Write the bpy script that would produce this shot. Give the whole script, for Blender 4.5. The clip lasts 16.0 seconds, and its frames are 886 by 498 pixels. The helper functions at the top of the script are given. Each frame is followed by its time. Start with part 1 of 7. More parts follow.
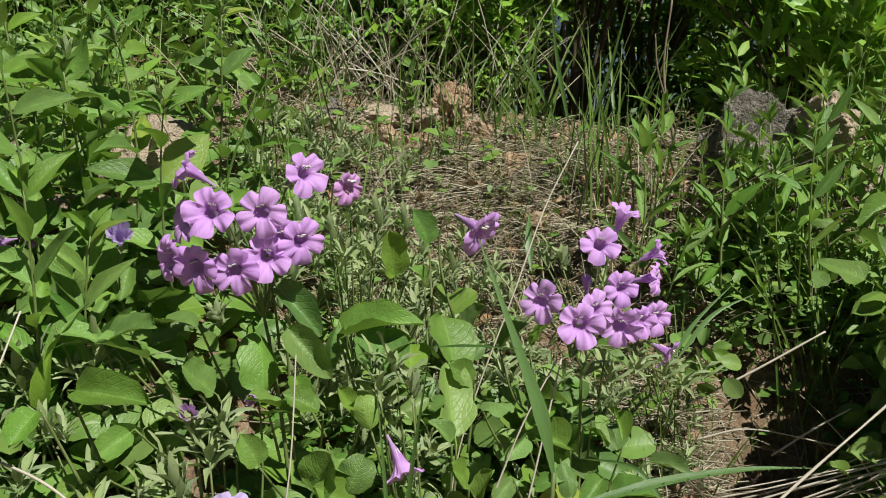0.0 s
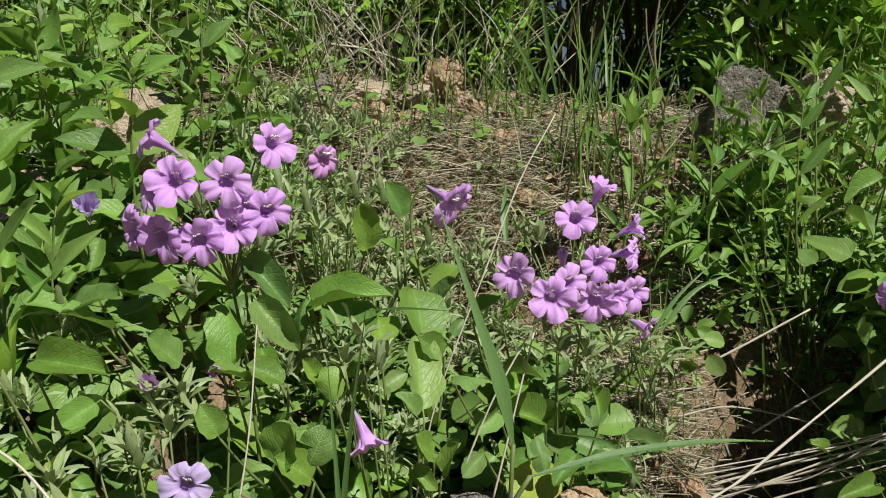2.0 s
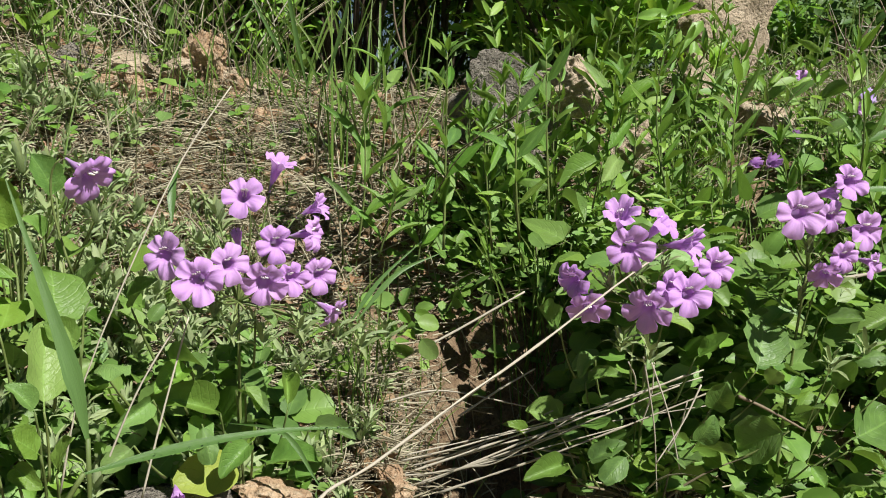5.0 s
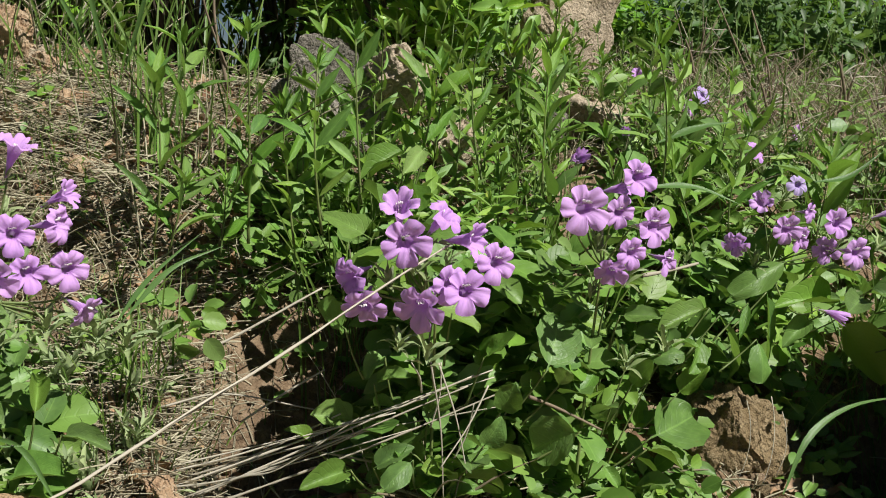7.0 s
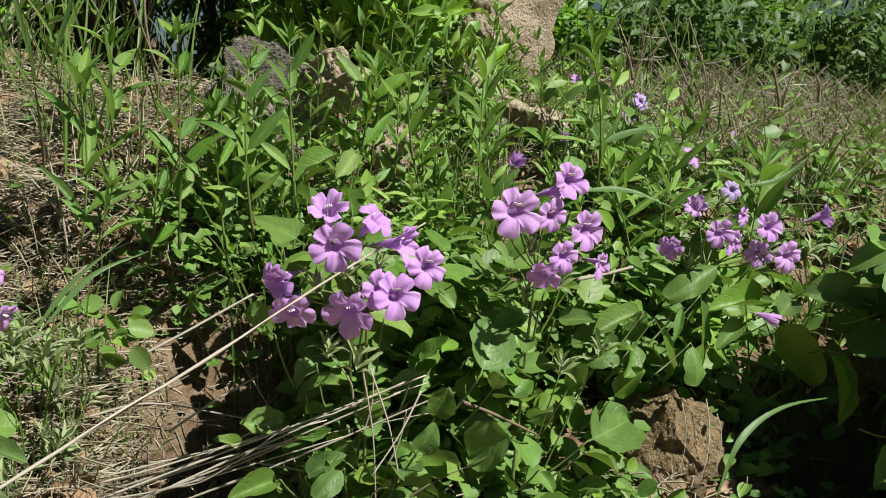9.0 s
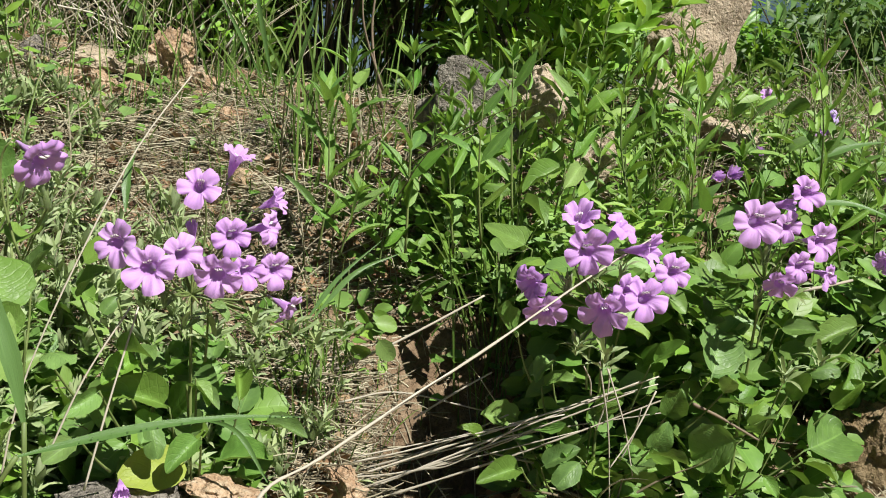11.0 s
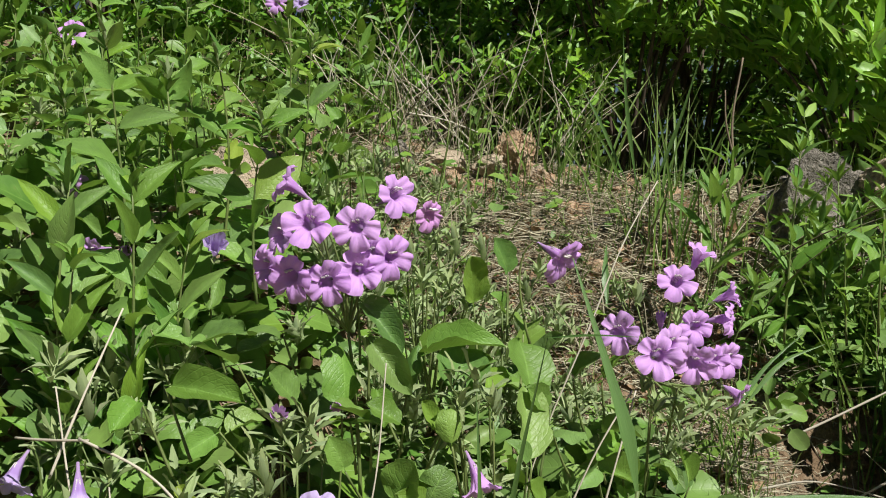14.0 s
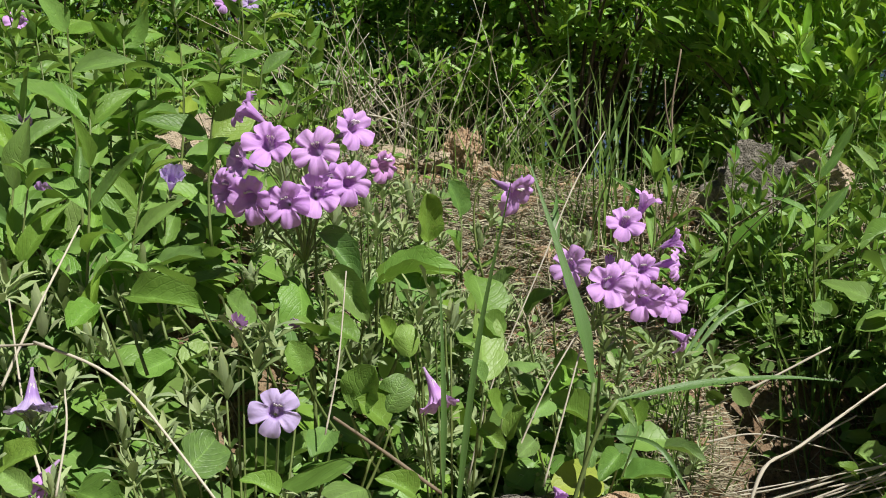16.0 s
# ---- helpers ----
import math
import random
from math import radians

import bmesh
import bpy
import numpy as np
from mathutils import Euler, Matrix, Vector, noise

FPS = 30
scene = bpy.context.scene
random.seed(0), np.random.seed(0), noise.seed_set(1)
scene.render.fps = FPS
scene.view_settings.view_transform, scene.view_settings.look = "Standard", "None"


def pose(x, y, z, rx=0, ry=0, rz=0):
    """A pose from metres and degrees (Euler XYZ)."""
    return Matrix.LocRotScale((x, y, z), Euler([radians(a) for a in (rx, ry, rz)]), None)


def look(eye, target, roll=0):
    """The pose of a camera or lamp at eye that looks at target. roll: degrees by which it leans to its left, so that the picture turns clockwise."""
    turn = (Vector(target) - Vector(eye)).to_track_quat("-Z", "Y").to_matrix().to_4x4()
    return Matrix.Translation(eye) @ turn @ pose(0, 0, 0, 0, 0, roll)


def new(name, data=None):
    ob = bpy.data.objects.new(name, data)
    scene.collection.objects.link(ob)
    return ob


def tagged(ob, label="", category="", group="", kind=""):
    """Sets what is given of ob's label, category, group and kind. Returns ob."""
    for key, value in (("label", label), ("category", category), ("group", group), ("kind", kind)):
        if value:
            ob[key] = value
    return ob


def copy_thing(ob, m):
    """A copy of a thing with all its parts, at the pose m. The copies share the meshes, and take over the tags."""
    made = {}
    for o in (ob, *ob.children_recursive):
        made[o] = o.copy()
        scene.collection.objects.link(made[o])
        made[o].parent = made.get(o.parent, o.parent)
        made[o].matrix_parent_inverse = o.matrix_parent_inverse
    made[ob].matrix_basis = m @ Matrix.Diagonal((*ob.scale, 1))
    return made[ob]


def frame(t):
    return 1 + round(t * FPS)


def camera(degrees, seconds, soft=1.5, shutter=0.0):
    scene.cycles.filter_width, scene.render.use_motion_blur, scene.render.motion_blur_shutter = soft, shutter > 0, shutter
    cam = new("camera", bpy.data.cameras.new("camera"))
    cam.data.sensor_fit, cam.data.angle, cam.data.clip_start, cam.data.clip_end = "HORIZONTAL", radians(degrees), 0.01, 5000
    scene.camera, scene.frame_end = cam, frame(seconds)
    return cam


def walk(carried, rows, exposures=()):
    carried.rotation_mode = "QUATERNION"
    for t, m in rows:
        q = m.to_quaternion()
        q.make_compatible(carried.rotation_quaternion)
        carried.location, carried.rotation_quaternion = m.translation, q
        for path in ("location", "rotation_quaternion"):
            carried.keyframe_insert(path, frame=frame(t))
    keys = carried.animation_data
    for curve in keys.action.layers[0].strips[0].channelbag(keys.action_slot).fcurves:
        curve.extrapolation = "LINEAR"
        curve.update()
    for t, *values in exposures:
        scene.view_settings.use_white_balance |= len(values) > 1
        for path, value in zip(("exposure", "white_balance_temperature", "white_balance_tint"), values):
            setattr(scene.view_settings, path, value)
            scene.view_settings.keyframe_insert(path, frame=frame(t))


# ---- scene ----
cam = camera(52.2, 16.0, soft=1.0)
PATH = [
    (0, (0.03, 0.0, 1.014), (-0.038, 1.98, 0.746), -0.3),
    (0.5, (0.03, -0.001, 1.009), (-0.039, 1.98, 0.741), -0.3),
    (1, (0.035, 0.0, 1.01), (-0.043, 1.979, 0.731), -0.2),
    (1.5, (0.04, -0.002, 1.012), (-0.048, 1.975, 0.72), -0.2),
    (2, (0.065, 0.01, 1.002), (-0.02, 1.985, 0.697), -0.1),
    (2.5, (0.073, 0.008, 1.004), (0.028, 1.979, 0.669), 0.1),
    (3, (0.117, 0.021, 1.001), (0.162, 1.991, 0.662), 0.5),
    (3.5, (0.169, 0.039, 0.997), (0.29, 2.008, 0.663), 0.9),
    (4, (0.205, 0.044, 1.0), (0.373, 2.008, 0.665), 1.0),
    (4.2, (0.214, 0.044, 0.997), (0.399, 2.007, 0.663), 1.1),
    (6.3, (0.34, 0.064, 0.987), (0.705, 2.002, 0.652), 2.7),
    (6.5, (0.353, 0.073, 0.984), (0.762, 2.001, 0.648), 2.9),
    (7, (0.381, 0.083, 0.987), (0.849, 1.999, 0.653), 3.2),
    (7.5, (0.41, 0.093, 0.986), (0.948, 1.991, 0.658), 3.3),
    (8, (0.423, 0.097, 0.985), (1.001, 1.984, 0.659), 3.3),
    (8.2, (0.423, 0.097, 0.985), (1.009, 1.981, 0.66), 3.4),
    (10.3, (0.32, 0.059, 0.975), (0.774, 1.985, 0.69), 3.7),
    (10.5, (0.306, 0.055, 0.975), (0.719, 1.99, 0.683), 3.6),
    (11, (0.269, 0.046, 0.976), (0.56, 2.002, 0.678), 3.5),
    (11.5, (0.23, 0.025, 0.993), (0.341, 2.0, 0.703), 3.5),
    (12, (0.158, 0.0, 1.014), (0.094, 1.975, 0.707), 3.3),
    (12.5, (0.087, 0.002, 1.008), (-0.056, 1.972, 0.694), 2.8),
    (13, (0.001, -0.016, 1.022), (-0.216, 1.951, 0.737), 2.3),
    (13.5, (-0.018, -0.023, 1.009), (-0.232, 1.954, 0.796), 2.3),
    (14, (-0.012, -0.03, 0.981), (-0.168, 1.959, 0.843), 2.5),
    (14.5, (-0.008, -0.027, 0.932), (-0.086, 1.969, 0.849), 2.6),
    (15, (-0.016, -0.032, 0.884), (-0.034, 1.967, 0.841), 2.7),
    (15.5, (-0.017, -0.039, 0.872), (-0.034, 1.96, 0.842), 2.8),
    (16, (-0.021, -0.052, 0.866), (-0.051, 1.948, 0.84), 2.7),
]
EXPOSURE = [(0, 0.27), (2, 0.34), (4.2, 0.35), (6.3, 1.0), (6.5, 0.98), (7.0, 0.44), (7.5, 0.33), (8.2, 0.28), (10.3, 0.88), (10.5, 0.86), (11, 0.73), (11.5, 0.6), (12, 0.49), (13, 0.45), (14.5, 0.42), (16, 0.47)]
walk(cam, [(t, look(eye, target, roll)) for t, eye, target, roll in PATH], EXPOSURE)

# ---- world, sun, exposure ----
SUN_DIR = Vector((0.40, -0.47, 0.79)).normalized()
world = bpy.data.worlds.new("world")
scene.world = world
world.use_nodes = True
wn = world.node_tree
sky = wn.nodes.new("ShaderNodeTexSky")
sky.sky_type = "NISHITA"
sky.sun_disc = False
sky.dust_density = 0.0
sky.altitude = 2500.0
sky.ozone_density = 2.0
sky.sun_elevation = math.asin(SUN_DIR.z)
sky.sun_rotation = math.atan2(SUN_DIR.x, SUN_DIR.y)
wn.links.new(sky.outputs[0], wn.nodes["Background"].inputs[0])
wn.nodes["Background"].inputs[1].default_value = 0.021
sun = new("sun", bpy.data.lights.new("sun", "SUN"))
sun.data.energy = 5.0
sun.data.angle = radians(0.55)
sun.data.color = (0.985, 0.955, 0.905)
sun.matrix_world = look(SUN_DIR * 30, (0, 0, 0))


# ---- materials ----
def nodes_of(name):
    m = bpy.data.materials.new(name)
    m.use_nodes = True
    nt = m.node_tree
    return m, nt, nt.nodes["Principled BSDF"], nt.nodes["Material Output"]


def add(nt, kind, **inputs):
    n = nt.nodes.new(kind)
    for key, value in inputs.items():
        key = key.replace("_", " ")
        if isinstance(value, bpy.types.NodeSocket):
            nt.links.new(value, n.inputs[key])
        else:
            n.inputs[key].default_value = value
    return n


def mix(nt, fac, a, b, blend="MIX"):
    n = nt.nodes.new("ShaderNodeMix")
    n.data_type, n.blend_type = "RGBA", blend
    for sock, value in ((n.inputs[0], fac), (n.inputs[6], a), (n.inputs[7], b)):
        if isinstance(value, bpy.types.NodeSocket):
            nt.links.new(value, sock)
        else:
            sock.default_value = (*value, 1) if isinstance(value, tuple) else value
    return n.outputs[2]


def calc(nt, op, a, b=0.0, c=0.0, clamp=False):
    n = nt.nodes.new("ShaderNodeMath")
    n.operation, n.use_clamp = op, clamp
    for sock, value in zip(n.inputs, (a, b, c)):
        if isinstance(value, bpy.types.NodeSocket):
            nt.links.new(value, sock)
        else:
            sock.default_value = value
    return n.outputs[0]


def span(nt, value, lo, hi, to_lo=0.0, to_hi=1.0):
    n = nt.nodes.new("ShaderNodeMapRange")
    nt.links.new(value, n.inputs[0])
    for i, v in enumerate((lo, hi, to_lo, to_hi)):
        n.inputs[i + 1].default_value = v
    return n.outputs[0]


def uv_axes(nt):
    uv = nt.nodes.new("ShaderNodeUVMap")
    sep = add(nt, "ShaderNodeSeparateXYZ", Vector=uv.outputs[0])
    return uv.outputs[0], sep.outputs[0], sep.outputs[1]


def chance(nt, joined):
    if joined:
        return nt.nodes.new("ShaderNodeNewGeometry").outputs["Random Per Island"]
    return nt.nodes.new("ShaderNodeObjectInfo").outputs["Random"]


def sheen_mix(nt, bsdf, out, colour, share):
    """Lets light through a thin blade or petal."""
    tr = add(nt, "ShaderNodeBsdfTranslucent", Color=colour)
    ms = nt.nodes.new("ShaderNodeMixShader")
    ms.inputs[0].default_value = share
    nt.links.new(bsdf.outputs[0], ms.inputs[1])
    nt.links.new(tr.outputs[0], ms.inputs[2])
    nt.links.new(ms.outputs[0], out.inputs[0])


def leaf_material(name, dark, light, through_colour, joined=False, rough=0.42, share=0.3, rib=0.3, veins=7.0, odd=None, odd_share=0.0):
    """A leaf's skin: its own tone, a fine rib and side veins, a quilted surface between them, and small brown specks."""
    m, nt, b, out = nodes_of(name)
    uv, u, v = uv_axes(nt)
    rnd = chance(nt, joined)
    co = nt.nodes.new("ShaderNodeTexCoord")
    tone = add(nt, "ShaderNodeHueSaturation", Color=mix(nt, rnd, dark, light))
    nt.links.new(span(nt, calc(nt, "FRACT", calc(nt, "MULTIPLY", rnd, 7.31)), 0.0, 1.0, 0.480, 0.508), tone.inputs["Hue"])
    nt.links.new(span(nt, calc(nt, "FRACT", calc(nt, "MULTIPLY", rnd, 23.7)), 0.0, 1.0, 0.86, 1.08), tone.inputs["Saturation"])
    base = tone.outputs[0]
    blot = add(nt, "ShaderNodeTexNoise", Vector=co.outputs["Object"] if joined else uv, Scale=60.0 if joined else 4.0, Detail=5.0)
    base = mix(nt, span(nt, blot.outputs[0], 0.42, 0.72, 0.0, 0.28), base, tuple(min(1, c * 1.35 + 0.01) for c in light))
    side = calc(nt, "ABSOLUTE", calc(nt, "SUBTRACT", u, 0.5))
    midrib = span(nt, side, 0.006, 0.028, rib, 0.0)
    bend = calc(nt, "MULTIPLY", calc(nt, "SUBTRACT", blot.outputs[0], 0.5), 0.08)
    slant = calc(nt, "ADD", bend, calc(nt, "SUBTRACT", v, calc(nt, "MULTIPLY", calc(nt, "POWER", side, 1.4), 0.9)))
    saw = calc(nt, "PINGPONG", calc(nt, "MULTIPLY", slant, veins), 0.5)
    vein = span(nt, saw, 0.0, 0.06, 0.03 if joined else 0.10, 0.0)
    pale = tuple(min(1, c * 1.5 + 0.02) for c in light)
    base = mix(nt, calc(nt, "MAXIMUM", midrib, vein), base, pale)
    if odd:
        pick = span(nt, calc(nt, "FRACT", calc(nt, "MULTIPLY", rnd, 13.7)), 1 - odd_share, 1.0 - odd_share * 0.6, 0.0, 0.85)
        base = mix(nt, pick, base, odd)
    spots = add(nt, "ShaderNodeTexNoise", Vector=co.outputs["Object"] if joined else uv, Scale=120.0 if joined else 13.0, Detail=2.0)
    base = mix(nt, span(nt, spots.outputs[0], 0.7, 0.76, 0.0, 0.5), base, (0.16, 0.13, 0.05))
    fine = add(nt, "ShaderNodeTexNoise", Vector=uv, Scale=38.0, Detail=3.0)
    groove = span(nt, saw, 0.0, 0.12, 0.0, 1.0)
    height = calc(nt, "ADD", calc(nt, "MULTIPLY", fine.outputs[0], 0.25), calc(nt, "MULTIPLY", groove, 0.5))
    if not joined:
        wide = nt.nodes.new("ShaderNodeMapping")
        wide.inputs["Scale"].default_value = (4.5, 7.0, 1.0)
        nt.links.new(uv, wide.inputs[0])
        cell = nt.nodes.new("ShaderNodeTexVoronoi")
        cell.feature = "DISTANCE_TO_EDGE"
        cell.inputs["Scale"].default_value = 1.6
        nt.links.new(wide.outputs[0], cell.inputs["Vector"])
        puff = span(nt, cell.outputs["Distance"], 0.0, 0.16, 0.0, 1.0)
        height = calc(nt, "ADD", height, calc(nt, "MULTIPLY", puff, 0.28))
        base = mix(nt, span(nt, cell.outputs["Distance"], 0.0, 0.05, 0.06, 0.0), base, tuple(c * 0.6 for c in dark))
    nt.links.new(base, b.inputs["Base Color"])
    bump = add(nt, "ShaderNodeBump", Strength=0.25 if joined else 0.4, Distance=0.0016, Height=height)
    nt.links.new(bump.outputs[0], b.inputs["Normal"])
    nt.links.new(span(nt, fine.outputs[0], 0.2, 0.8, rough - 0.08, rough + 0.16), b.inputs["Roughness"])
    b.inputs["Specular IOR Level"].default_value = 0.4
    lit = mix(nt, 0.6, base, through_colour)
    sheen_mix(nt, b, out, lit, share)
    return m


def petal_material(name, rim, deep, lines, share=0.35):
    m, nt, b, out = nodes_of(name)
    uv, u, v = uv_axes(nt)
    rnd = chance(nt, False)
    co = nt.nodes.new("ShaderNodeTexCoord")
    tone = mix(nt, rnd, rim, tuple(c * k for c, k in zip(rim, (0.92, 0.84, 0.97))))
    blot = add(nt, "ShaderNodeTexNoise", Vector=co.outputs["Object"], Scale=90.0, Detail=4.0)
    tone = mix(nt, span(nt, blot.outputs[0], 0.4, 0.75, 0.0, 0.35), tone, tuple(min(1, c * 1.25) for c in rim))
    tone = mix(nt, span(nt, v, 0.56, 0.42, 0.0, 1.0), tone, deep)
    wob = add(nt, "ShaderNodeTexNoise", Vector=uv, Scale=9.0, Detail=2.0)
    ray = calc(nt, "PINGPONG", calc(nt, "ADD", calc(nt, "MULTIPLY", u, 30.0), calc(nt, "MULTIPLY", wob.outputs[0], 1.6)), 0.5)
    line = calc(nt, "MULTIPLY", span(nt, ray, 0.0, 0.13, 1.0, 0.0), span(nt, v, 0.5, 0.9, 0.22, 0.05))
    tone = mix(nt, line, tone, lines)
    tone = mix(nt, span(nt, v, 0.36, 0.12, 0.0, 0.7), tone, (0.55, 0.40, 0.62))
    nt.links.new(tone, b.inputs["Base Color"])
    height = calc(nt, "ADD", calc(nt, "MULTIPLY", ray, 0.4), calc(nt, "MULTIPLY", blot.outputs[0], 0.5))
    bump = add(nt, "ShaderNodeBump", Strength=0.4, Distance=0.001, Height=height)
    nt.links.new(bump.outputs[0], b.inputs["Normal"])
    b.inputs["Roughness"].default_value = 0.62
    b.inputs["Specular IOR Level"].default_value = 0.25
    sheen_mix(nt, b, out, tone, share)
    return m


def strand_material(name, dark, light, joined=True, share=0.0, rough=0.6, tip=None):
    m, nt, b, out = nodes_of(name)
    uv, u, v = uv_axes(nt)
    rnd = chance(nt, joined)
    tone = mix(nt, rnd, dark, light)
    if tip:
        tone = mix(nt, span(nt, v, 0.55, 1.0, 0.0, 0.6), tone, tip)
    mp = nt.nodes.new("ShaderNodeMapping")
    mp.inputs["Scale"].default_value = (24, 3, 1)
    nt.links.new(uv, mp.inputs[0])
    grain = add(nt, "ShaderNodeTexNoise", Vector=mp.outputs[0], Scale=2.0, Detail=4.0)
    tone = mix(nt, span(nt, grain.outputs[0], 0.35, 0.7, 0.0, 0.55), tone, tuple(c * 0.55 for c in dark))
    nt.links.new(tone, b.inputs["Base Color"])
    b.inputs["Roughness"].default_value = rough
    bump = add(nt, "ShaderNodeBump", Strength=0.3, Distance=0.0006, Height=grain.outputs[0])
    nt.links.new(bump.outputs[0], b.inputs["Normal"])
    if share:
        sheen_mix(nt, b, out, tone, share)
    return m


def earth_material(name, tones, scale=1.0, depth=0.012, rough=0.92):
    m, nt, b, out = nodes_of(name)
    co = nt.nodes.new("ShaderNodeTexCoord").outputs["Object"]
    big = add(nt, "ShaderNodeTexNoise", Vector=co, Scale=5.0 * scale, Detail=6.0, Roughness=0.6)
    mid = add(nt, "ShaderNodeTexNoise", Vector=co, Scale=38.0 * scale, Detail=6.0, Roughness=0.7)
    grit = add(nt, "ShaderNodeTexNoise", Vector=co, Scale=260.0 * scale, Detail=3.0)
    pit = nt.nodes.new("ShaderNodeTexVoronoi")
    pit.inputs["Scale"].default_value = 70.0 * scale
    nt.links.new(co, pit.inputs["Vector"])
    tone = mix(nt, span(nt, big.outputs[0], 0.36, 0.64), tones[0], tones[1])
    tone = mix(nt, span(nt, mid.outputs[0], 0.45, 0.7, 0.0, 0.8), tone, tones[2])
    tone = mix(nt, span(nt, grit.outputs[0], 0.55, 0.75, 0.0, 0.6), tone, tones[3])
    nt.links.new(tone, b.inputs["Base Color"])
    b.inputs["Roughness"].default_value = rough
    b.inputs["Specular IOR Level"].default_value = 0.2
    h = calc(nt, "ADD", calc(nt, "MULTIPLY", mid.outputs[0], 1.0), calc(nt, "MULTIPLY", grit.outputs[0], 0.3))
    h = calc(nt, "ADD", h, calc(nt, "MULTIPLY", span(nt, pit.outputs[0], 0.0, 0.45), 0.35))
    bump = add(nt, "ShaderNodeBump", Strength=0.8, Distance=depth, Height=h)
    nt.links.new(bump.outputs[0], b.inputs["Normal"])
    return m


BROAD = leaf_material("broad_leaf", (0.085, 0.180, 0.036), (0.200, 0.355, 0.068), (0.27, 0.43, 0.05), rough=0.42, odd=(0.31, 0.36, 0.04), odd_share=0.03)
LANCE = leaf_material("lance_leaf", (0.075, 0.185, 0.030), (0.200, 0.375, 0.058), (0.28, 0.46, 0.05), rough=0.42, share=0.33, veins=9.0, odd=(0.29, 0.37, 0.04), odd_share=0.02)
HAIRY = leaf_material("hairy_leaf", (0.215, 0.300, 0.125), (0.345, 0.430, 0.205), (0.27, 0.36, 0.10), joined=True, rough=0.75, share=0.22, veins=5.0)
YELLOW = leaf_material("yellow_leaf", (0.24, 0.33, 0.03), (0.30, 0.37, 0.035), (0.42, 0.44, 0.04), rough=0.5)
BUSH = leaf_material("bush_leaf", (0.070, 0.185, 0.018), (0.165, 0.360, 0.034), (0.30, 0.50, 0.03), joined=True, rough=0.36, share=0.3, veins=8.0)
# BUSH made lighter, standing in for leaves in strong sun
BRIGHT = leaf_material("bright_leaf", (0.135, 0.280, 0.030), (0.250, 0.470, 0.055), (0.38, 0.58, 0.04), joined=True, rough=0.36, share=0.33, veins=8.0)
COVER = leaf_material("cover_leaf", (0.076, 0.168, 0.030), (0.172, 0.308, 0.055), (0.26, 0.43, 0.05), joined=True, rough=0.44, share=0.19, veins=5.0)
WILD = leaf_material("wild_leaf", (0.100, 0.212, 0.036), (0.215, 0.380, 0.064), (0.30, 0.47, 0.05), joined=True, rough=0.44, share=0.22, veins=9.0)
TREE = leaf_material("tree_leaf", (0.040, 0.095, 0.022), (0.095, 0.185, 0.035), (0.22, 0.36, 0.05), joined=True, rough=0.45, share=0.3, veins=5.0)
PETAL = petal_material("petal", (0.72, 0.425, 0.84), (0.56, 0.28, 0.68), (0.50, 0.24, 0.65))
PALE = petal_material("pale_petal", (0.61, 0.485, 0.81), (0.44, 0.28, 0.64), (0.42, 0.26, 0.62))
PINK = petal_material("pink_petal", (0.74, 0.38, 0.76), (0.66, 0.34, 0.64), (0.48, 0.14, 0.48))
ANTHER = strand_material("anther", (0.80, 0.76, 0.72), (0.9, 0.86, 0.84), joined=False)
STEM = strand_material("stem", (0.120, 0.175, 0.045), (0.20, 0.255, 0.075), joined=False, rough=0.55)
GRASS = strand_material("grass", (0.085, 0.180, 0.026), (0.20, 0.31, 0.06), share=0.28, rough=0.45, tip=(0.26, 0.30, 0.09))
BLADE = strand_material("grass_blade", (0.095, 0.200, 0.045), (0.14, 0.26, 0.07), joined=False, share=0.28, rough=0.4)
STRAW = strand_material("straw", (0.15, 0.115, 0.062), (0.60, 0.555, 0.385), rough=0.75)
STALK = strand_material("dry_stalk", (0.36, 0.325, 0.245), (0.64, 0.59, 0.47), joined=False, rough=0.75)
# BARK darkened, so that limbs in the hollow look shaded
SHADE_BARK = strand_material("bark_darkened_as_shade", (0.075, 0.056, 0.036), (0.14, 0.105, 0.07), joined=False, rough=0.85)
DEAD = leaf_material("dead_leaf", (0.17, 0.095, 0.045), (0.44, 0.31, 0.17), (0.30, 0.18, 0.06), joined=True, rough=0.8, share=0.12, veins=5.0)
DEW, dew_tree, dew_skin, dew_out = nodes_of("dew")
dew_skin.inputs["Transmission Weight"].default_value = 1.0
dew_skin.inputs["Roughness"].default_value = 0.02
dew_skin.inputs["IOR"].default_value = 1.33
BARK = strand_material("bark", (0.17, 0.125, 0.08), (0.28, 0.22, 0.15), joined=False, rough=0.85)
SOIL = earth_material("soil", ((0.140, 0.092, 0.054), (0.260, 0.180, 0.108), (0.37, 0.28, 0.18), (0.060, 0.042, 0.028)), depth=0.018)
GREYROCK = earth_material("grey_rock", ((0.19, 0.17, 0.14), (0.31, 0.28, 0.23), (0.46, 0.42, 0.35), (0.06, 0.052, 0.045)), scale=1.6, depth=0.03)
ROCK = earth_material("rock", ((0.31, 0.25, 0.175), (0.46, 0.37, 0.26), (0.54, 0.455, 0.34), (0.12, 0.09, 0.06)), scale=1.3, depth=0.014)
REDROCK = earth_material("red_rock", ((0.32, 0.205, 0.12), (0.46, 0.325, 0.20), (0.56, 0.46, 0.33), (0.14, 0.088, 0.052)), scale=1.6, depth=0.010)
CLOD = earth_material("clod", ((0.19, 0.135, 0.068), (0.30, 0.22, 0.118), (0.40, 0.315, 0.19), (0.07, 0.046, 0.028)), scale=1.5, depth=0.025)


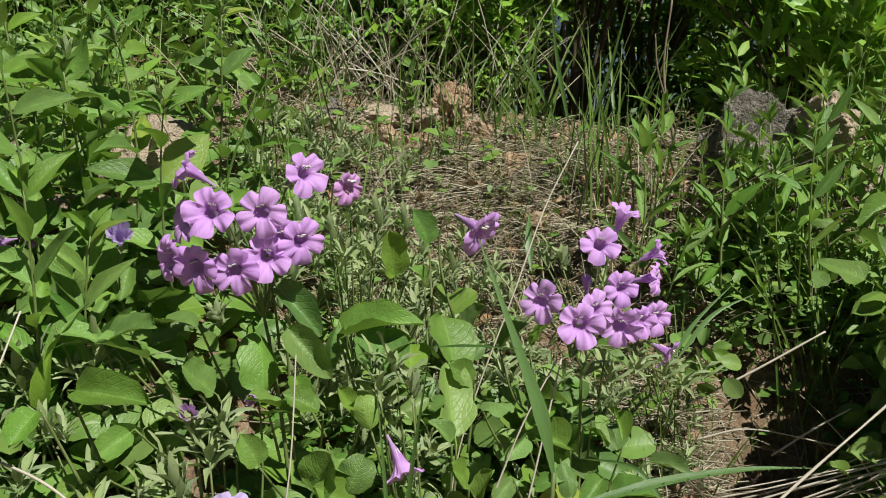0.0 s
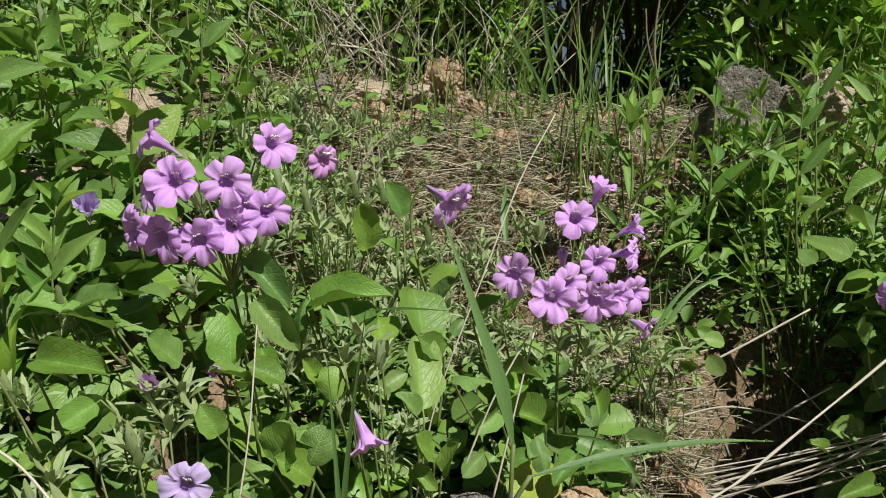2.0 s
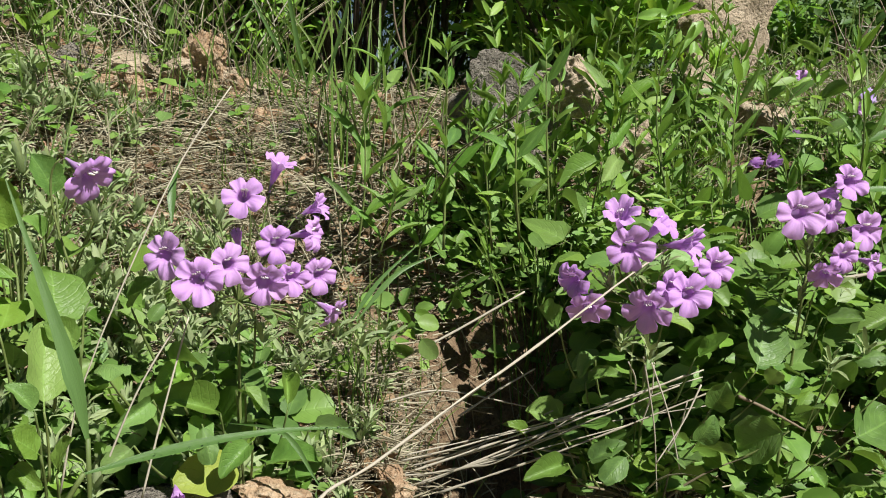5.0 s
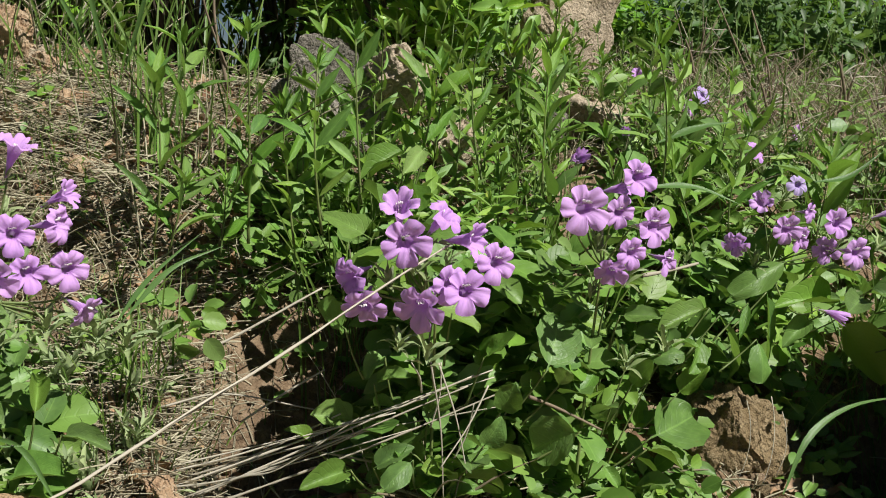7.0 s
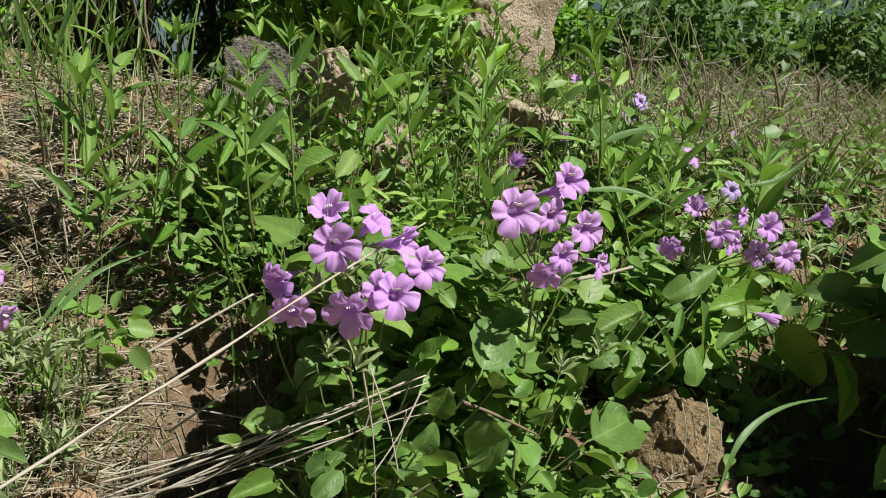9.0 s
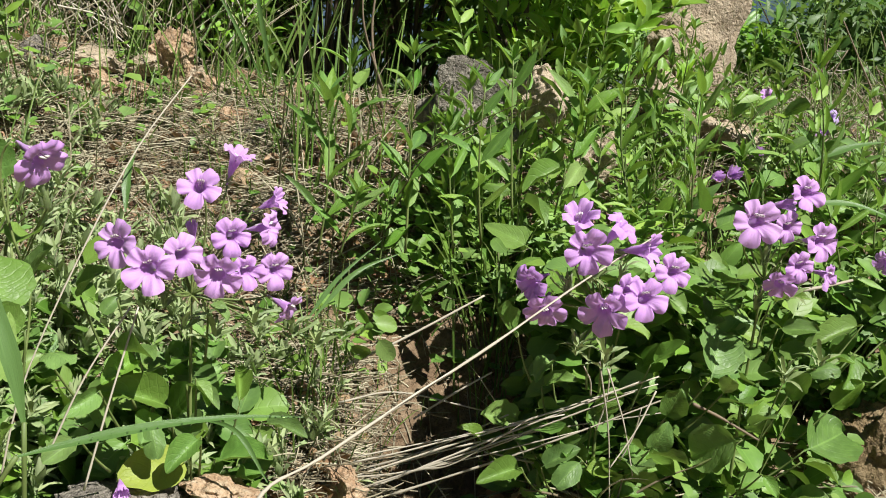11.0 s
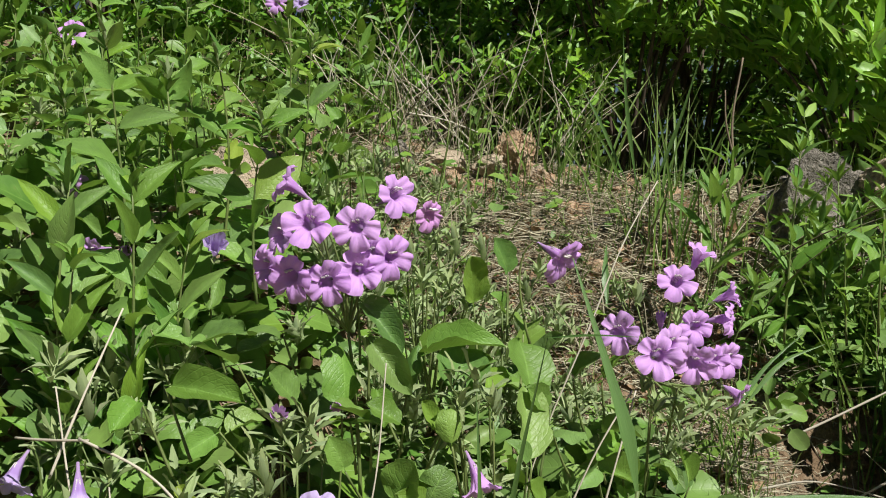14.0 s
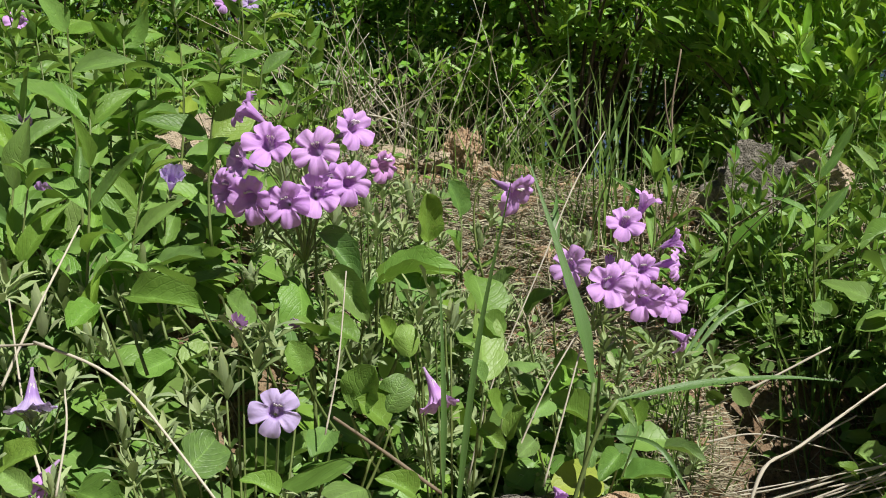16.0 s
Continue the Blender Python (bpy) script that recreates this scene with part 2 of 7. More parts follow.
# ---- mesh tools ----
def mesh_of(name, verts, faces, uvs, material, smooth=True):
    """A mesh from plain arrays: faces are index tuples, uvs one pair a vertex."""
    me = bpy.data.meshes.new(name)
    me.from_pydata([tuple(v) for v in verts], [], faces)
    layer = me.uv_layers.new(name="UVMap")
    idx = np.empty(len(me.loops), dtype=np.int32)
    me.loops.foreach_get("vertex_index", idx)
    layer.data.foreach_set("uv", np.asarray(uvs, dtype=np.float32)[idx].ravel())
    me.polygons.foreach_set("use_smooth", [smooth] * len(me.polygons))
    me.materials.append(material)
    return me


def arrays_of(me):
    v = np.empty(len(me.vertices) * 3, dtype=np.float32)
    me.vertices.foreach_get("co", v)
    f = [tuple(p.vertices) for p in me.polygons]
    idx = np.empty(len(me.loops), dtype=np.int32)
    me.loops.foreach_get("vertex_index", idx)
    luv = np.empty(len(me.loops) * 2, dtype=np.float32)
    me.uv_layers[0].data.foreach_get("uv", luv)
    uv = np.zeros((len(me.vertices), 2), dtype=np.float32)
    uv[idx] = luv.reshape(-1, 2)
    return v.reshape(-1, 3), f, uv


def joined(name, templates, places, material):
    """One mesh of many copies: places are (template number, 4x4 matrix)."""
    data = [arrays_of(t) for t in templates]
    vs, fs, us, base = [], [], [], 0
    for k, m in places:
        v, f, uv = data[k]
        a = np.array(m, dtype=np.float32)
        vs.append(v @ a[:3, :3].T + a[:3, 3])
        fs.extend(tuple(i + base for i in q) for q in f)
        us.append(uv)
        base += len(v)
    return mesh_of(name, np.concatenate(vs).tolist(), fs, np.concatenate(us), material)


def strand_mesh(name, strands, material, flat=False):
    """Blades or stalks: each strand is (points, radii). flat: a folded blade; else a three-sided stalk."""
    verts, faces, uvs = [], [], []
    for pts, radii in strands:
        pts = [Vector(p) for p in pts]
        n = len(pts)
        start = len(verts)
        way = (pts[-1] - pts[0]).normalized()
        ref = Vector((0, 0, 1)) if abs(way.z) < 0.8 else Vector((1, 0, 0))
        if flat:
            ref = Vector((math.cos(start * 1.7), math.sin(start * 1.7) - 1.1, 0.35)).normalized()
        for i, p in enumerate(pts):
            d = (pts[min(i + 1, n - 1)] - pts[max(i - 1, 0)]).normalized()
            side = d.cross(ref)
            side = side.normalized() if side.length > 1e-4 else Vector((1, 0, 0))
            up = side.cross(d)
            r = radii[i]
            ring = ((-1, 0.18), (0, -0.18), (1, 0.18)) if flat else ((-0.87, -0.5), (0, 1), (0.87, -0.5))
            for k, (a, b) in enumerate(ring):
                verts.append(p + side * (a * r) + up * (b * r))
                uvs.append((k / 2, i / (n - 1)))
        for i in range(n - 1):
            q = start + 3 * i
            for k in range(2 if flat else 3):
                k2 = (k + 1) % 3
                faces.append((q + k, q + k2, q + 3 + k2, q + 3 + k))
    return mesh_of(name, verts, faces, uvs, material)


def tube_mesh(name, pts, radii, material, sides=7, knots=0.0):
    verts, faces, uvs = [], [], []
    pts = [Vector(p) for p in pts]
    n = len(pts)
    way = (pts[-1] - pts[0]).normalized()
    ref = Vector((0, 1, 0)) if abs(way.y) < 0.8 else Vector((1, 0, 0))
    for i, p in enumerate(pts):
        d = (pts[min(i + 1, n - 1)] - pts[max(i - 1, 0)]).normalized()
        side = d.cross(ref).normalized()
        up = side.cross(d)
        r = radii[i] * (1 + knots * noise.noise(p * 90))
        for k in range(sides):
            a = 2 * math.pi * k / sides
            verts.append(p + side * (math.cos(a) * r) + up * (math.sin(a) * r))
            uvs.append((k / sides, i / (n - 1)))
    for i in range(n - 1):
        for k in range(sides):
            k2 = (k + 1) % sides
            faces.append((i * sides + k, i * sides + k2, (i + 1) * sides + k2, (i + 1) * sides + k))
    faces.append(tuple(range(sides))[::-1])
    faces.append(tuple((n - 1) * sides + k for k in range(sides)))
    return mesh_of(name, verts, faces, uvs, material)


def arc(p0, p1, p2, n):
    """Points on a smooth bend from p0 towards p1 and on to p2."""
    p0, p1, p2 = Vector(p0), Vector(p1), Vector(p2)
    return [p0.lerp(p1, t).lerp(p1.lerp(p2, t), t) for t in (i / (n - 1) for i in range(n))]


def smooth_line(points, n):
    """A smooth line through the given points."""
    p = [Vector(q) for q in points]
    p = [p[0] * 2 - p[1]] + p + [p[-1] * 2 - p[-2]]
    out, k = [], len(p) - 3
    for i in range(n):
        s = i / (n - 1) * k
        j = min(int(s), k - 1)
        t = s - j
        a, b, c, d = p[j:j + 4]
        out.append(0.5 * (2 * b + (c - a) * t + (2 * a - 5 * b + 4 * c - d) * t * t + (3 * b - a - 3 * c + d) * t ** 3))
    return out


def part(name, me, parent, place=None, label=""):
    """Links a mesh as one part under a thing (or under a part); place is its pose in the parent's space."""
    ob = new(name, me)
    ob.parent = parent
    if place is not None:
        ob.matrix_basis = place
    return tagged(ob, label=label)


def thing(name, base, label, category, group=""):
    ob = new(name)
    ob.empty_display_size = 0.02
    ob.matrix_basis = Matrix.Translation(base)
    return tagged(ob, label, category, group)


# ---- leaf, petal and blade shapes ----
def leaf_mesh(name, shape, width, material, fold=0.25, curl=0.2, wave=0.03, rows=9, cols=6, stalk=0.1, seed=0):
    """A leaf of length 1 along +Y, face up (+Z). shape: how the half width runs along the blade."""
    rng = random.Random(seed)
    ph, tw, lean = rng.uniform(0, 6), rng.uniform(-0.25, 0.25), rng.uniform(-0.07, 0.07)
    verts, faces, uvs = [], [], []
    for i in range(rows + 1):
        u = i / rows
        t = stalk * min(1.0, 2 * u * rows / 2) if i < 2 else stalk + (1 - stalk) * 0.5 * (1 - math.cos(math.pi * (i - 1) / (rows - 1)))
        b = max(0.0, (t - stalk) / (1 - stalk))
        if i < 2 and stalk > 0:
            half = 0.014
        else:
            half = max(0.006, width * 0.5 * shape(b))
        for j in range(cols + 1):
            s = j / cols * 2 - 1
            ripple = wave * abs(s) ** 1.5 * (math.sin(9 * t + ph + (2 if s > 0 else 0)) + 0.6 * math.sin(17 * t + ph * 2 + s)) * min(1, 4 * b)
            x = s * half * (1 + 0.05 * math.sin(23 * t + ph + 3 * s)) + lean * t * t
            z = fold * half * abs(s) ** 1.4 - curl * t * t + ripple + tw * s * half * t
            y = t - 0.25 * curl * t * t + 0.03 * abs(s) * math.sin(3 * t)
            verts.append((x, y, z))
            uvs.append(((s + 1) / 2, t))
    for i in range(rows):
        for j in range(cols):
            a = i * (cols + 1) + j
            faces.append((a, a + 1, a + cols + 2, a + cols + 1))
    return mesh_of(name, verts, faces, uvs, material)


def ovate(b):
    return (max(0.0, 1 - (2 * b ** 0.86 - 1) ** 2) ** 0.5) ** 1.08


def lance(b):
    return math.sin(math.pi * b ** 0.72) ** 0.95


def obovate(b):
    return math.sin(math.pi * b ** 1.45) ** 0.85


def heart(b):
    return min(1.0, 1.05 * (1 - b) ** 0.75 * min(1, (b * 14) ** 0.5) + 0.02)


OVATE = [leaf_mesh("leaf", ovate, w, BROAD, fold=f, curl=c, wave=0.042, rows=14, cols=8, seed=i) for i, (w, f, c) in
         enumerate(((0.68, 0.55, 0.20), (0.62, 0.75, 0.32), (0.72, 0.40, 0.12), (0.58, 0.90, 0.40), (0.76, -0.35, 0.38), (0.66, 0.50, -0.12)))]
HEART = [leaf_mesh("leaf", heart, w, BROAD, fold=f, curl=c, wave=0.02, rows=8, seed=10 + i, stalk=0.14) for i, (w, f, c) in
         enumerate(((0.85, 0.2, 0.12), (0.75, 0.35, 0.25)))]
LANCES = [leaf_mesh("leaf", lance, w, LANCE, fold=f, curl=c, wave=0.014, rows=9, cols=4, seed=20 + i, stalk=0.06) for i, (w, f, c) in
          enumerate(((0.26, 0.45, 0.18), (0.22, 0.6, 0.30), (0.32, 0.3, 0.10), (0.20, 0.5, -0.05), (0.28, 0.35, 0.42), (0.18, 0.7, 0.2)))]
ELLIPTIC = [leaf_mesh("leaf", lance, w, LANCE, fold=f, curl=c, wave=0.022, rows=9, cols=4, seed=120 + i, stalk=0.05) for i, (w, f, c) in
            enumerate(((0.40, 0.5, 0.25), (0.36, 0.7, 0.40), (0.46, 0.4, 0.15), (0.34, 0.6, -0.08), (0.42, 0.45, 0.5)))]
SLIM = [leaf_mesh("sepal", lance, w, HAIRY, fold=0.35, curl=c, wave=0.05, rows=5, cols=2, seed=30 + i, stalk=0.0) for i, (w, c) in
        enumerate(((0.24, 0.25), (0.30, -0.2), (0.21, 0.6)))]
BUSHY = [leaf_mesh("leaf", obovate, w, BUSH, fold=0.35, curl=c, wave=0.012, rows=4, cols=2, seed=40 + i, stalk=0.06) for i, (w, c) in
         enumerate(((0.34, 0.15), (0.40, 0.3), (0.28, -0.05)))]
GLOSSY = [leaf_mesh("leaf", obovate, w, BRIGHT, fold=0.4, curl=c, wave=0.03, rows=7, cols=4, seed=45 + i, stalk=0.05) for i, (w, c) in
          enumerate(((0.32, 0.15), (0.38, 0.35), (0.27, -0.08), (0.34, 0.5)))]
SMALL = [leaf_mesh("leaf", ovate, w, COVER, fold=0.3, curl=c, wave=0.015, rows=4, cols=2, seed=50 + i, stalk=0.2) for i, (w, c) in
         enumerate(((0.55, 0.15), (0.7, 0.3), (0.5, -0.05)))]
FARLANCE = [leaf_mesh("leaf", lance, w, WILD, fold=f, curl=c, wave=0.014, rows=5, cols=2, seed=80 + i, stalk=0.05) for i, (w, f, c) in
            enumerate(((0.30, 0.45, 0.18), (0.24, 0.6, 0.30), (0.34, 0.3, 0.10), (0.22, 0.5, -0.05), (0.30, 0.35, 0.42), (0.36, 0.4, 0.2)))]
FAROVATE = [leaf_mesh("leaf", ovate, w, COVER, fold=f, curl=c, wave=0.025, rows=6, cols=4, seed=90 + i, stalk=0.1) for i, (w, f, c) in
            enumerate(((0.66, 0.30, 0.16), (0.60, 0.45, 0.25), (0.72, 0.18, 0.05), (0.56, 0.5, 0.35)))]
DEADLEAF = [leaf_mesh("leaf", ovate, w, DEAD, fold=f, curl=c, wave=0.10, rows=5, cols=4, seed=65 + i, stalk=0.05) for i, (w, f, c) in enumerate(((0.55, 0.9, 0.5), (0.45, 0.5, 0.9), (0.7, 0.7, -0.4)))]
TREELEAF = [leaf_mesh("leaf", lance, w, TREE, fold=0.3, curl=0.2, wave=0.0, rows=2, cols=2, seed=60 + i, stalk=0.0) for i, w in enumerate((0.36, 0.45))]


def leaf_pose(base, tip, face=(0, -0.5, 0.85), wide=1.0):
    """The pose of a unit leaf from its base to its tip, its upper side turned towards face."""
    base, tip = Vector(base), Vector(tip)
    y = tip - base
    length = y.length
    y.normalize()
    x = y.cross(Vector(face))
    x = x.normalized() if x.length > 1e-4 else Vector((1, 0, 0))
    z = x.cross(y)
    rot = Matrix((x, y, z)).transposed().to_4x4()
    return Matrix.Translation(base) @ rot @ Matrix.Diagonal((length * wide, length, length, 1))


def sepal_bunch(name, count, length, spread, seed):
    """A bunch of narrow downy sepals and bracts on a short stalk, pointing up."""
    rng = random.Random(seed)
    places = []
    for i in range(count):
        a = i * 2.4 + rng.uniform(-0.4, 0.4)
        tilt = spread * math.sqrt((i + 0.5) / count) * rng.uniform(0.8, 1.2)
        d = Vector((math.sin(tilt) * math.cos(a), math.sin(tilt) * math.sin(a), math.cos(tilt)))
        ln = length * rng.uniform(0.65, 1.15)
        b = Vector((0, 0, rng.uniform(-0.012, 0.008))) + d * 0.003
        places.append((rng.randrange(3), leaf_pose(b, b + d * ln, face=Vector((0, 0, 1)) - d * 0.3)))
    return joined(name, SLIM, places, HAIRY)


BUNCH = [sepal_bunch("bud", c, l, s, 70 + i) for i, (c, l, s) in enumerate(((11, 0.028, 0.7), (13, 0.032, 0.9), (9, 0.026, 0.55), (15, 0.028, 1.1)))]
CALYX = sepal_bunch("calyx", 6, 0.018, 0.45, 79)


def flower_mesh(name, material, seed, flare=1.0, cup=0.25, back=0.35, ruffle=1.0, wilt=0.0, long_tube=1.0, full=0.0):
    """A trumpet flower of about 5 cm, facing +Z, its throat at the origin and its tube behind it."""
    rng = random.Random(seed)
    seg = 80
    tilt = [rng.uniform(-0.38, 0.30) for _ in range(5)]
    grow = [rng.uniform(0.93, 1.06) * k for k in (1.06, 1.02, 0.92, 0.92, 1.02)]
    ph = rng.uniform(0, 6)
    tube = ((0.0018, -0.036), (0.0022, -0.026), (0.0040, -0.018), (0.0056, -0.011), (0.0069, -0.005), (0.0082, 0.0))
    verts, faces, uvs = [], [], []
    rings = len(tube) + 6
    for j in range(rings):
        for k in range(seg):
            turn = 2 * math.pi * k / seg
            a = turn - math.pi / 2
            lobe = int((k + 8) / 16) % 5
            c = abs(math.cos(2.5 * turn))
            web = max(full, 0.55 if abs(turn - math.pi) < 0.5 else 0.0)
            if j < len(tube):
                r, h = tube[j]
                h *= long_tube
                r *= 1 + 0.06 * math.cos(5 * a) * (j / 5)
                x, y = r * math.cos(a), r * math.sin(a)
                if j < 4:
                    y -= 0.004 * ((4 - j) / 4) ** 2
            else:
                q = (j - len(tube) + 1) / 6
                edge = min(1.0, 1.36 * c ** 0.52) * (0.92 + 0.08 * c)
                outline = 0.0275 * grow[lobe] * (0.50 + 0.50 * max(web, edge)) * flare * (1 - 0.016 * max(0.0, (c - 0.975) / 0.025))
                r = 0.0082 + q * (outline - 0.0082)
                run = r - 0.0082
                h = cup * 0.011 * (1 - (1 - q) ** 2) - back * run * q * q + tilt[lobe] * run * c
                h += ruffle * q * (0.0015 * math.sin(10 * a + ph + 2 * q) + 0.0007 * math.sin(17 * a + 2 * ph + 3 * q))
                h -= 0.0032 * q * (1 - c) ** 2 * ruffle
                h -= 0.00014 * ruffle * q * (1 - 0.5 * q) * math.cos(20 * turn)
                r *= 1 - wilt * 0.55 * q
                h += wilt * 0.022 * q + wilt * 0.002 * math.sin(15 * a + ph) * q
                x, y = r * math.cos(a), r * math.sin(a)
            verts.append((x, y, h))
            uvs.append((k / seg, 0.5 * j / 5 if j < 6 else 0.5 + 0.5 * (j - 5) / 6))
    for j in range(rings - 1):
        for k in range(seg):
            k2 = (k + 1) % seg
            faces.append((j * seg + k, j * seg + k2, (j + 1) * seg + k2, (j + 1) * seg + k))
    me = mesh_of(name, verts, faces, uvs, material)
    return me


def stamen_mesh():
    strands = []
    for x, y, z in ((-0.0026, 0.0046, 0.0018), (0.0024, 0.0048, 0.0022), (-0.0008, 0.0043, 0.0030), (0.0010, 0.0050, 0.0028)):
        tip = Vector((x, y, z))
        strands.append(([(x * 0.5, y * 0.6, -0.012), (x * 0.9, y * 0.95, z - 0.003), tip, tip + Vector((0.0004, 0, 0.0014)), tip + Vector((0.0006, 0.0006, 0.003))],
                        [0.0003, 0.0004, 0.0010, 0.0011, 0.0004]))
    return strand_mesh("stamen", strands, ANTHER)


STAMEN = stamen_mesh()
OPEN = [flower_mesh("flower", PETAL, s, flare=f, cup=c, back=b) for s, f, c, b in
        ((1, 1.0, 0.60, 0.15), (2, 0.97, 0.85, 0.15), (3, 1.04, 0.50, 0.22), (4, 0.98, 0.95, 0.05), (5, 1.02, 0.70, 0.32))]
FUNNEL = [flower_mesh("flower", PETAL, s, flare=f, cup=c, back=b, ruffle=1.3) for s, f, c, b in ((11, 0.90, 1.5, 0.10), (12, 0.95, 1.3, 0.5))]
WILTED = [flower_mesh("flower", PETAL, s, flare=0.75, cup=0.9, back=0.1, wilt=w, ruffle=1.9) for s, w in ((21, 0.7), (22, 0.5))]
PALES = [flower_mesh("flower", PALE, 31, cup=0.5, back=0.2), flower_mesh("flower", PALE, 32, cup=1.3, back=0.1), flower_mesh("flower", PALE, 33, flare=0.9, cup=1.0, back=0.1, wilt=0.5, ruffle=1.6)]
PINKS = [flower_mesh("flower", PINK, 41, flare=0.86, cup=0.55, back=0.25, ruffle=1.0, full=0.45)]
KINDS = {"open": OPEN, "funnel": FUNNEL, "wilted": WILTED, "pale": PALES[:1], "pale_funnel": PALES[1:2], "pale_wilted": PALES[2:], "pink": PINKS}


# ---- growing things ----
tally = {"n": 0}


def local(plant, p):
    return Vector(p) - plant.matrix_basis.translation


def flower(plant, kind, x, y, z, yaw, pitch, size=1.0, roll=0.0, root=None, bunch=True):
    """A flower with its throat at x, y, z that looks yaw degrees to the right of -Y and pitch degrees up; its stalk runs to root or to the plant's foot."""
    tally["n"] += 1
    n = tally["n"]
    rng = random.Random(n * 7 + 1)
    ya, pa = radians(yaw), radians(pitch)
    f = Vector((math.sin(ya) * math.cos(pa), -math.cos(ya) * math.cos(pa), math.sin(pa)))
    up = Vector((0, 0, 1)) if abs(f.z) < 0.95 else Vector((0, 1, 0))
    xx = up.cross(f).normalized()
    yy = f.cross(xx)
    rot = Matrix((xx, yy, f)).transposed().to_4x4()
    p = local(plant, (x, y, z))
    pool = KINDS[kind]
    ob = part("flower", pool[n % len(pool)], plant, Matrix.Translation(p) @ rot @ pose(0, 0, 0, rng.uniform(-9, 9), rng.uniform(-11, 11), roll + rng.uniform(-18, 18)) @ Matrix.Scale(size, 4))
    if "wilted" not in kind:
        part("stamen", STAMEN, ob, Matrix.Scale(1.9 if kind == "pink" else 1.4, 4), "white anthers in the throat")
    part("calyx", CALYX, ob, Matrix.Translation((0, -0.004, -0.042)) , "downy green sepals")
    tail = p - f * (0.038 * size) - yy * 0.004 * size
    foot = local(plant, root) if root else Vector((0, 0, 0))
    gap = (tail - foot).length
    mid = tail - f * min(0.05, gap * 0.3) + Vector((0, 0, -gap * 0.3))
    part("stem", tube_mesh("stem", arc(tail, mid, foot, 10), [0.0009 + 0.0005 * i / 9 for i in range(10)], STEM, sides=6), plant)
    return ob


def leaf(plant, pool, k, bx, by, bz, tx, ty, tz, wide=1.0, face=(0.1, -0.55, 0.8), stalk=True):
    b, t = local(plant, (bx, by, bz)), local(plant, (tx, ty, tz))
    rng = random.Random(int(bx * 7919 + bz * 104729))
    face = Vector(face) + Vector((rng.gauss(0, 0.28), rng.gauss(0, 0.22), rng.gauss(0, 0.22)))
    ob = part("leaf", pool[k % len(pool)], plant, leaf_pose(b, t, face, wide))
    if stalk:
        down = Vector((-b.x, -b.y + 0.05, -b.z - 0.05))
        foot = b + down.normalized() * min(0.07, down.length)
        part("stem", tube_mesh("stem", arc(b, b.lerp(foot, 0.4) + Vector((0, 0.01, -0.012)), foot, 7), [0.0010 + 0.0006 * i / 6 for i in range(7)], STEM, sides=5), plant)
    return ob


def bunch(plant, k, x, y, z, lean=(0, 0, 1), size=1.0, root=None):
    p = local(plant, (x, y, z))
    q = Vector(lean).normalized().to_track_quat("Z", "Y").to_matrix().to_4x4()
    part("bud", BUNCH[k % len(BUNCH)], plant, Matrix.Translation(p) @ q @ Matrix.Scale(size, 4), "grey-green downy bud with narrow sepals")["kind"] = "stuff"
    foot = local(plant, root) if root else Vector((p.x * 0.4, p.y * 0.4 + 0.02, 0))
    part("stem", tube_mesh("stem", arc(p, p.lerp(foot, 0.5) + Vector((0, 0, 0.01)), foot, 7), [0.0009 + 0.0004 * i / 6 for i in range(7)], STEM, sides=5), plant)


def shoot(plant, hub):
    """The main stem from the plant's foot to the point where its flower stalks part."""
    h = local(plant, hub)
    part("stem", tube_mesh("stem", arc((0, 0, -0.02), Vector((h.x * 0.3, h.y * 0.3, h.z * 0.6)), h, 10), [0.0024 - 0.0009 * i / 9 for i in range(10)], STEM, sides=7), plant)


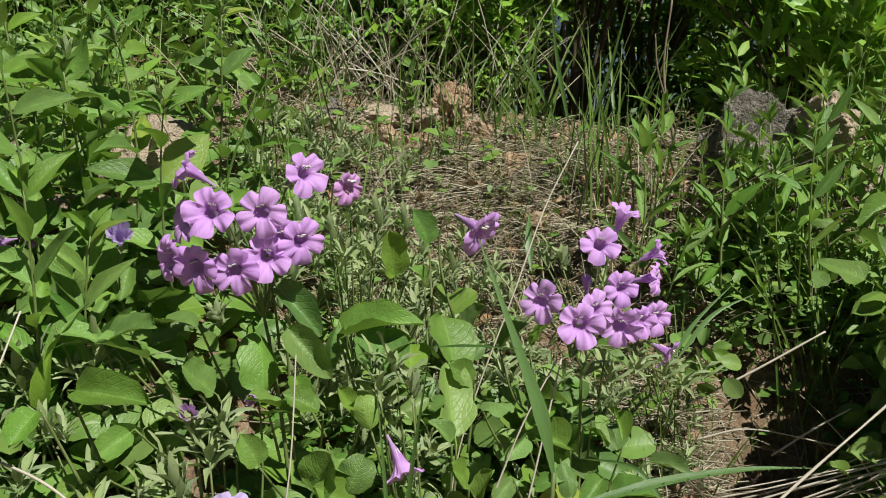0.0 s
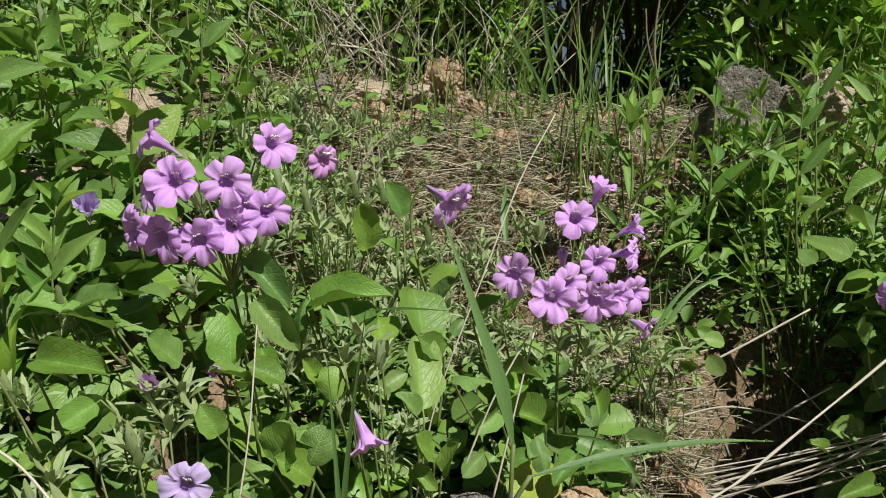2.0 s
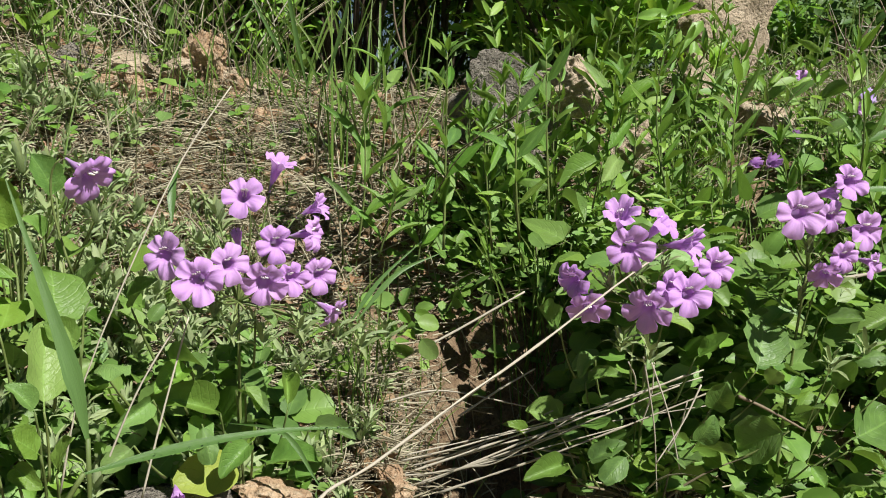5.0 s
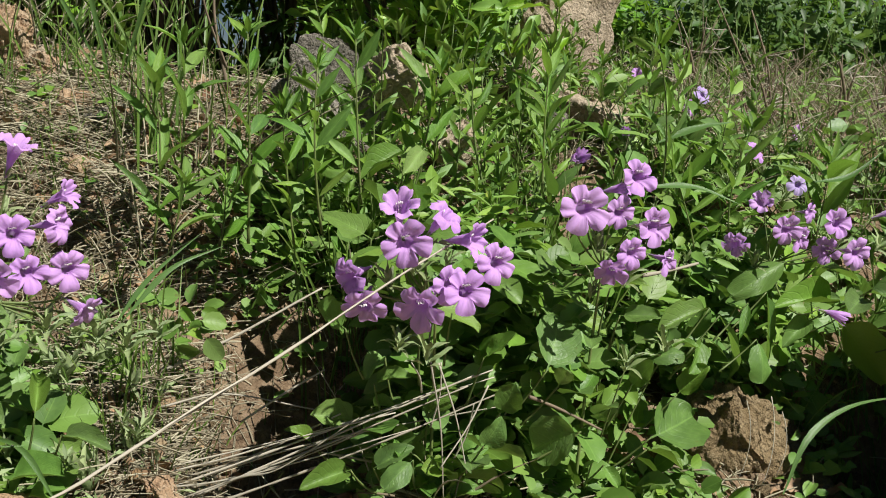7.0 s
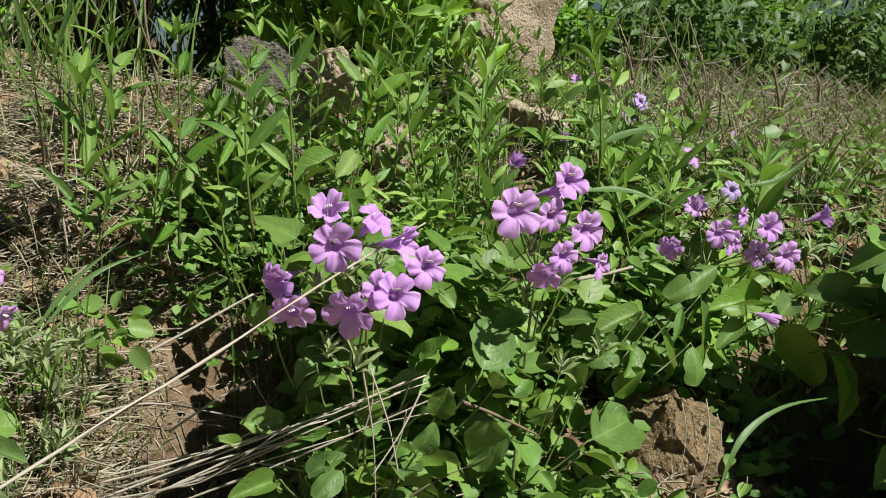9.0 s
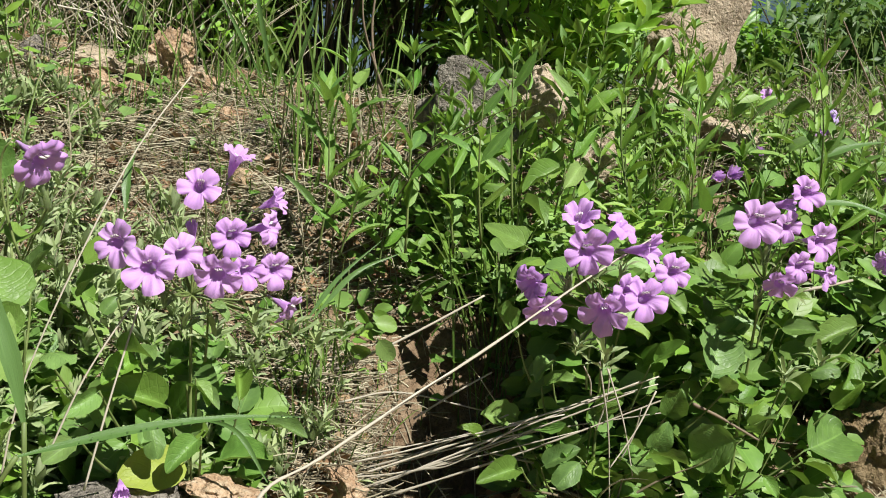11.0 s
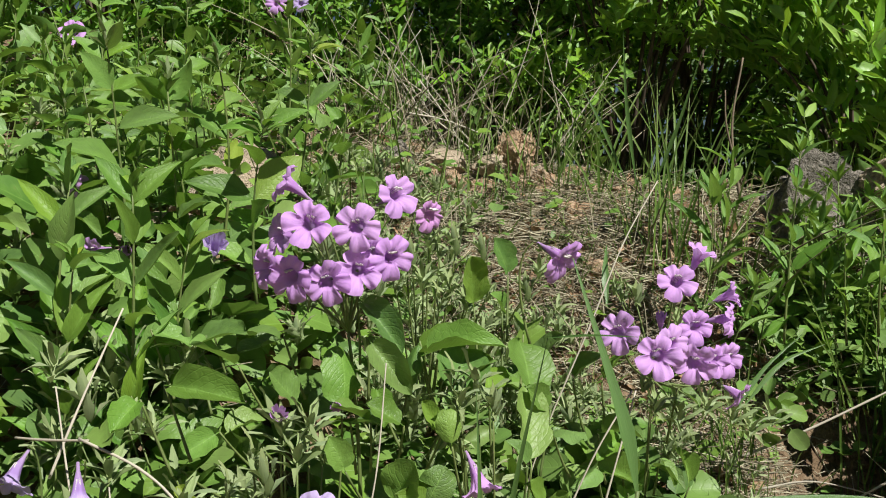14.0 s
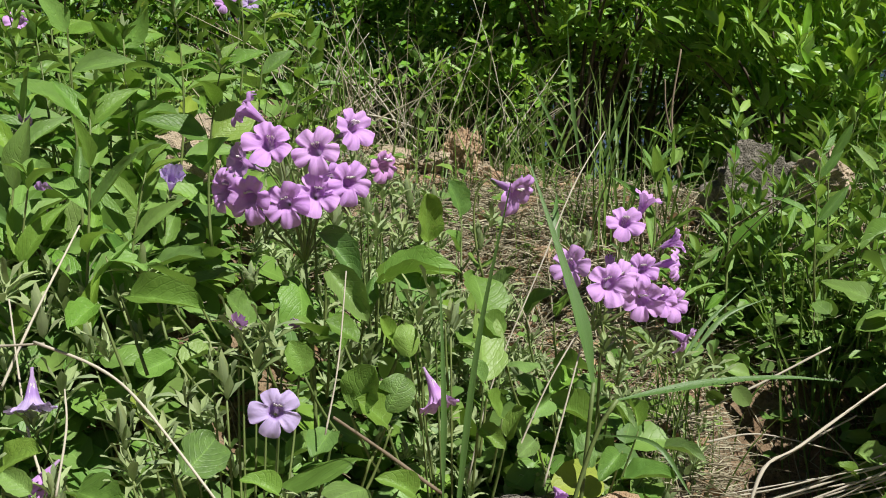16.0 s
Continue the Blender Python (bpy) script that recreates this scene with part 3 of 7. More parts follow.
def weed(name, base, top, pairs, leaf_len, seed, label, pool=None, group="erect leafy weeds", tuft=6, spread=65.0, slim=1.0, heads=()):
    """An erect weed: a stem with crossed pairs of leaves and a tuft of young leaves at its top."""
    pool = pool or LANCES
    rng = random.Random(seed)
    ob = thing(name, base, label, "weed", group)
    h = Vector(top) - Vector(base)
    bow = Vector((rng.uniform(-0.12, 0.12), rng.uniform(-0.12, 0.12), 0)) * h.length
    line = arc((0, 0, -0.01), h * 0.5 + bow, h, 12)
    thick = 0.0012 + 0.004 * h.length
    part("stem", tube_mesh("stem", line, [thick * (1 - 0.65 * i / 11) for i in range(12)], STEM, sides=6), ob)
    turn = rng.uniform(0, 3.1)
    for i in range(pairs):
        s = 0.22 + 0.74 * i / max(1, pairs - 1)
        j = s * 11
        p = line[int(j)].lerp(line[min(11, int(j) + 1)], j % 1)
        size = leaf_len * (0.75 + 0.5 * math.sin(math.pi * min(1, s * 0.95))) * rng.uniform(0.8, 1.1)
        for side in (0, math.pi):
            if rng.random() < 0.07:
                continue
            a = turn + i * 1.45 + side + rng.uniform(-0.3, 0.3)
            el = radians(90 - spread * rng.uniform(0.75, 1.25))
            d = Vector((math.cos(a) * math.cos(el), math.sin(a) * math.cos(el), math.sin(el)))
            part("leaf", pool[rng.randrange(len(pool))], ob, leaf_pose(p, p + d * size, (rng.gauss(0.25, 0.25), rng.gauss(-0.55, 0.25), 0.8), slim * rng.uniform(0.85, 1.25)))
    for i in range(tuft):
        a = i * 2.4 + turn
        el = radians(rng.uniform(45, 80))
        d = Vector((math.cos(a) * math.cos(el), math.sin(a) * math.cos(el), math.sin(el)))
        part("leaf", pool[rng.randrange(len(pool))], ob, leaf_pose(line[-1], line[-1] + d * leaf_len * rng.uniform(0.35, 0.65), (0.1, -0.2, 1), 0.8))
    for at in heads:
        tagged(part("bud", BUNCH[rng.randrange(4)], ob, Matrix.Translation(line[at]) @ Matrix.Scale(rng.uniform(0.65, 0.9), 4), "green spiky head of narrow bracts"), kind="stuff")
    return ob


def far_weed(name, base, height, pairs, leaf_len, seed, label, rise=(5, 50), slim=1.0):
    """A weed far enough off that its leaves cannot be told apart singly."""
    rng = random.Random(seed)
    ob = thing(name, base, label, "weed", "weeds up the bank")
    top = Vector((rng.uniform(-0.1, 0.1), rng.uniform(-0.1, 0.1), 1)) * height
    line = arc((0, 0, -0.01), (rng.uniform(-0.04, 0.04), 0, height * 0.5), top, 10)
    part("stem", tube_mesh("stem", line, [0.0024 * (1 - 0.6 * i / 9) for i in range(10)], STEM, sides=5), ob)
    places = []
    for i in range(pairs):
        p = line[1 + int(8 * i / pairs)]
        for side in (0, math.pi):
            a = i * 1.5 + side + rng.uniform(-0.4, 0.4)
            el = radians(rng.uniform(*rise))
            d = Vector((math.cos(a) * math.cos(el), math.sin(a) * math.cos(el), math.sin(el)))
            places.append((rng.randrange(6), leaf_pose(p, p + d * leaf_len * rng.uniform(0.7, 1.25), (rng.gauss(0.25, 0.3), rng.gauss(-0.6, 0.3), 0.75), slim * rng.uniform(0.9, 1.35))))
    for i in range(7):
        a, el = i * 2.4, radians(rng.uniform(40, 80))
        d = Vector((math.cos(a) * math.cos(el), math.sin(a) * math.cos(el), math.sin(el)))
        places.append((rng.randrange(6), leaf_pose(line[-1], line[-1] + d * leaf_len * rng.uniform(0.4, 0.75), (0.1, -0.2, 1), 0.9)))
    tagged(part("foliage", joined("foliage", FARLANCE, places, WILD), ob), kind="stuff")
    return ob


def low_plant(name, base, stems, reach, leaf_len, seed, label, pool=None, group="broad-leaved plants"):
    """A low plant: stems that lean out from one foot, each with pairs of broad leaves."""
    pool = pool or OVATE
    rng = random.Random(seed)
    ob = thing(name, base, label, "plant", group)
    for s in range(stems):
        a = s * 2.4 + rng.uniform(-0.4, 0.4)
        out = reach * rng.uniform(0.35, 1.0)
        h = Vector((math.cos(a) * out, math.sin(a) * out, reach * rng.uniform(0.7, 1.4)))
        line = arc((0, 0, -0.01), Vector((h.x * 0.25, h.y * 0.25, h.z * 0.75)), h, 8)
        part("stem", tube_mesh("stem", line, [0.0020 * (1 - 0.5 * i / 7) for i in range(8)], STEM, sides=5), ob)
        for i in (3, 5, 7):
            for side in (0, math.pi):
                b = a + math.pi / 2 + i * 0.8 + side + rng.uniform(-0.4, 0.4)
                el = radians(rng.uniform(-5, 45))
                d = Vector((math.cos(b) * math.cos(el), math.sin(b) * math.cos(el), math.sin(el)))
                size = leaf_len * rng.uniform(0.65, 1.15) * (0.8 if i == 7 else 1)
                part("leaf", pool[rng.randrange(len(pool))], ob, leaf_pose(line[i], line[i] + d * size, (0.15, -0.5, 0.9), rng.uniform(0.85, 1.1)))
    return ob


def stalk(name, points, r0, r1, label, category="dry stalk", material=None, group="", knots=0.25, rows=16):
    """A long stalk or twig through the given points."""
    pts = smooth_line(points, rows)
    me = tube_mesh(name, pts, [r0 + (r1 - r0) * i / (rows - 1) for i in range(rows)], material or STALK, sides=7, knots=knots)
    return tagged(new(name, me), label, category, group)


def blade(name, points, width, label, fold=0.25, group="", toward=(0, -1, 0.2), rows=18, stem=None):
    """One long grass blade through the given points, folded along its middle and tapered to its tip."""
    pts = smooth_line(points, rows)
    verts, faces, uvs = [], [], []
    for i, p in enumerate(pts):
        t = i / (rows - 1)
        d = (pts[min(i + 1, rows - 1)] - pts[max(i - 1, 0)]).normalized()
        side = d.cross(Vector(toward)).normalized()
        up = side.cross(d)
        w = width * 0.5 * min(1, 0.18 + 2.4 * t) * (1 - max(0, t - 0.35) / 0.65 * 0.93)
        for k, s in enumerate((-1, -0.5, 0, 0.5, 1)):
            verts.append(p + side * (s * w) + up * (fold * w * abs(s)))
            uvs.append((k / 4, t))
    for i in range(rows - 1):
        for k in range(4):
            a = i * 5 + k
            faces.append((a, a + 1, a + 6, a + 5))
    ob = thing(name, pts[0], label, "grass", group)
    part("blade", mesh_of("blade", [v - pts[0] for v in verts], faces, uvs, BLADE), ob)
    if stem:
        line = [Vector(q) - pts[0] for q in smooth_line(stem, 10)]
        part("stem", tube_mesh("stem", line, [0.0017] * 10, STEM, sides=6), ob)
    return ob


def stone(name, x, y, z, sx, sy, sz, turn, material, label, seed, rough=0.28, group="", cracks=0.0):
    """A broken, weathered stone that sits in the soil."""
    bm = bmesh.new()
    bmesh.ops.create_icosphere(bm, subdivisions=6 if cracks else 5 if sx > 0.06 else 4, radius=1.0)
    off = Vector((seed * 3.1, seed * 1.7, seed * 0.9))
    rng = random.Random(seed)
    planes = [(Vector((rng.gauss(0, 1), rng.gauss(0, 1), rng.gauss(0, 1))).normalized(), rng.uniform(0.5, 0.8)) for _ in range(10)]
    for v in bm.verts:
        c = v.co.copy()
        box = max(abs(c.x), abs(c.y), abs(c.z))
        c = c.lerp(c / box, 0.25)
        for q in planes:
            over = c.dot(q[0]) - q[1]
            if over > 0:
                c -= q[0] * over
        k = 1 + rough * noise.noise(c * 1.3 + off) + 0.45 * rough * noise.noise(c * 3.1 + off) + 0.22 * rough * noise.noise(c * 8 + off) - 0.16 * rough * max(0.0, noise.noise(c * 15 + off))
        if cracks:
            w = Vector((c.x, c.y, c.z * 0.6)) + off
            k -= cracks * (0.5 * (1 - min(1.0, abs(noise.noise(w * 3.0)) * 6)) + 0.35 * (1 - min(1.0, abs(noise.noise(w * 7.0)) * 4)) + 0.5 * max(0.0, noise.noise(w * 20.0) - 0.15))
        v.co = Vector((c.x * sx, c.y * sy, c.z * sz)) * k
    me = bpy.data.meshes.new(name)
    bm.to_mesh(me)
    bm.free()
    me.polygons.foreach_set("use_smooth", [True] * len(me.polygons))
    me.materials.append(material)
    ob = new(name, me)
    ob.matrix_basis = Matrix.Translation((x, y, z)) @ pose(0, 0, 0, seed * 13 % 20 - 10, seed * 29 % 24 - 12, turn)
    return tagged(ob, label, "stone", group)


# ---- the bank ----
def ramp(v, knots):
    for (a, za), (b, zb) in zip(knots, knots[1:]):
        if v <= b:
            s = max(0.0, (v - a) / (b - a))
            return za + (zb - za) * s
    return knots[-1][1]


MIDDLE = ((-1.0, -0.10), (0.2, 0.0), (0.7, 0.30), (1.05, 0.525), (1.16, 0.605), (1.3, 0.64), (1.54, 0.725), (1.7, 0.875), (2.05, 1.01), (2.35, 0.95), (2.8, 0.92), (4.0, 1.05), (12.0, 1.2), (40.0, 0.5))
LEFT = ((-1.0, -0.10), (0.2, 0.05), (0.55, 0.42), (0.95, 0.80), (1.5, 0.92), (2.05, 1.08), (2.6, 1.25), (4.0, 1.7), (12.0, 2.6), (40.0, 3.0))
RIGHT = ((-1.0, -0.10), (0.2, 0.0), (0.9, 0.36), (1.15, 0.44), (1.4, 0.55), (1.75, 0.83), (2.1, 0.92), (2.6, 1.02), (4.0, 1.12), (12.0, 0.9), (40.0, -1.0))


def ease(v, a, b):
    s = min(1.0, max(0.0, (v - a) / (b - a)))
    return s * s * (3 - 2 * s)


def bank(x, y):
    """The height of the bank without its small lumps."""
    m = ramp(y, MIDDLE)
    l = ease(-x, -0.02, 0.42)
    r = ease(x, 0.5, 1.0)
    z = m + (ramp(y, LEFT) - m) * l + (ramp(y, RIGHT) - m) * r
    z -= 0.045 * math.exp(-((x + 0.13) / 0.10) ** 2 - ((y - 1.88) / 0.06) ** 2)
    z -= 0.30 * math.exp(-((x - 0.46) / 0.26) ** 4 - ((y - 2.42) / 0.30) ** 4)
    # pits sunk into the bank so that its dark gaps fall into shade
    z -= 0.20 * math.exp(-((x - 0.435) / 0.10) ** 4 - ((y - 1.12) / 0.125) ** 4)
    z -= 0.19 * math.exp(-((x - 0.53) / 0.13) ** 2 - ((y - 1.25) / 0.12) ** 2)
    z -= 0.22 * ease(x, 1.26, 1.36) * math.exp(-((x - 1.45) / 0.30) ** 4 - ((y - 1.20) / 0.16) ** 4)
    return z


def ground_z(x, y):
    z = bank(x, y)
    near = 1.0 if abs(x) < 6 and y < 8 else 0.4
    p = Vector((x, y, 0))
    return z + near * (0.022 * noise.noise(p * 5.0) + 0.012 * noise.noise(p * 14.0) + 0.005 * noise.noise(p * 40.0))


def axis(lo, hi, step, far_lo, far_hi):
    mid = list(np.arange(lo, hi, step))
    up, s = [hi], step
    while up[-1] < far_hi:
        s *= 1.28
        up.append(up[-1] + s)
    down, s = [lo - step], step
    while down[-1] > far_lo:
        s *= 1.28
        down.append(down[-1] - s)
    return down[::-1] + mid + up


gx, gy = axis(-1.0, 1.7, 0.014, -300, 300), axis(0.5, 2.3, 0.014, -300, 300)
gv = [(x, y, ground_z(x, y)) for y in gy for x in gx]
gf = [(j * len(gx) + i, j * len(gx) + i + 1, (j + 1) * len(gx) + i + 1, (j + 1) * len(gx) + i) for j in range(len(gy) - 1) for i in range(len(gx) - 1)]
ground = new("ground", mesh_of("ground", gv, gf, [(v[0], v[1]) for v in gv], SOIL))
tagged(ground, "steep bank of dry brown crumbly soil", "ground", kind="structure")


CLOD_AT, SUNWARD = Vector((1.10, 1.14, 0.52)), SUN_DIR


def bare(p, wide=0.085):
    """True in the open gaps: before the block of earth, where the sun falls in, at the stones under the weeds, and on the heap of straw."""
    q = Vector(p) - CLOD_AT
    if -0.62 < p[0] < -0.42 and 1.04 < p[1] < 1.22:
        return True
    for x, y in ((1.12, 1.86), (1.05, 1.72), (0.99, 1.59), (0.94, 1.47)):
        if abs(p[0] - x) < 0.055 and abs(p[1] - y) < 0.075:
            return True
    if ((p[0] - 0.32) / 0.12) ** 2 + ((p[1] - 1.09) / 0.10) ** 2 < 1:
        return True
    for way, far in ((SUNWARD, 1.2), (Vector((-0.50, -0.75, 0.36)).normalized(), 0.5)):
        s = min(far, max(0.0, q.dot(way)))
        if (q - way * s).length < wide:
            return True
    return False


def on_ground(x, y, lift=0.0):
    return (x, y, ground_z(x, y) + lift)


# ---- stones ----
# One rock in two stones: grey for its shaded side, pale for its lit side.
stone("rock", 0.575, 1.75, 0.965, 0.105, 0.075, 0.105, 12, GREYROCK, "rugged pitted rock among the weeds, dark grey as its shaded side", 3, rough=0.45, cracks=0.055)
stone("rock", 0.675, 1.71, 1.030, 0.075, 0.05, 0.058, -20, ROCK, "pale pitted rock added as the sunlit side of the grey one", 5, rough=0.4, cracks=0.07)
stone("rock", 0.80, 1.70, 0.90, 0.06, 0.05, 0.06, 30, ROCK, "small tan stone among the weeds", 6, rough=0.4, cracks=0.05)
stone("rock", 1.17, 1.97, 0.955, 0.13, 0.08, 0.06, 5, ROCK, "flat grey-tan rock slab half buried among weeds", 8, rough=0.4, cracks=0.05)
stone("rock", 1.04, 1.92, 0.925, 0.06, 0.05, 0.05, -12, GREYROCK, "grey stone beside the flat slab", 13, rough=0.4, cracks=0.05)
stone("boulder", 1.25, 2.38, 1.225, 0.165, 0.11, 0.20, 4, ROCK, "large pale boulder high on the bank", 9, rough=0.25, cracks=0.03)
stone("boulder", 1.095, 2.14, 1.03, 0.065, 0.06, 0.09, -15, ROCK, "pale boulder at the foot of a larger one", 12, rough=0.3, cracks=0.04)
clod = stone("earth_clod", 1.115, 1.215, 0.515, 0.082, 0.06, 0.105, 10, CLOD, "crumbly brown block of earth under broad leaves", 14, rough=0.4, cracks=0.09)
for i, (x, z, ln) in enumerate(((-0.03, 0.06, 0.11), (0.015, 0.07, 0.13), (0.04, 0.05, 0.09))):
    part("root", tube_mesh("root", arc((x, -0.045, z), (x + 0.015, -0.062, z - ln * 0.5), (x - 0.01, -0.060, z - ln), 8), [0.0008 - 0.00006 * j for j in range(8)], STALK, sides=5), clod, None, "thin pale dry root")
stone("rock", 1.05, 1.08, 0.41, 0.075, 0.05, 0.05, 25, ROCK, "small grey stone on the soil below the earth block", 15, rough=0.35, cracks=0.05)
stone("rock", -0.425, 1.28, 0.955, 0.080, 0.06, 0.075, 10, ROCK, "grey-tan rock behind the leafy stems", 17)
stone("rock", -0.60, 1.17, 0.895, 0.085, 0.06, 0.045, -8, ROCK, "flat tan stone under the leafy stems", 18, cracks=0.05)
stone("rock", -0.445, 1.15, 0.905, 0.075, 0.05, 0.035, 30, ROCK, "broken brown stone on dry soil under the weeds", 31, cracks=0.05)
stone("rock", -0.168, 1.96, 1.036, 0.075, 0.045, 0.030, 6, ROCK, "flat tan-grey slab of the rocky ledge", 32, cracks=0.06)
stone("rock", -0.148, 1.93, 0.985, 0.055, 0.03, 0.040, -6, REDROCK, "crumbling ochre face under the ledge", 35, rough=0.5, cracks=0.08)
stone("rock", -0.275, 1.93, 1.035, 0.045, 0.035, 0.040, -15, GREYROCK, "grey stone at the end of the ledge", 33, cracks=0.06)
stone("rock", -0.080, 1.95, 1.025, 0.045, 0.04, 0.025, 25, ROCK, "flat tan stone of the ledge", 34, cracks=0.06)
stone("rock", -0.038, 1.97, 1.055, 0.036, 0.03, 0.065, 20, REDROCK, "upright reddish-brown stone in dry grass", 21, rough=0.5, cracks=0.06)
stone("rock", 0.002, 1.97, 1.040, 0.024, 0.025, 0.060, -8, REDROCK, "narrow reddish stone against an upright one", 36, rough=0.5, cracks=0.06)
stone("rock", 0.020, 1.99, 1.020, 0.034, 0.028, 0.040, -25, ROCK, "tan stone leaning on the bank", 22, rough=0.5, cracks=0.06)
stone("rock", 0.055, 1.95, 0.990, 0.036, 0.03, 0.034, 35, REDROCK, "reddish broken stone on the bank", 29, rough=0.5, cracks=0.06)
stone("rock", -0.23, 1.91, 0.995, 0.060, 0.035, 0.028, 12, REDROCK, "flat ochre stone on the bank", 23, rough=0.4, cracks=0.06)
stone("rock", 0.10, 1.84, 0.925, 0.05, 0.035, 0.032, -12, REDROCK, "cracked red-brown stone in loose earth", 24, rough=0.5, cracks=0.08)
stone("rock", -0.06, 1.84, 0.925, 0.045, 0.03, 0.030, 40, REDROCK, "cracked reddish stone in the soil", 25, rough=0.5, cracks=0.06)
stone("rock", 0.16, 1.80, 0.905, 0.03, 0.025, 0.03, 10, GREYROCK, "small grey stone in loose red earth", 37, rough=0.5, cracks=0.06)
stone("rock", 0.085, 0.93, 0.565, 0.075, 0.055, 0.026, 8, GREYROCK, "flat grey stone under broad leaves at the foot of the bank", 41, rough=0.4, cracks=0.05)
stone("rock", 0.185, 0.97, 0.568, 0.045, 0.04, 0.024, -20, REDROCK, "flat reddish stone beside a grey one on the bare soil", 42, rough=0.4, cracks=0.05)
stone("rock", 0.322, 1.03, 0.543, 0.028, 0.025, 0.022, 30, REDROCK, "small red-brown stone in the straw", 43, rough=0.5, cracks=0.06)
mrng = random.Random(4)
for i in range(12):
    x, y = -0.34 + 0.045 * i + mrng.uniform(-0.02, 0.02), 2.02 + mrng.uniform(-0.10, 0.05)
    stone("rock", x, y, ground_z(x, y) + 0.008, mrng.uniform(0.03, 0.055), mrng.uniform(0.02, 0.035), mrng.uniform(0.018, 0.035), mrng.uniform(-25, 25), ROCK if i % 3 == 0 else REDROCK, "flat tan stone in the ledge along the bank", 240 + i, rough=0.45, cracks=0.05, group="stones of the ledge")
for i in range(46):
    x, y = mrng.uniform(-0.3, 0.34), mrng.uniform(1.5, 2.1)
    s = mrng.uniform(0.010, 0.028)
    stone("rock", x, y, ground_z(x, y) + 0.2 * s, s * 1.3, s, s * mrng.uniform(0.6, 1.1), mrng.uniform(0, 180), REDROCK if i % 3 else CLOD, "broken reddish stone on the bare bank", 200 + i, rough=0.6, group="broken stones")
stone("rock", 1.30, 1.80, 0.84, 0.09, 0.06, 0.05, 20, REDROCK, "brown stone under dry twigs", 28)

srng = random.Random(5)
pebble_meshes = []
for i in range(6):
    bm = bmesh.new()
    bmesh.ops.create_icosphere(bm, subdivisions=2, radius=1.0)
    for v in bm.verts:
        v.co = v.co * (1 + 0.4 * noise.noise(v.co * 1.4 + Vector((i * 5, 0, 0))))
        v.co.z *= 0.65
    me = bpy.data.meshes.new("pebble")
    bm.to_mesh(me)
    bm.free()
    me.materials.append(REDROCK if i % 2 else CLOD)
    pebble_meshes.append(me)
for i in range(190):
    x, y = srng.uniform(-0.35, 0.5), srng.uniform(1.0, 2.15)
    if i > 110:
        x, y = srng.uniform(0.2, 1.5), srng.uniform(0.95, 1.5)
    s = 0.004 + 0.014 * srng.random() ** 2.2
    ob = new("pebble", pebble_meshes[i % 6])
    ob.matrix_basis = Matrix.Translation(on_ground(x, y, s * 0.25)) @ pose(0, 0, 0, srng.uniform(-25, 25), srng.uniform(-25, 25), srng.uniform(0, 360)) @ Matrix.Scale(s, 4)
    tagged(ob, "small reddish-brown stone on the dry soil" if i % 2 else "small crumb of dry brown earth on the soil", "stone", "loose stones")


# ---- dry litter and grass ----
def litter(count, place, length, radius, lift, rng, flat_share=1.0):
    out = []
    for _ in range(count):
        x, y = place()
        if x > 0.40 and 1.08 < y < 1.42 and x < 0.66 and rng.random() < 0.6:
            continue
        a = rng.uniform(0, 6.283)
        ln = length * rng.uniform(0.35, 1.3)
        up = rng.uniform(-0.12, 0.38) * flat_share
        d = Vector((math.cos(a), math.sin(a), 0))
        b = Vector(on_ground(x, y, lift * rng.random()))
        e = Vector((b.x + d.x * ln, b.y + d.y * ln, 0))
        e.z = max(ground_z(e.x, e.y) + 0.003, b.z + up * ln)
        c = b.lerp(e, 0.5) + Vector((rng.uniform(-1, 1), rng.uniform(-1, 1), rng.uniform(0, 1))) * ln * 0.14
        r = radius * rng.uniform(0.5, 1.5)
        out.append((arc(b, c, e, 5), [r, r, r, r * 0.9, r * 0.6]))
    return out


lrng = random.Random(9)
mound = litter(3400, lambda: (lrng.gauss(0.08, 0.27), lrng.uniform(1.15, 2.2)), 0.06, 0.0009, 0.02, lrng)
mound += litter(4200, lambda: (lrng.gauss(0.08, 0.26), lrng.uniform(1.3, 2.15)), 0.026, 0.0011, 0.016, lrng)
mound += litter(1500, lambda: (lrng.gauss(0.30, 0.055), lrng.gauss(1.10, 0.085)), 0.065, 0.0008, 0.03, lrng)
mound += litter(1900, lambda: (lrng.gauss(0.31, 0.07), lrng.gauss(1.12, 0.10)), 0.022, 0.0011, 0.02, lrng)
mound += litter(2600, lambda: (lrng.gauss(0.02, 0.22), lrng.uniform(1.55, 2.15)), 0.085, 0.0011, 0.025, lrng)
mound += litter(1200, lambda: (lrng.uniform(0.35, 0.95), lrng.uniform(1.4, 1.8)), 0.05, 0.0010, 0.02, lrng)
mound += litter(900, lambda: (lrng.uniform(0.4, 1.1), lrng.uniform(0.92, 1.2)), 0.07, 0.0012, 0.02, lrng)
tagged(new("straw_litter", strand_mesh("straw_litter", mound, STRAW)), "pale dry straw and stems strewn over the soil", "straw", kind="stuff")
fallen = []
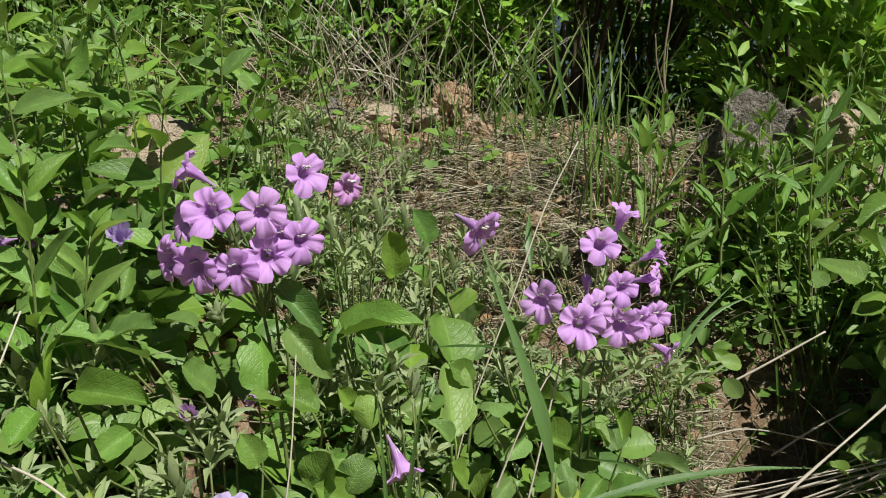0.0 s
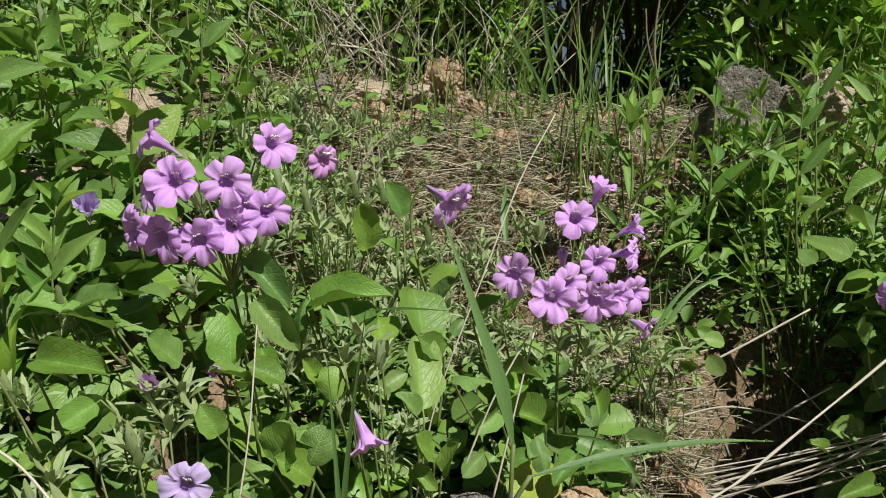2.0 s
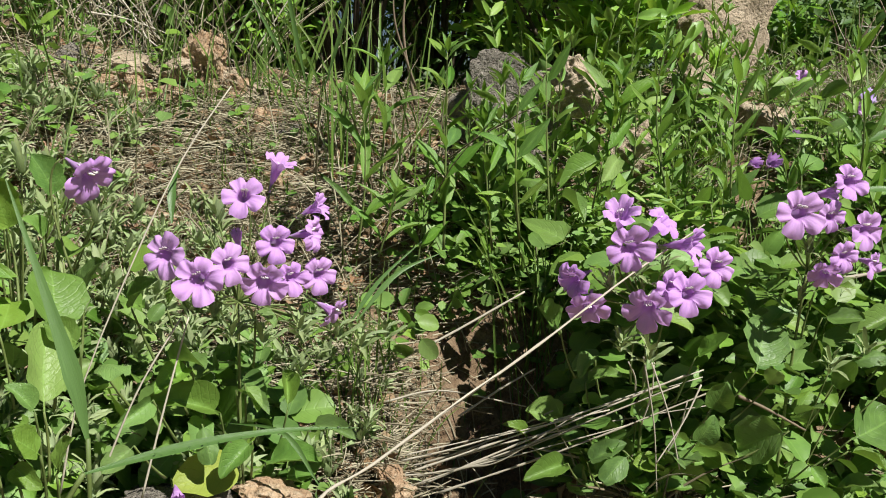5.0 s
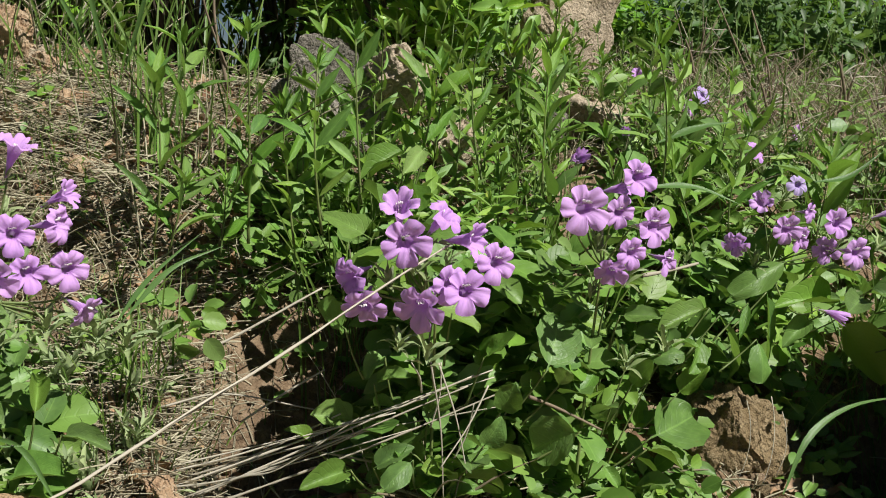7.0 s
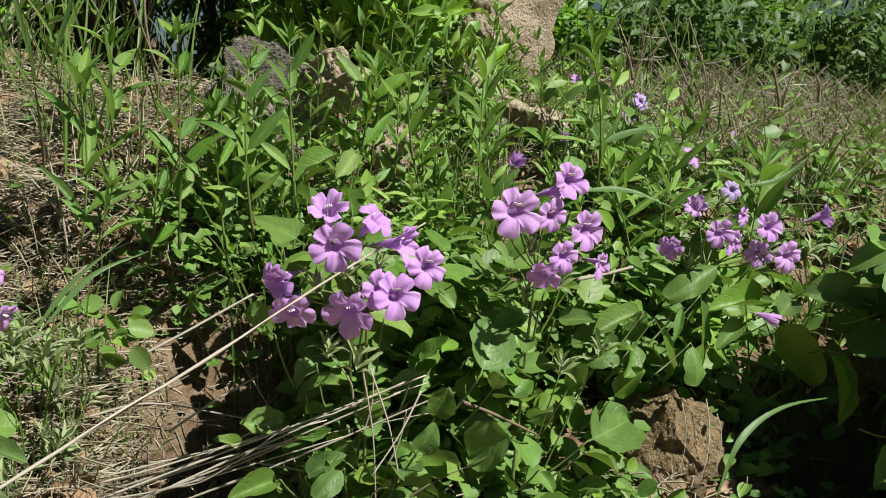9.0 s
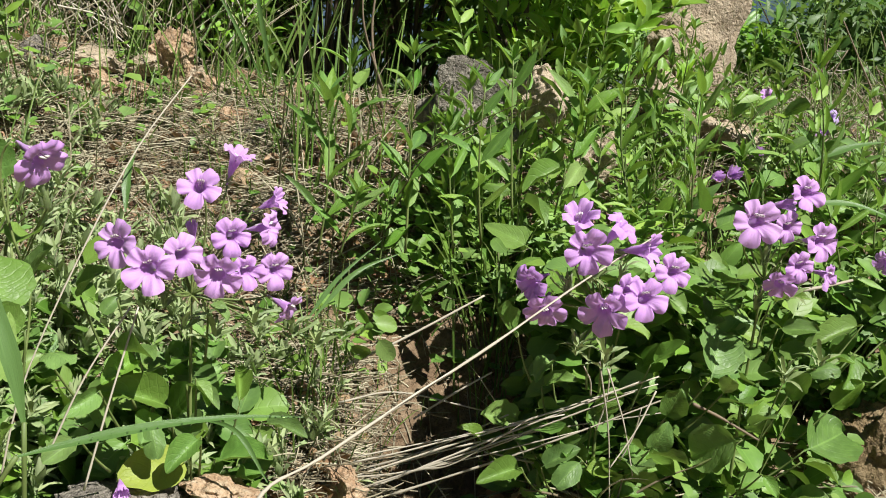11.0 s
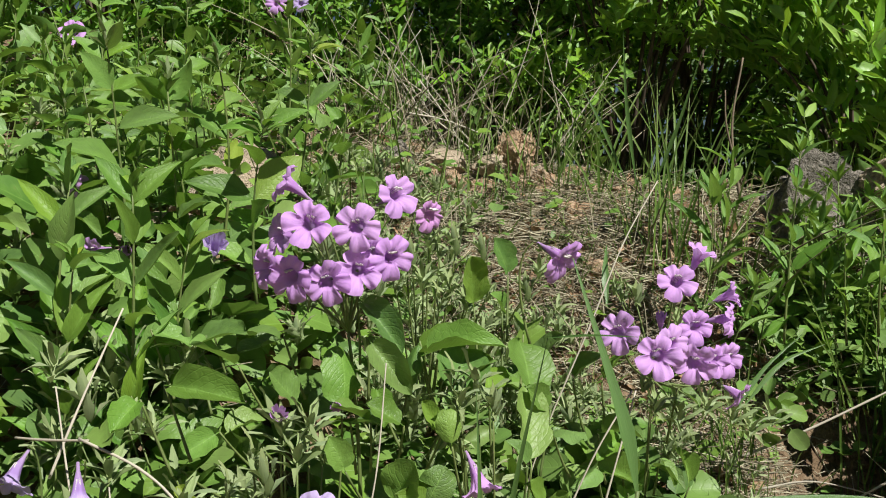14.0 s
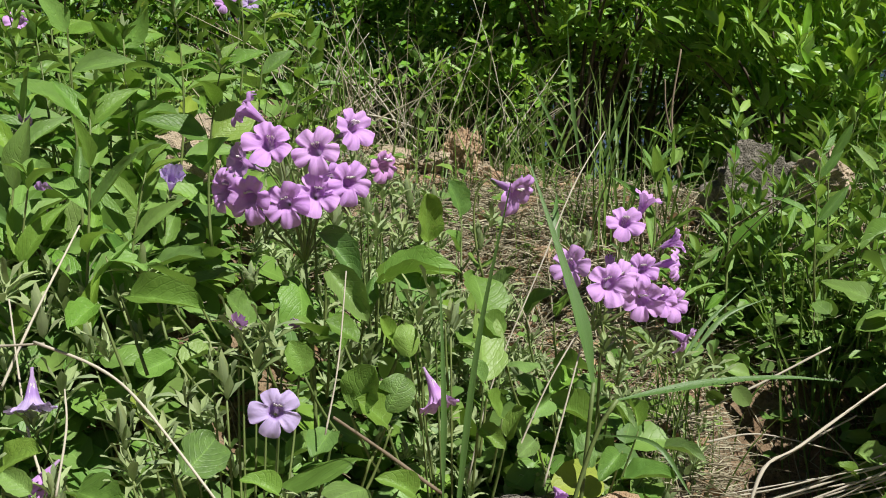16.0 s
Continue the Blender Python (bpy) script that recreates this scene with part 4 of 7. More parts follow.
for count, x0, x1, y0, y1 in ((760, -0.32, 0.42, 1.35, 2.1), (420, 0.2, 0.42, 0.98, 1.25), (380, 0.27, 0.385, 0.98, 1.10), (140, 0.5, 1.4, 0.9, 1.4), (200, 0.35, 0.95, 1.4, 1.75), (200, -0.9, -0.1, 0.6, 1.5), (160, 1.0, 2.2, 1.6, 2.6)):
    for _ in range(count):
        b = Vector(on_ground(lrng.uniform(x0, x1), lrng.uniform(y0, y1), 0.004 + 0.01 * lrng.random()))
        a = lrng.uniform(0, 6.283)
        d = Vector((math.cos(a), math.sin(a), lrng.uniform(-0.2, 0.5))).normalized()
        fallen.append((lrng.randrange(3), leaf_pose(b, b + d * lrng.uniform(0.010, 0.032), (lrng.gauss(0, 0.6), lrng.gauss(-0.3, 0.6), 1))))
tagged(new("fallen_leaves", joined("fallen_leaves", DEADLEAF, fallen, DEAD)), "dry curled brown leaves lying on the soil", "leaf litter", kind="stuff")
rest = litter(2600, lambda: (lrng.uniform(-1.0, 1.9), lrng.uniform(0.8, 2.6)), 0.08, 0.0010, 0.02, lrng)
rest += litter(1800, lambda: (lrng.uniform(-3.0, 4.5), lrng.uniform(-1.5, 4.5)), 0.09, 0.0011, 0.02, lrng)
rest += litter(900, lambda: (lrng.uniform(1.1, 2.6), lrng.uniform(1.6, 3.2)), 0.12, 0.0014, 0.05, lrng)
tagged(new("dead_grass_litter", strand_mesh("dead_grass_litter", rest, STRAW)), "dead grass lying between the weeds", "straw", kind="stuff")


def tuft(rng, x, y, count, height, width, lean=(0, 0), fan=0.6, spread=0.03):
    out = []
    for _ in range(count):
        b = Vector(on_ground(x + rng.gauss(0, spread), y + rng.gauss(0, spread), -0.005))
        a = rng.uniform(0, 6.283)
        h = height * rng.uniform(0.45, 1.15)
        tip = b + Vector((math.cos(a) * fan * h * rng.random() + lean[0] * h, math.sin(a) * fan * h * rng.random() + lean[1] * h, h))
        mid = b + Vector(((tip.x - b.x) * 0.25, (tip.y - b.y) * 0.25, h * 0.6))
        w = width * rng.uniform(0.6, 1.3)
        out.append((arc(b, mid, tip, 7), [w * 0.7, w, w, w * 0.9, w * 0.75, w * 0.5, w * 0.08]))
    return out


grng = random.Random(21)
green = []
for x, y, n, h, w in ((-0.05, 1.86, 16, 0.24, 0.0017), (0.20, 1.72, 12, 0.16, 0.0014), (0.27, 1.66, 16, 0.36, 0.0022), (0.36, 1.62, 12, 0.30, 0.0022),
                      (0.10, 1.93, 16, 0.22, 0.0017), (-0.12, 1.98, 10, 0.18, 0.0015), (0.30, 1.14, 34, 0.15, 0.0013), (0.27, 1.10, 26, 0.10, 0.0012),
                      (0.33, 1.22, 20, 0.17, 0.0013), (0.90, 1.35, 30, 0.30, 0.0018), (0.55, 1.35, 26, 0.30, 0.0016)):
    green += tuft(grng, x, y, n, h, w)
for _ in range(60):
    green += tuft(grng, grng.uniform(0.42, 1.9), grng.uniform(1.25, 2.1), 8, 0.22, 0.0018, fan=0.7)
for _ in range(40):
    green += tuft(grng, grng.uniform(-1.1, -0.1), grng.uniform(1.2, 2.6), 7, 0.26, 0.0016, fan=0.5)
for _ in range(60):
    green += tuft(grng, grng.uniform(-2.5, 1.0), grng.uniform(2.4, 5.0), 12, 0.35, 0.003, fan=0.5, spread=0.08)
for _ in range(110):
    green += tuft(grng, grng.uniform(1.1, 3.6), grng.uniform(1.9, 3.4), 12, 0.13, 0.0016, fan=1.0, spread=0.06)
for _ in range(60):
    green += tuft(grng, grng.uniform(1.2, 1.9), grng.uniform(1.3, 1.9), 9, 0.12, 0.0015, fan=0.9, spread=0.05)
for _ in range(22):
    green += tuft(grng, grng.uniform(1.4, 3.0), grng.uniform(2.0, 3.0), 3, 0.36, 0.0016, fan=0.3, spread=0.04)
for _ in range(190):
    green += tuft(grng, grng.uniform(-0.36, 0.44), grng.uniform(1.15, 2.05), 6, 0.07, 0.0011, fan=1.2)
for x, y, h in ((-0.04, 1.98, 0.26), (0.02, 1.96, 0.28), (0.07, 2.0, 0.30), (0.13, 2.04, 0.30), (0.20, 2.0, 0.28), (0.26, 1.98, 0.30), (0.33, 1.95, 0.26), (0.16, 1.9, 0.18), (-0.10, 2.04, 0.24)):
    green += tuft(grng, x, y, 5, h * 0.9, 0.0026, fan=0.8, spread=0.02)
tagged(new("green_grass", strand_mesh("green_grass", green, GRASS, flat=True)), "thin green grass tufts on the bank", "grass", kind="stuff")
dry = []
for x, y, n, h, w in ((-0.28, 2.12, 36, 0.34, 0.0012), (-0.16, 2.16, 32, 0.34, 0.0012), (-0.05, 2.15, 22, 0.28, 0.0012), (-0.40, 1.95, 26, 0.20, 0.0012), (0.08, 2.1, 26, 0.26, 0.0012),
                      (-0.24, 1.50, 30, 0.15, 0.0009), (-0.15, 1.35, 24, 0.13, 0.0009), (-0.05, 1.25, 30, 0.14, 0.0011), (0.30, 1.60, 26, 0.26, 0.0013), (0.02, 1.5, 26, 0.12, 0.0011), (0.1, 1.35, 30, 0.10, 0.0010), (-0.1, 1.6, 30, 0.12, 0.0010), (0.2, 1.45, 26, 0.12, 0.0010), (0.62, 1.08, 22, 0.16, 0.0013), (0.45, 1.50, 26, 0.10, 0.0010), (0.55, 1.52, 26, 0.10, 0.0010), (0.40, 1.62, 22, 0.12, 0.0010)):
    dry += tuft(grng, x, y, n, h, w * 1.25, fan=1.7, spread=0.06)
for _ in range(85):
    dry += tuft(grng, grng.uniform(1.2, 3.0), grng.uniform(1.75, 2.9), 12, 0.15, 0.0015, fan=1.9, spread=0.07)
for _ in range(26):
    dry += tuft(grng, grng.uniform(0.5, 1.25), grng.uniform(1.45, 1.9), 9, 0.12, 0.0012, fan=2.0, spread=0.06)
tagged(new("dry_grass", strand_mesh("dry_grass", dry, STRAW)), "bleached dry grass stalks in tangled tufts", "grass", kind="stuff")


# ---- low leaf cover ----
crng = random.Random(33)
cover = []


def cover_patch(count, x0, x1, y0, y1, size, height):
    for _ in range(count):
        x, y = crng.uniform(x0, x1) + crng.gauss(0, 0.06), crng.uniform(y0, y1) + crng.gauss(0, 0.05)
        b = Vector(on_ground(x, y, height * crng.random() ** 1.3 + 0.004))
        if bare(b):
            continue
        a, el = crng.uniform(0, 6.283), radians(crng.uniform(-10, 50))
        d = Vector((math.cos(a) * math.cos(el), math.sin(a) * math.cos(el), math.sin(el)))
        cover.append((crng.randrange(3), leaf_pose(b, b + d * size * crng.uniform(0.6, 1.3), (0.1, -0.4, 1))))


cover_patch(500, 0.36, 0.66, 1.40, 1.60, 0.028, 0.12)
cover_patch(900, 0.66, 1.35, 1.15, 1.75, 0.030, 0.12)
cover_patch(1200, -1.1, -0.15, 0.85, 1.7, 0.032, 0.10)
cover_patch(700, -1.3, 0.0, 1.7, 2.6, 0.035, 0.12)
cover_patch(700, 0.9, 2.8, 1.6, 3.2, 0.030, 0.10)
cover_patch(500, -0.25, 0.25, 0.95, 1.25, 0.026, 0.06)
cover_patch(320, -0.25, 0.4, 1.2, 2.0, 0.026, 0.05)
cover_patch(700, -0.7, 0.3, 0.45, 0.9, 0.032, 0.07)
cover_patch(500, 0.5, 1.5, 0.8, 1.15, 0.03, 0.06)
cover_patch(1500, -2.4, -0.9, 0.5, 3.4, 0.034, 0.06)
cover_patch(1300, 1.8, 4.2, 0.6, 3.8, 0.034, 0.06)
cover_patch(900, -2.2, 3.2, -0.1, 0.6, 0.030, 0.03)
bushy = []


def undergrowth(count, x0, x1, y0, y1, size, height, kinds, keep=None):
    """Leaves in layers over the soil, turned to the light."""
    for _ in range(count):
        x, y = crng.uniform(x0, x1) + crng.gauss(0, 0.045), crng.uniform(y0, y1) + crng.gauss(0, 0.03)
        if keep and not keep(x, y):
            continue
        b = Vector(on_ground(x, y, 0.01 + height * crng.random() * (0.55 + 0.9 * noise.noise(Vector((x, y, 3)) * 9))))
        if bare(b):
            continue
        a, el = crng.uniform(0, 6.283), radians(crng.uniform(-25, 55))
        d = Vector((math.cos(a) * math.cos(el), math.sin(a) * math.cos(el), math.sin(el)))
        face = Vector((crng.gauss(0.15, 0.35), crng.gauss(-0.55, 0.35), 0.8))
        (bushy if kinds == "ovate" else slender).append((crng.randrange(4), leaf_pose(b, b + d * size * crng.uniform(0.55, 1.3), face)))


slender = []
undergrowth(950, -0.80, 0.12, 0.50, 0.95, 0.055, 0.11, "ovate")
undergrowth(520, -0.08, 0.26, 0.82, 1.10, 0.050, 0.12, "ovate")
undergrowth(160, -0.95, -0.25, 1.0, 1.5, 0.048, 0.12, "ovate")
undergrowth(600, 0.57, 1.15, 1.03, 1.24, 0.042, 0.13, "ovate", lambda x, y: noise.noise(Vector((x, y, 7)) * 11) > -0.02)
# Unseen leaves past the right edge of view, added to shade the slope.
for _ in range(800):
    b = Vector((crng.uniform(1.42, 2.05), crng.uniform(0.80, 1.25), crng.uniform(0.50, 0.95)))
    if b.x < 0.50 + 0.968 * (b.y - 0.097) or bare(b):
        continue
    a, el = crng.uniform(0, 6.283), radians(crng.uniform(-25, 35))
    d = Vector((math.cos(a) * math.cos(el), math.sin(a) * math.cos(el), math.sin(el)))
    bushy.append((crng.randrange(4), leaf_pose(b, b + d * 0.08 * crng.uniform(0.6, 1.2), (crng.gauss(0.4, 0.3), crng.gauss(-0.4, 0.3), 0.9))))
for _ in range(330):
    b = Vector((crng.uniform(0.58, 0.82), crng.uniform(1.05, 1.22), crng.uniform(0.64, 0.80)))
    a, el = crng.uniform(0, 6.283), radians(crng.uniform(-25, 35))
    d = Vector((math.cos(a) * math.cos(el), math.sin(a) * math.cos(el), math.sin(el)))
    bushy.append((crng.randrange(4), leaf_pose(b, b + d * 0.05 * crng.uniform(0.6, 1.2), (crng.gauss(0.3, 0.3), crng.gauss(-0.4, 0.3), 0.9))))
for _ in range(260):
    b = Vector((crng.uniform(0.60, 0.78), crng.uniform(1.22, 1.35), crng.uniform(0.66, 0.86)))
    a, el = crng.uniform(0, 6.283), radians(crng.uniform(-25, 55))
    d = Vector((math.cos(a) * math.cos(el), math.sin(a) * math.cos(el), math.sin(el)))
    slender.append((crng.randrange(4), leaf_pose(b, b + d * 0.055 * crng.uniform(0.6, 1.2), (crng.gauss(0.4, 0.3), crng.gauss(-0.4, 0.3), 0.9))))
undergrowth(560, 0.60, 0.82, 1.08, 1.30, 0.050, 0.34, "ovate")
undergrowth(320, -0.2, 0.2, 0.95, 1.2, 0.042, 0.15, "ovate")
undergrowth(260, -0.75, -0.25, 0.85, 1.15, 0.06, 0.20, "ovate")
# More leaves kept out of view on the right, added as sun blockers.
undergrowth(1500, 1.30, 2.3, 0.62, 1.40, 0.075, 0.62, "ovate", lambda x, y: x > 0.52 + 0.968 * (y - 0.097))
for _ in range(170):
    b = Vector((crng.uniform(1.36, 1.78), crng.uniform(0.98, 1.18), crng.uniform(0.70, 0.83)))
    a, el = crng.uniform(0, 6.283), radians(crng.uniform(-30, 25))
    d = Vector((math.cos(a) * math.cos(el), math.sin(a) * math.cos(el), math.sin(el)))
    bushy.append((crng.randrange(4), leaf_pose(b, b + d * 0.095 * crng.uniform(0.6, 1.2), (crng.gauss(0.2, 0.25), crng.gauss(-0.5, 0.25), 0.9))))
undergrowth(650, 1.22, 2.0, 1.32, 1.85, 0.042, 0.12, "ovate")
undergrowth(420, 0.44, 0.75, 1.40, 1.58, 0.036, 0.14, "ovate")
undergrowth(800, -1.4, -0.32, 1.0, 2.3, 0.060, 0.24, "lance", lambda x, y: noise.noise(Vector((x, y, 5)) * 6) > 0.02)
undergrowth(1000, -1.4, -0.34, 1.1, 2.3, 0.058, 0.26, "ovate", lambda x, y: noise.noise(Vector((x, y, 8)) * 6) > 0.05)
undergrowth(420, 0.48, 1.1, 1.32, 1.75, 0.055, 0.15, "lance", lambda x, y: x > 0.64 or y > 1.42)
undergrowth(420, 1.0, 2.2, 1.4, 2.4, 0.050, 0.13, "lance")
undergrowth(600, 1.2, 3.4, 2.2, 3.6, 0.050, 0.13, "lance", lambda x, y: noise.noise(Vector((x, y, 2)) * 4) > -0.1)
undergrowth(520, 0.95, 1.36, 1.27, 1.62, 0.050, 0.24, "ovate")
undergrowth(260, 0.95, 1.36, 1.27, 1.62, 0.065, 0.26, "lance")
undergrowth(500, 0.85, 1.3, 1.72, 2.15, 0.055, 0.18, "lance")
for _ in range(20):
    b = Vector((crng.uniform(0.29, 0.36), crng.uniform(1.16, 1.23), crng.uniform(0.67, 0.75)))
    d = Vector((crng.gauss(0, 0.6), crng.gauss(-0.5, 0.4), crng.gauss(-0.1, 0.5))).normalized()
    bushy.append((crng.randrange(4), leaf_pose(b, b + d * crng.uniform(0.022, 0.038), (crng.gauss(-0.5, 0.4), -0.6, 0.5))))
tagged(new("broad_undergrowth", joined("broad_undergrowth", FAROVATE, bushy, COVER)), "dense undergrowth of rounded green leaves", "ground cover", kind="stuff")
tagged(new("narrow_undergrowth", joined("narrow_undergrowth", FARLANCE, slender, WILD)), "dense undergrowth of narrow green leaves", "ground cover", kind="stuff")
downy = []
for x0, x1, y0, y1, count, h in ((-0.28, 0.02, 0.95, 1.28, 125, 0.15), (-0.75, -0.12, 0.55, 0.85, 105, 0.20), (-0.9, -0.55, 0.85, 1.3, 70, 0.18), (0.16, 0.36, 0.98, 1.16, 30, 0.06), (-0.3, 0.12, 1.2, 1.5, 160, 0.08), (-0.38, -0.08, 1.45, 1.8, 110, 0.06), (-0.05, 0.25, 0.98, 1.25, 60, 0.08), (1.1, 1.6, 1.5, 1.9, 50, 0.10)):
    for _ in range(count):
        b = Vector(on_ground(crng.uniform(x0, x1), crng.uniform(y0, y1), h * crng.uniform(0.3, 1.0)))
        q = Vector((crng.gauss(0, 0.3), crng.gauss(-0.15, 0.3), 1)).to_track_quat("Z", "Y").to_matrix().to_4x4()
        downy.append((crng.randrange(4), Matrix.Translation(b) @ q @ Matrix.Scale(crng.uniform(0.7, 1.2), 4)))
tagged(new("downy_undergrowth", joined("downy_undergrowth", BUNCH, downy, HAIRY)), "grey-green downy sepals and buds of spent flowers", "ground cover", kind="stuff")
tagged(new("leaf_cover", joined("leaf_cover", SMALL, cover, COVER)), "low creeping green leaves covering the bank", "ground cover", kind="stuff")


# ---- bushes and trees behind ----
def bush(name, x, y, z, rx, ry, rz, count, size, seed, label, templates=None, material=None, hollow=0.45, category="shrub", keep=None, rise=0.0):
    """A shrub: limbs from one foot and a crown of single leaves round the twigs' ends."""
    templates, material = templates or BUSHY, material or BUSH
    rng = random.Random(seed)
    foot = Vector((x, y + ry * 0.3, ground_z(x, y + ry * 0.3)))
    ob = thing(name, foot, label, category)
    centre = Vector((x, y, z)) - foot
    places, limbs = [], 0
    sprigs = max(8, count // 14)
    for s in range(sprigs):
        v = Vector((rng.gauss(0, 1), rng.gauss(0, 1), rng.gauss(0, 1))).normalized()
        k = rng.uniform(hollow, 1.0) * (1 + 0.28 * noise.noise(v * 2.2 + Vector((seed, 0, 0))))
        tip = centre + Vector((v.x * rx * k, v.y * ry * k, v.z * rz * k))
        if keep and not keep(tip + foot):
            continue
        out = (v + Vector((0, -0.25, 0.7))).normalized()
        ln = size * rng.uniform(1.2, 2.6)
        if limbs < 20 and s % max(1, sprigs // 20) == 0:
            limbs += 1
            mid = centre.lerp(tip, 0.35) + Vector((0, 0, -0.1 * rz))
            part("branch", tube_mesh("branch", arc((0, 0, -0.02), mid, tip + out * ln * 0.5, 9), [0.006 * (1 - 0.85 * i / 8) * (1 + rz) for i in range(9)], SHADE_BARK, sides=5), ob)
        for i in range(14):
            p = tip + out * (ln * (i / 13 - 0.4)) + Vector((rng.gauss(0, 1), rng.gauss(0, 1), rng.gauss(0, 1))) * size * 0.12
            a = i * 2.4
            side = out.orthogonal().normalized()
            side = Matrix.Rotation(a, 3, out) @ side
            d = (side * rng.uniform(0.6, 1.1) + out * rng.uniform(0.2, 0.9) + Vector((0, 0, rise))).normalized()
            places.append((rng.randrange(len(templates)), leaf_pose(p, p + d * size * rng.uniform(0.6, 1.2), (rng.gauss(0.3, 0.35), rng.gauss(-0.65, 0.35), 0.75), rng.uniform(0.8, 1.2))))
    tagged(part("crown", joined("crown", templates, places, material), ob), kind="stuff")
    return ob


bush("bush", 0.28, 2.38, 1.64, 0.50, 0.40, 0.36, 4200, 0.058, 1, "dense green shrub with glossy leaves overhanging the dark hollow", GLOSSY, BRIGHT, hollow=0.5, rise=0.9, keep=lambda p: p.z > 1.32)
bush("bush", 0.55, 2.75, 1.75, 0.7, 0.35, 0.35, 3000, 0.070, 19, "dense green shrub above the dark hollow", GLOSSY, BRIGHT, hollow=0.75, rise=0.9)
bush("bush", 0.80, 2.16, 1.32, 0.34, 0.26, 0.27, 2800, 0.078, 3, "leafy bright green shrub above the grey rock", GLOSSY, BRIGHT, hollow=0.7, rise=1.1, keep=lambda p: p.x < 1.02 and (p.x > 0.64 or p.z > 1.30))
bush("bush", -0.05, 2.62, 1.62, 0.50, 0.42, 0.40, 6500, 0.050, 2, "dense green shrub behind the dry grass")
bush("bush", -0.62, 2.65, 1.55, 0.50, 0.36, 0.45, 5200, 0.050, 4, "dense green shrub behind tall weeds")
bush("bush", -0.12, 2.32, 1.26, 0.32, 0.16, 0.20, 1300, 0.045, 21, "low leafy growth behind the dry grass", hollow=0.5)
# Its sunlit look comes from the lighter BRIGHT leaf colour.
bush("bush", 0.05, 2.22, 1.24, 0.14, 0.08, 0.12, 620, 0.050, 22, "small leafy growth coloured bright as if sunlit before the dark hollow", material=BRIGHT, hollow=0.3)
bush("bush", -1.25, 2.5, 1.60, 0.55, 0.40, 0.50, 5200, 0.05, 5, "dense green shrub behind tall weeds")
bush("bush", -1.95, 2.2, 1.5, 0.5, 0.5, 0.55, 3200, 0.05, 6, "leafy green shrub on the bank")
# TREE's darker leaves here put the hollow's shade into the colour.
bush("bush", 0.40, 2.95, 1.22, 0.62, 0.20, 0.34, 2600, 0.055, 7, "lower growth of green leaves coloured dark as the hollow's shade", material=TREE)
bush("bush", 0.95, 2.75, 1.25, 0.40, 0.25, 0.36, 2600, 0.055, 17, "lower growth of green leaves coloured dark as the hollow's shade", material=TREE)
bush("bush", -0.25, 2.62, 1.22, 0.42, 0.2, 0.26, 2400, 0.045, 18, "low shaded growth behind the dry grass")
for i, (x, y, z, r, n) in enumerate(((-2.4, 3.6, 2.2, 0.9, 5000), (-1.1, 3.7, 2.1, 0.9, 6000), (0.1, 3.8, 1.9, 0.95, 6500), (1.0, 3.7, 1.8, 0.7, 4500))):
    bush("bush", x, y, z, r, r * 0.6, r * 0.95, n, 0.085, 60 + i, "tall leafy thicket closing the view behind the bank", hollow=0.25)
for i, (x, y, z, rx, rz, n) in enumerate(((1.75, 3.5, 1.22, 0.34, 0.22, 2400), (2.35, 3.3, 1.20, 0.45, 0.22, 3200), (3.1, 3.2, 1.22, 0.5, 0.26, 3600), (1.95, 4.3, 1.42, 0.45, 0.36, 3000), (2.75, 4.2, 1.38, 0.5, 0.32, 3000), (3.9, 3.6, 1.25, 0.6, 0.30, 3000), (3.3, 4.6, 1.55, 0.6, 0.42, 4200), (4.3, 4.3, 1.5, 0.6, 0.42, 4200))):
    bush("bush", x, y, z, rx, rx * 0.7, rz, n * 2 // 3, 0.088, 8 + i, "leafy green shrub with pale twigs on the bank", material=TREE if i % 3 else BUSH, hollow=0.35)
for i, (x, y, z, r, n) in enumerate(((2.6, 6.0, 1.75, 0.8, 4600), (3.9, 6.4, 1.75, 0.95, 5200), (5.4, 6.2, 1.75, 1.0, 7000), (4.6, 7.0, 1.9, 1.0, 6500), (3.3, 5.0, 1.55, 0.55, 3500), (4.1, 4.9, 1.5, 0.6, 4500), (5.0, 4.6, 1.5, 0.6, 4500), (0.8, 6.5, 3.0, 1.5, 5000), (-2.2, 5.5, 3.2, 1.6, 5000), (7.0, 6.5, 1.8, 1.2, 5500))):
    bush("tree", x, y, z, r, r * 0.8, r * 0.85, n // 2 if i < 7 else n, 0.14, 40 + i, "small broad-leaved tree behind the bank", TREELEAF, TREE, hollow=0.2, category="tree")


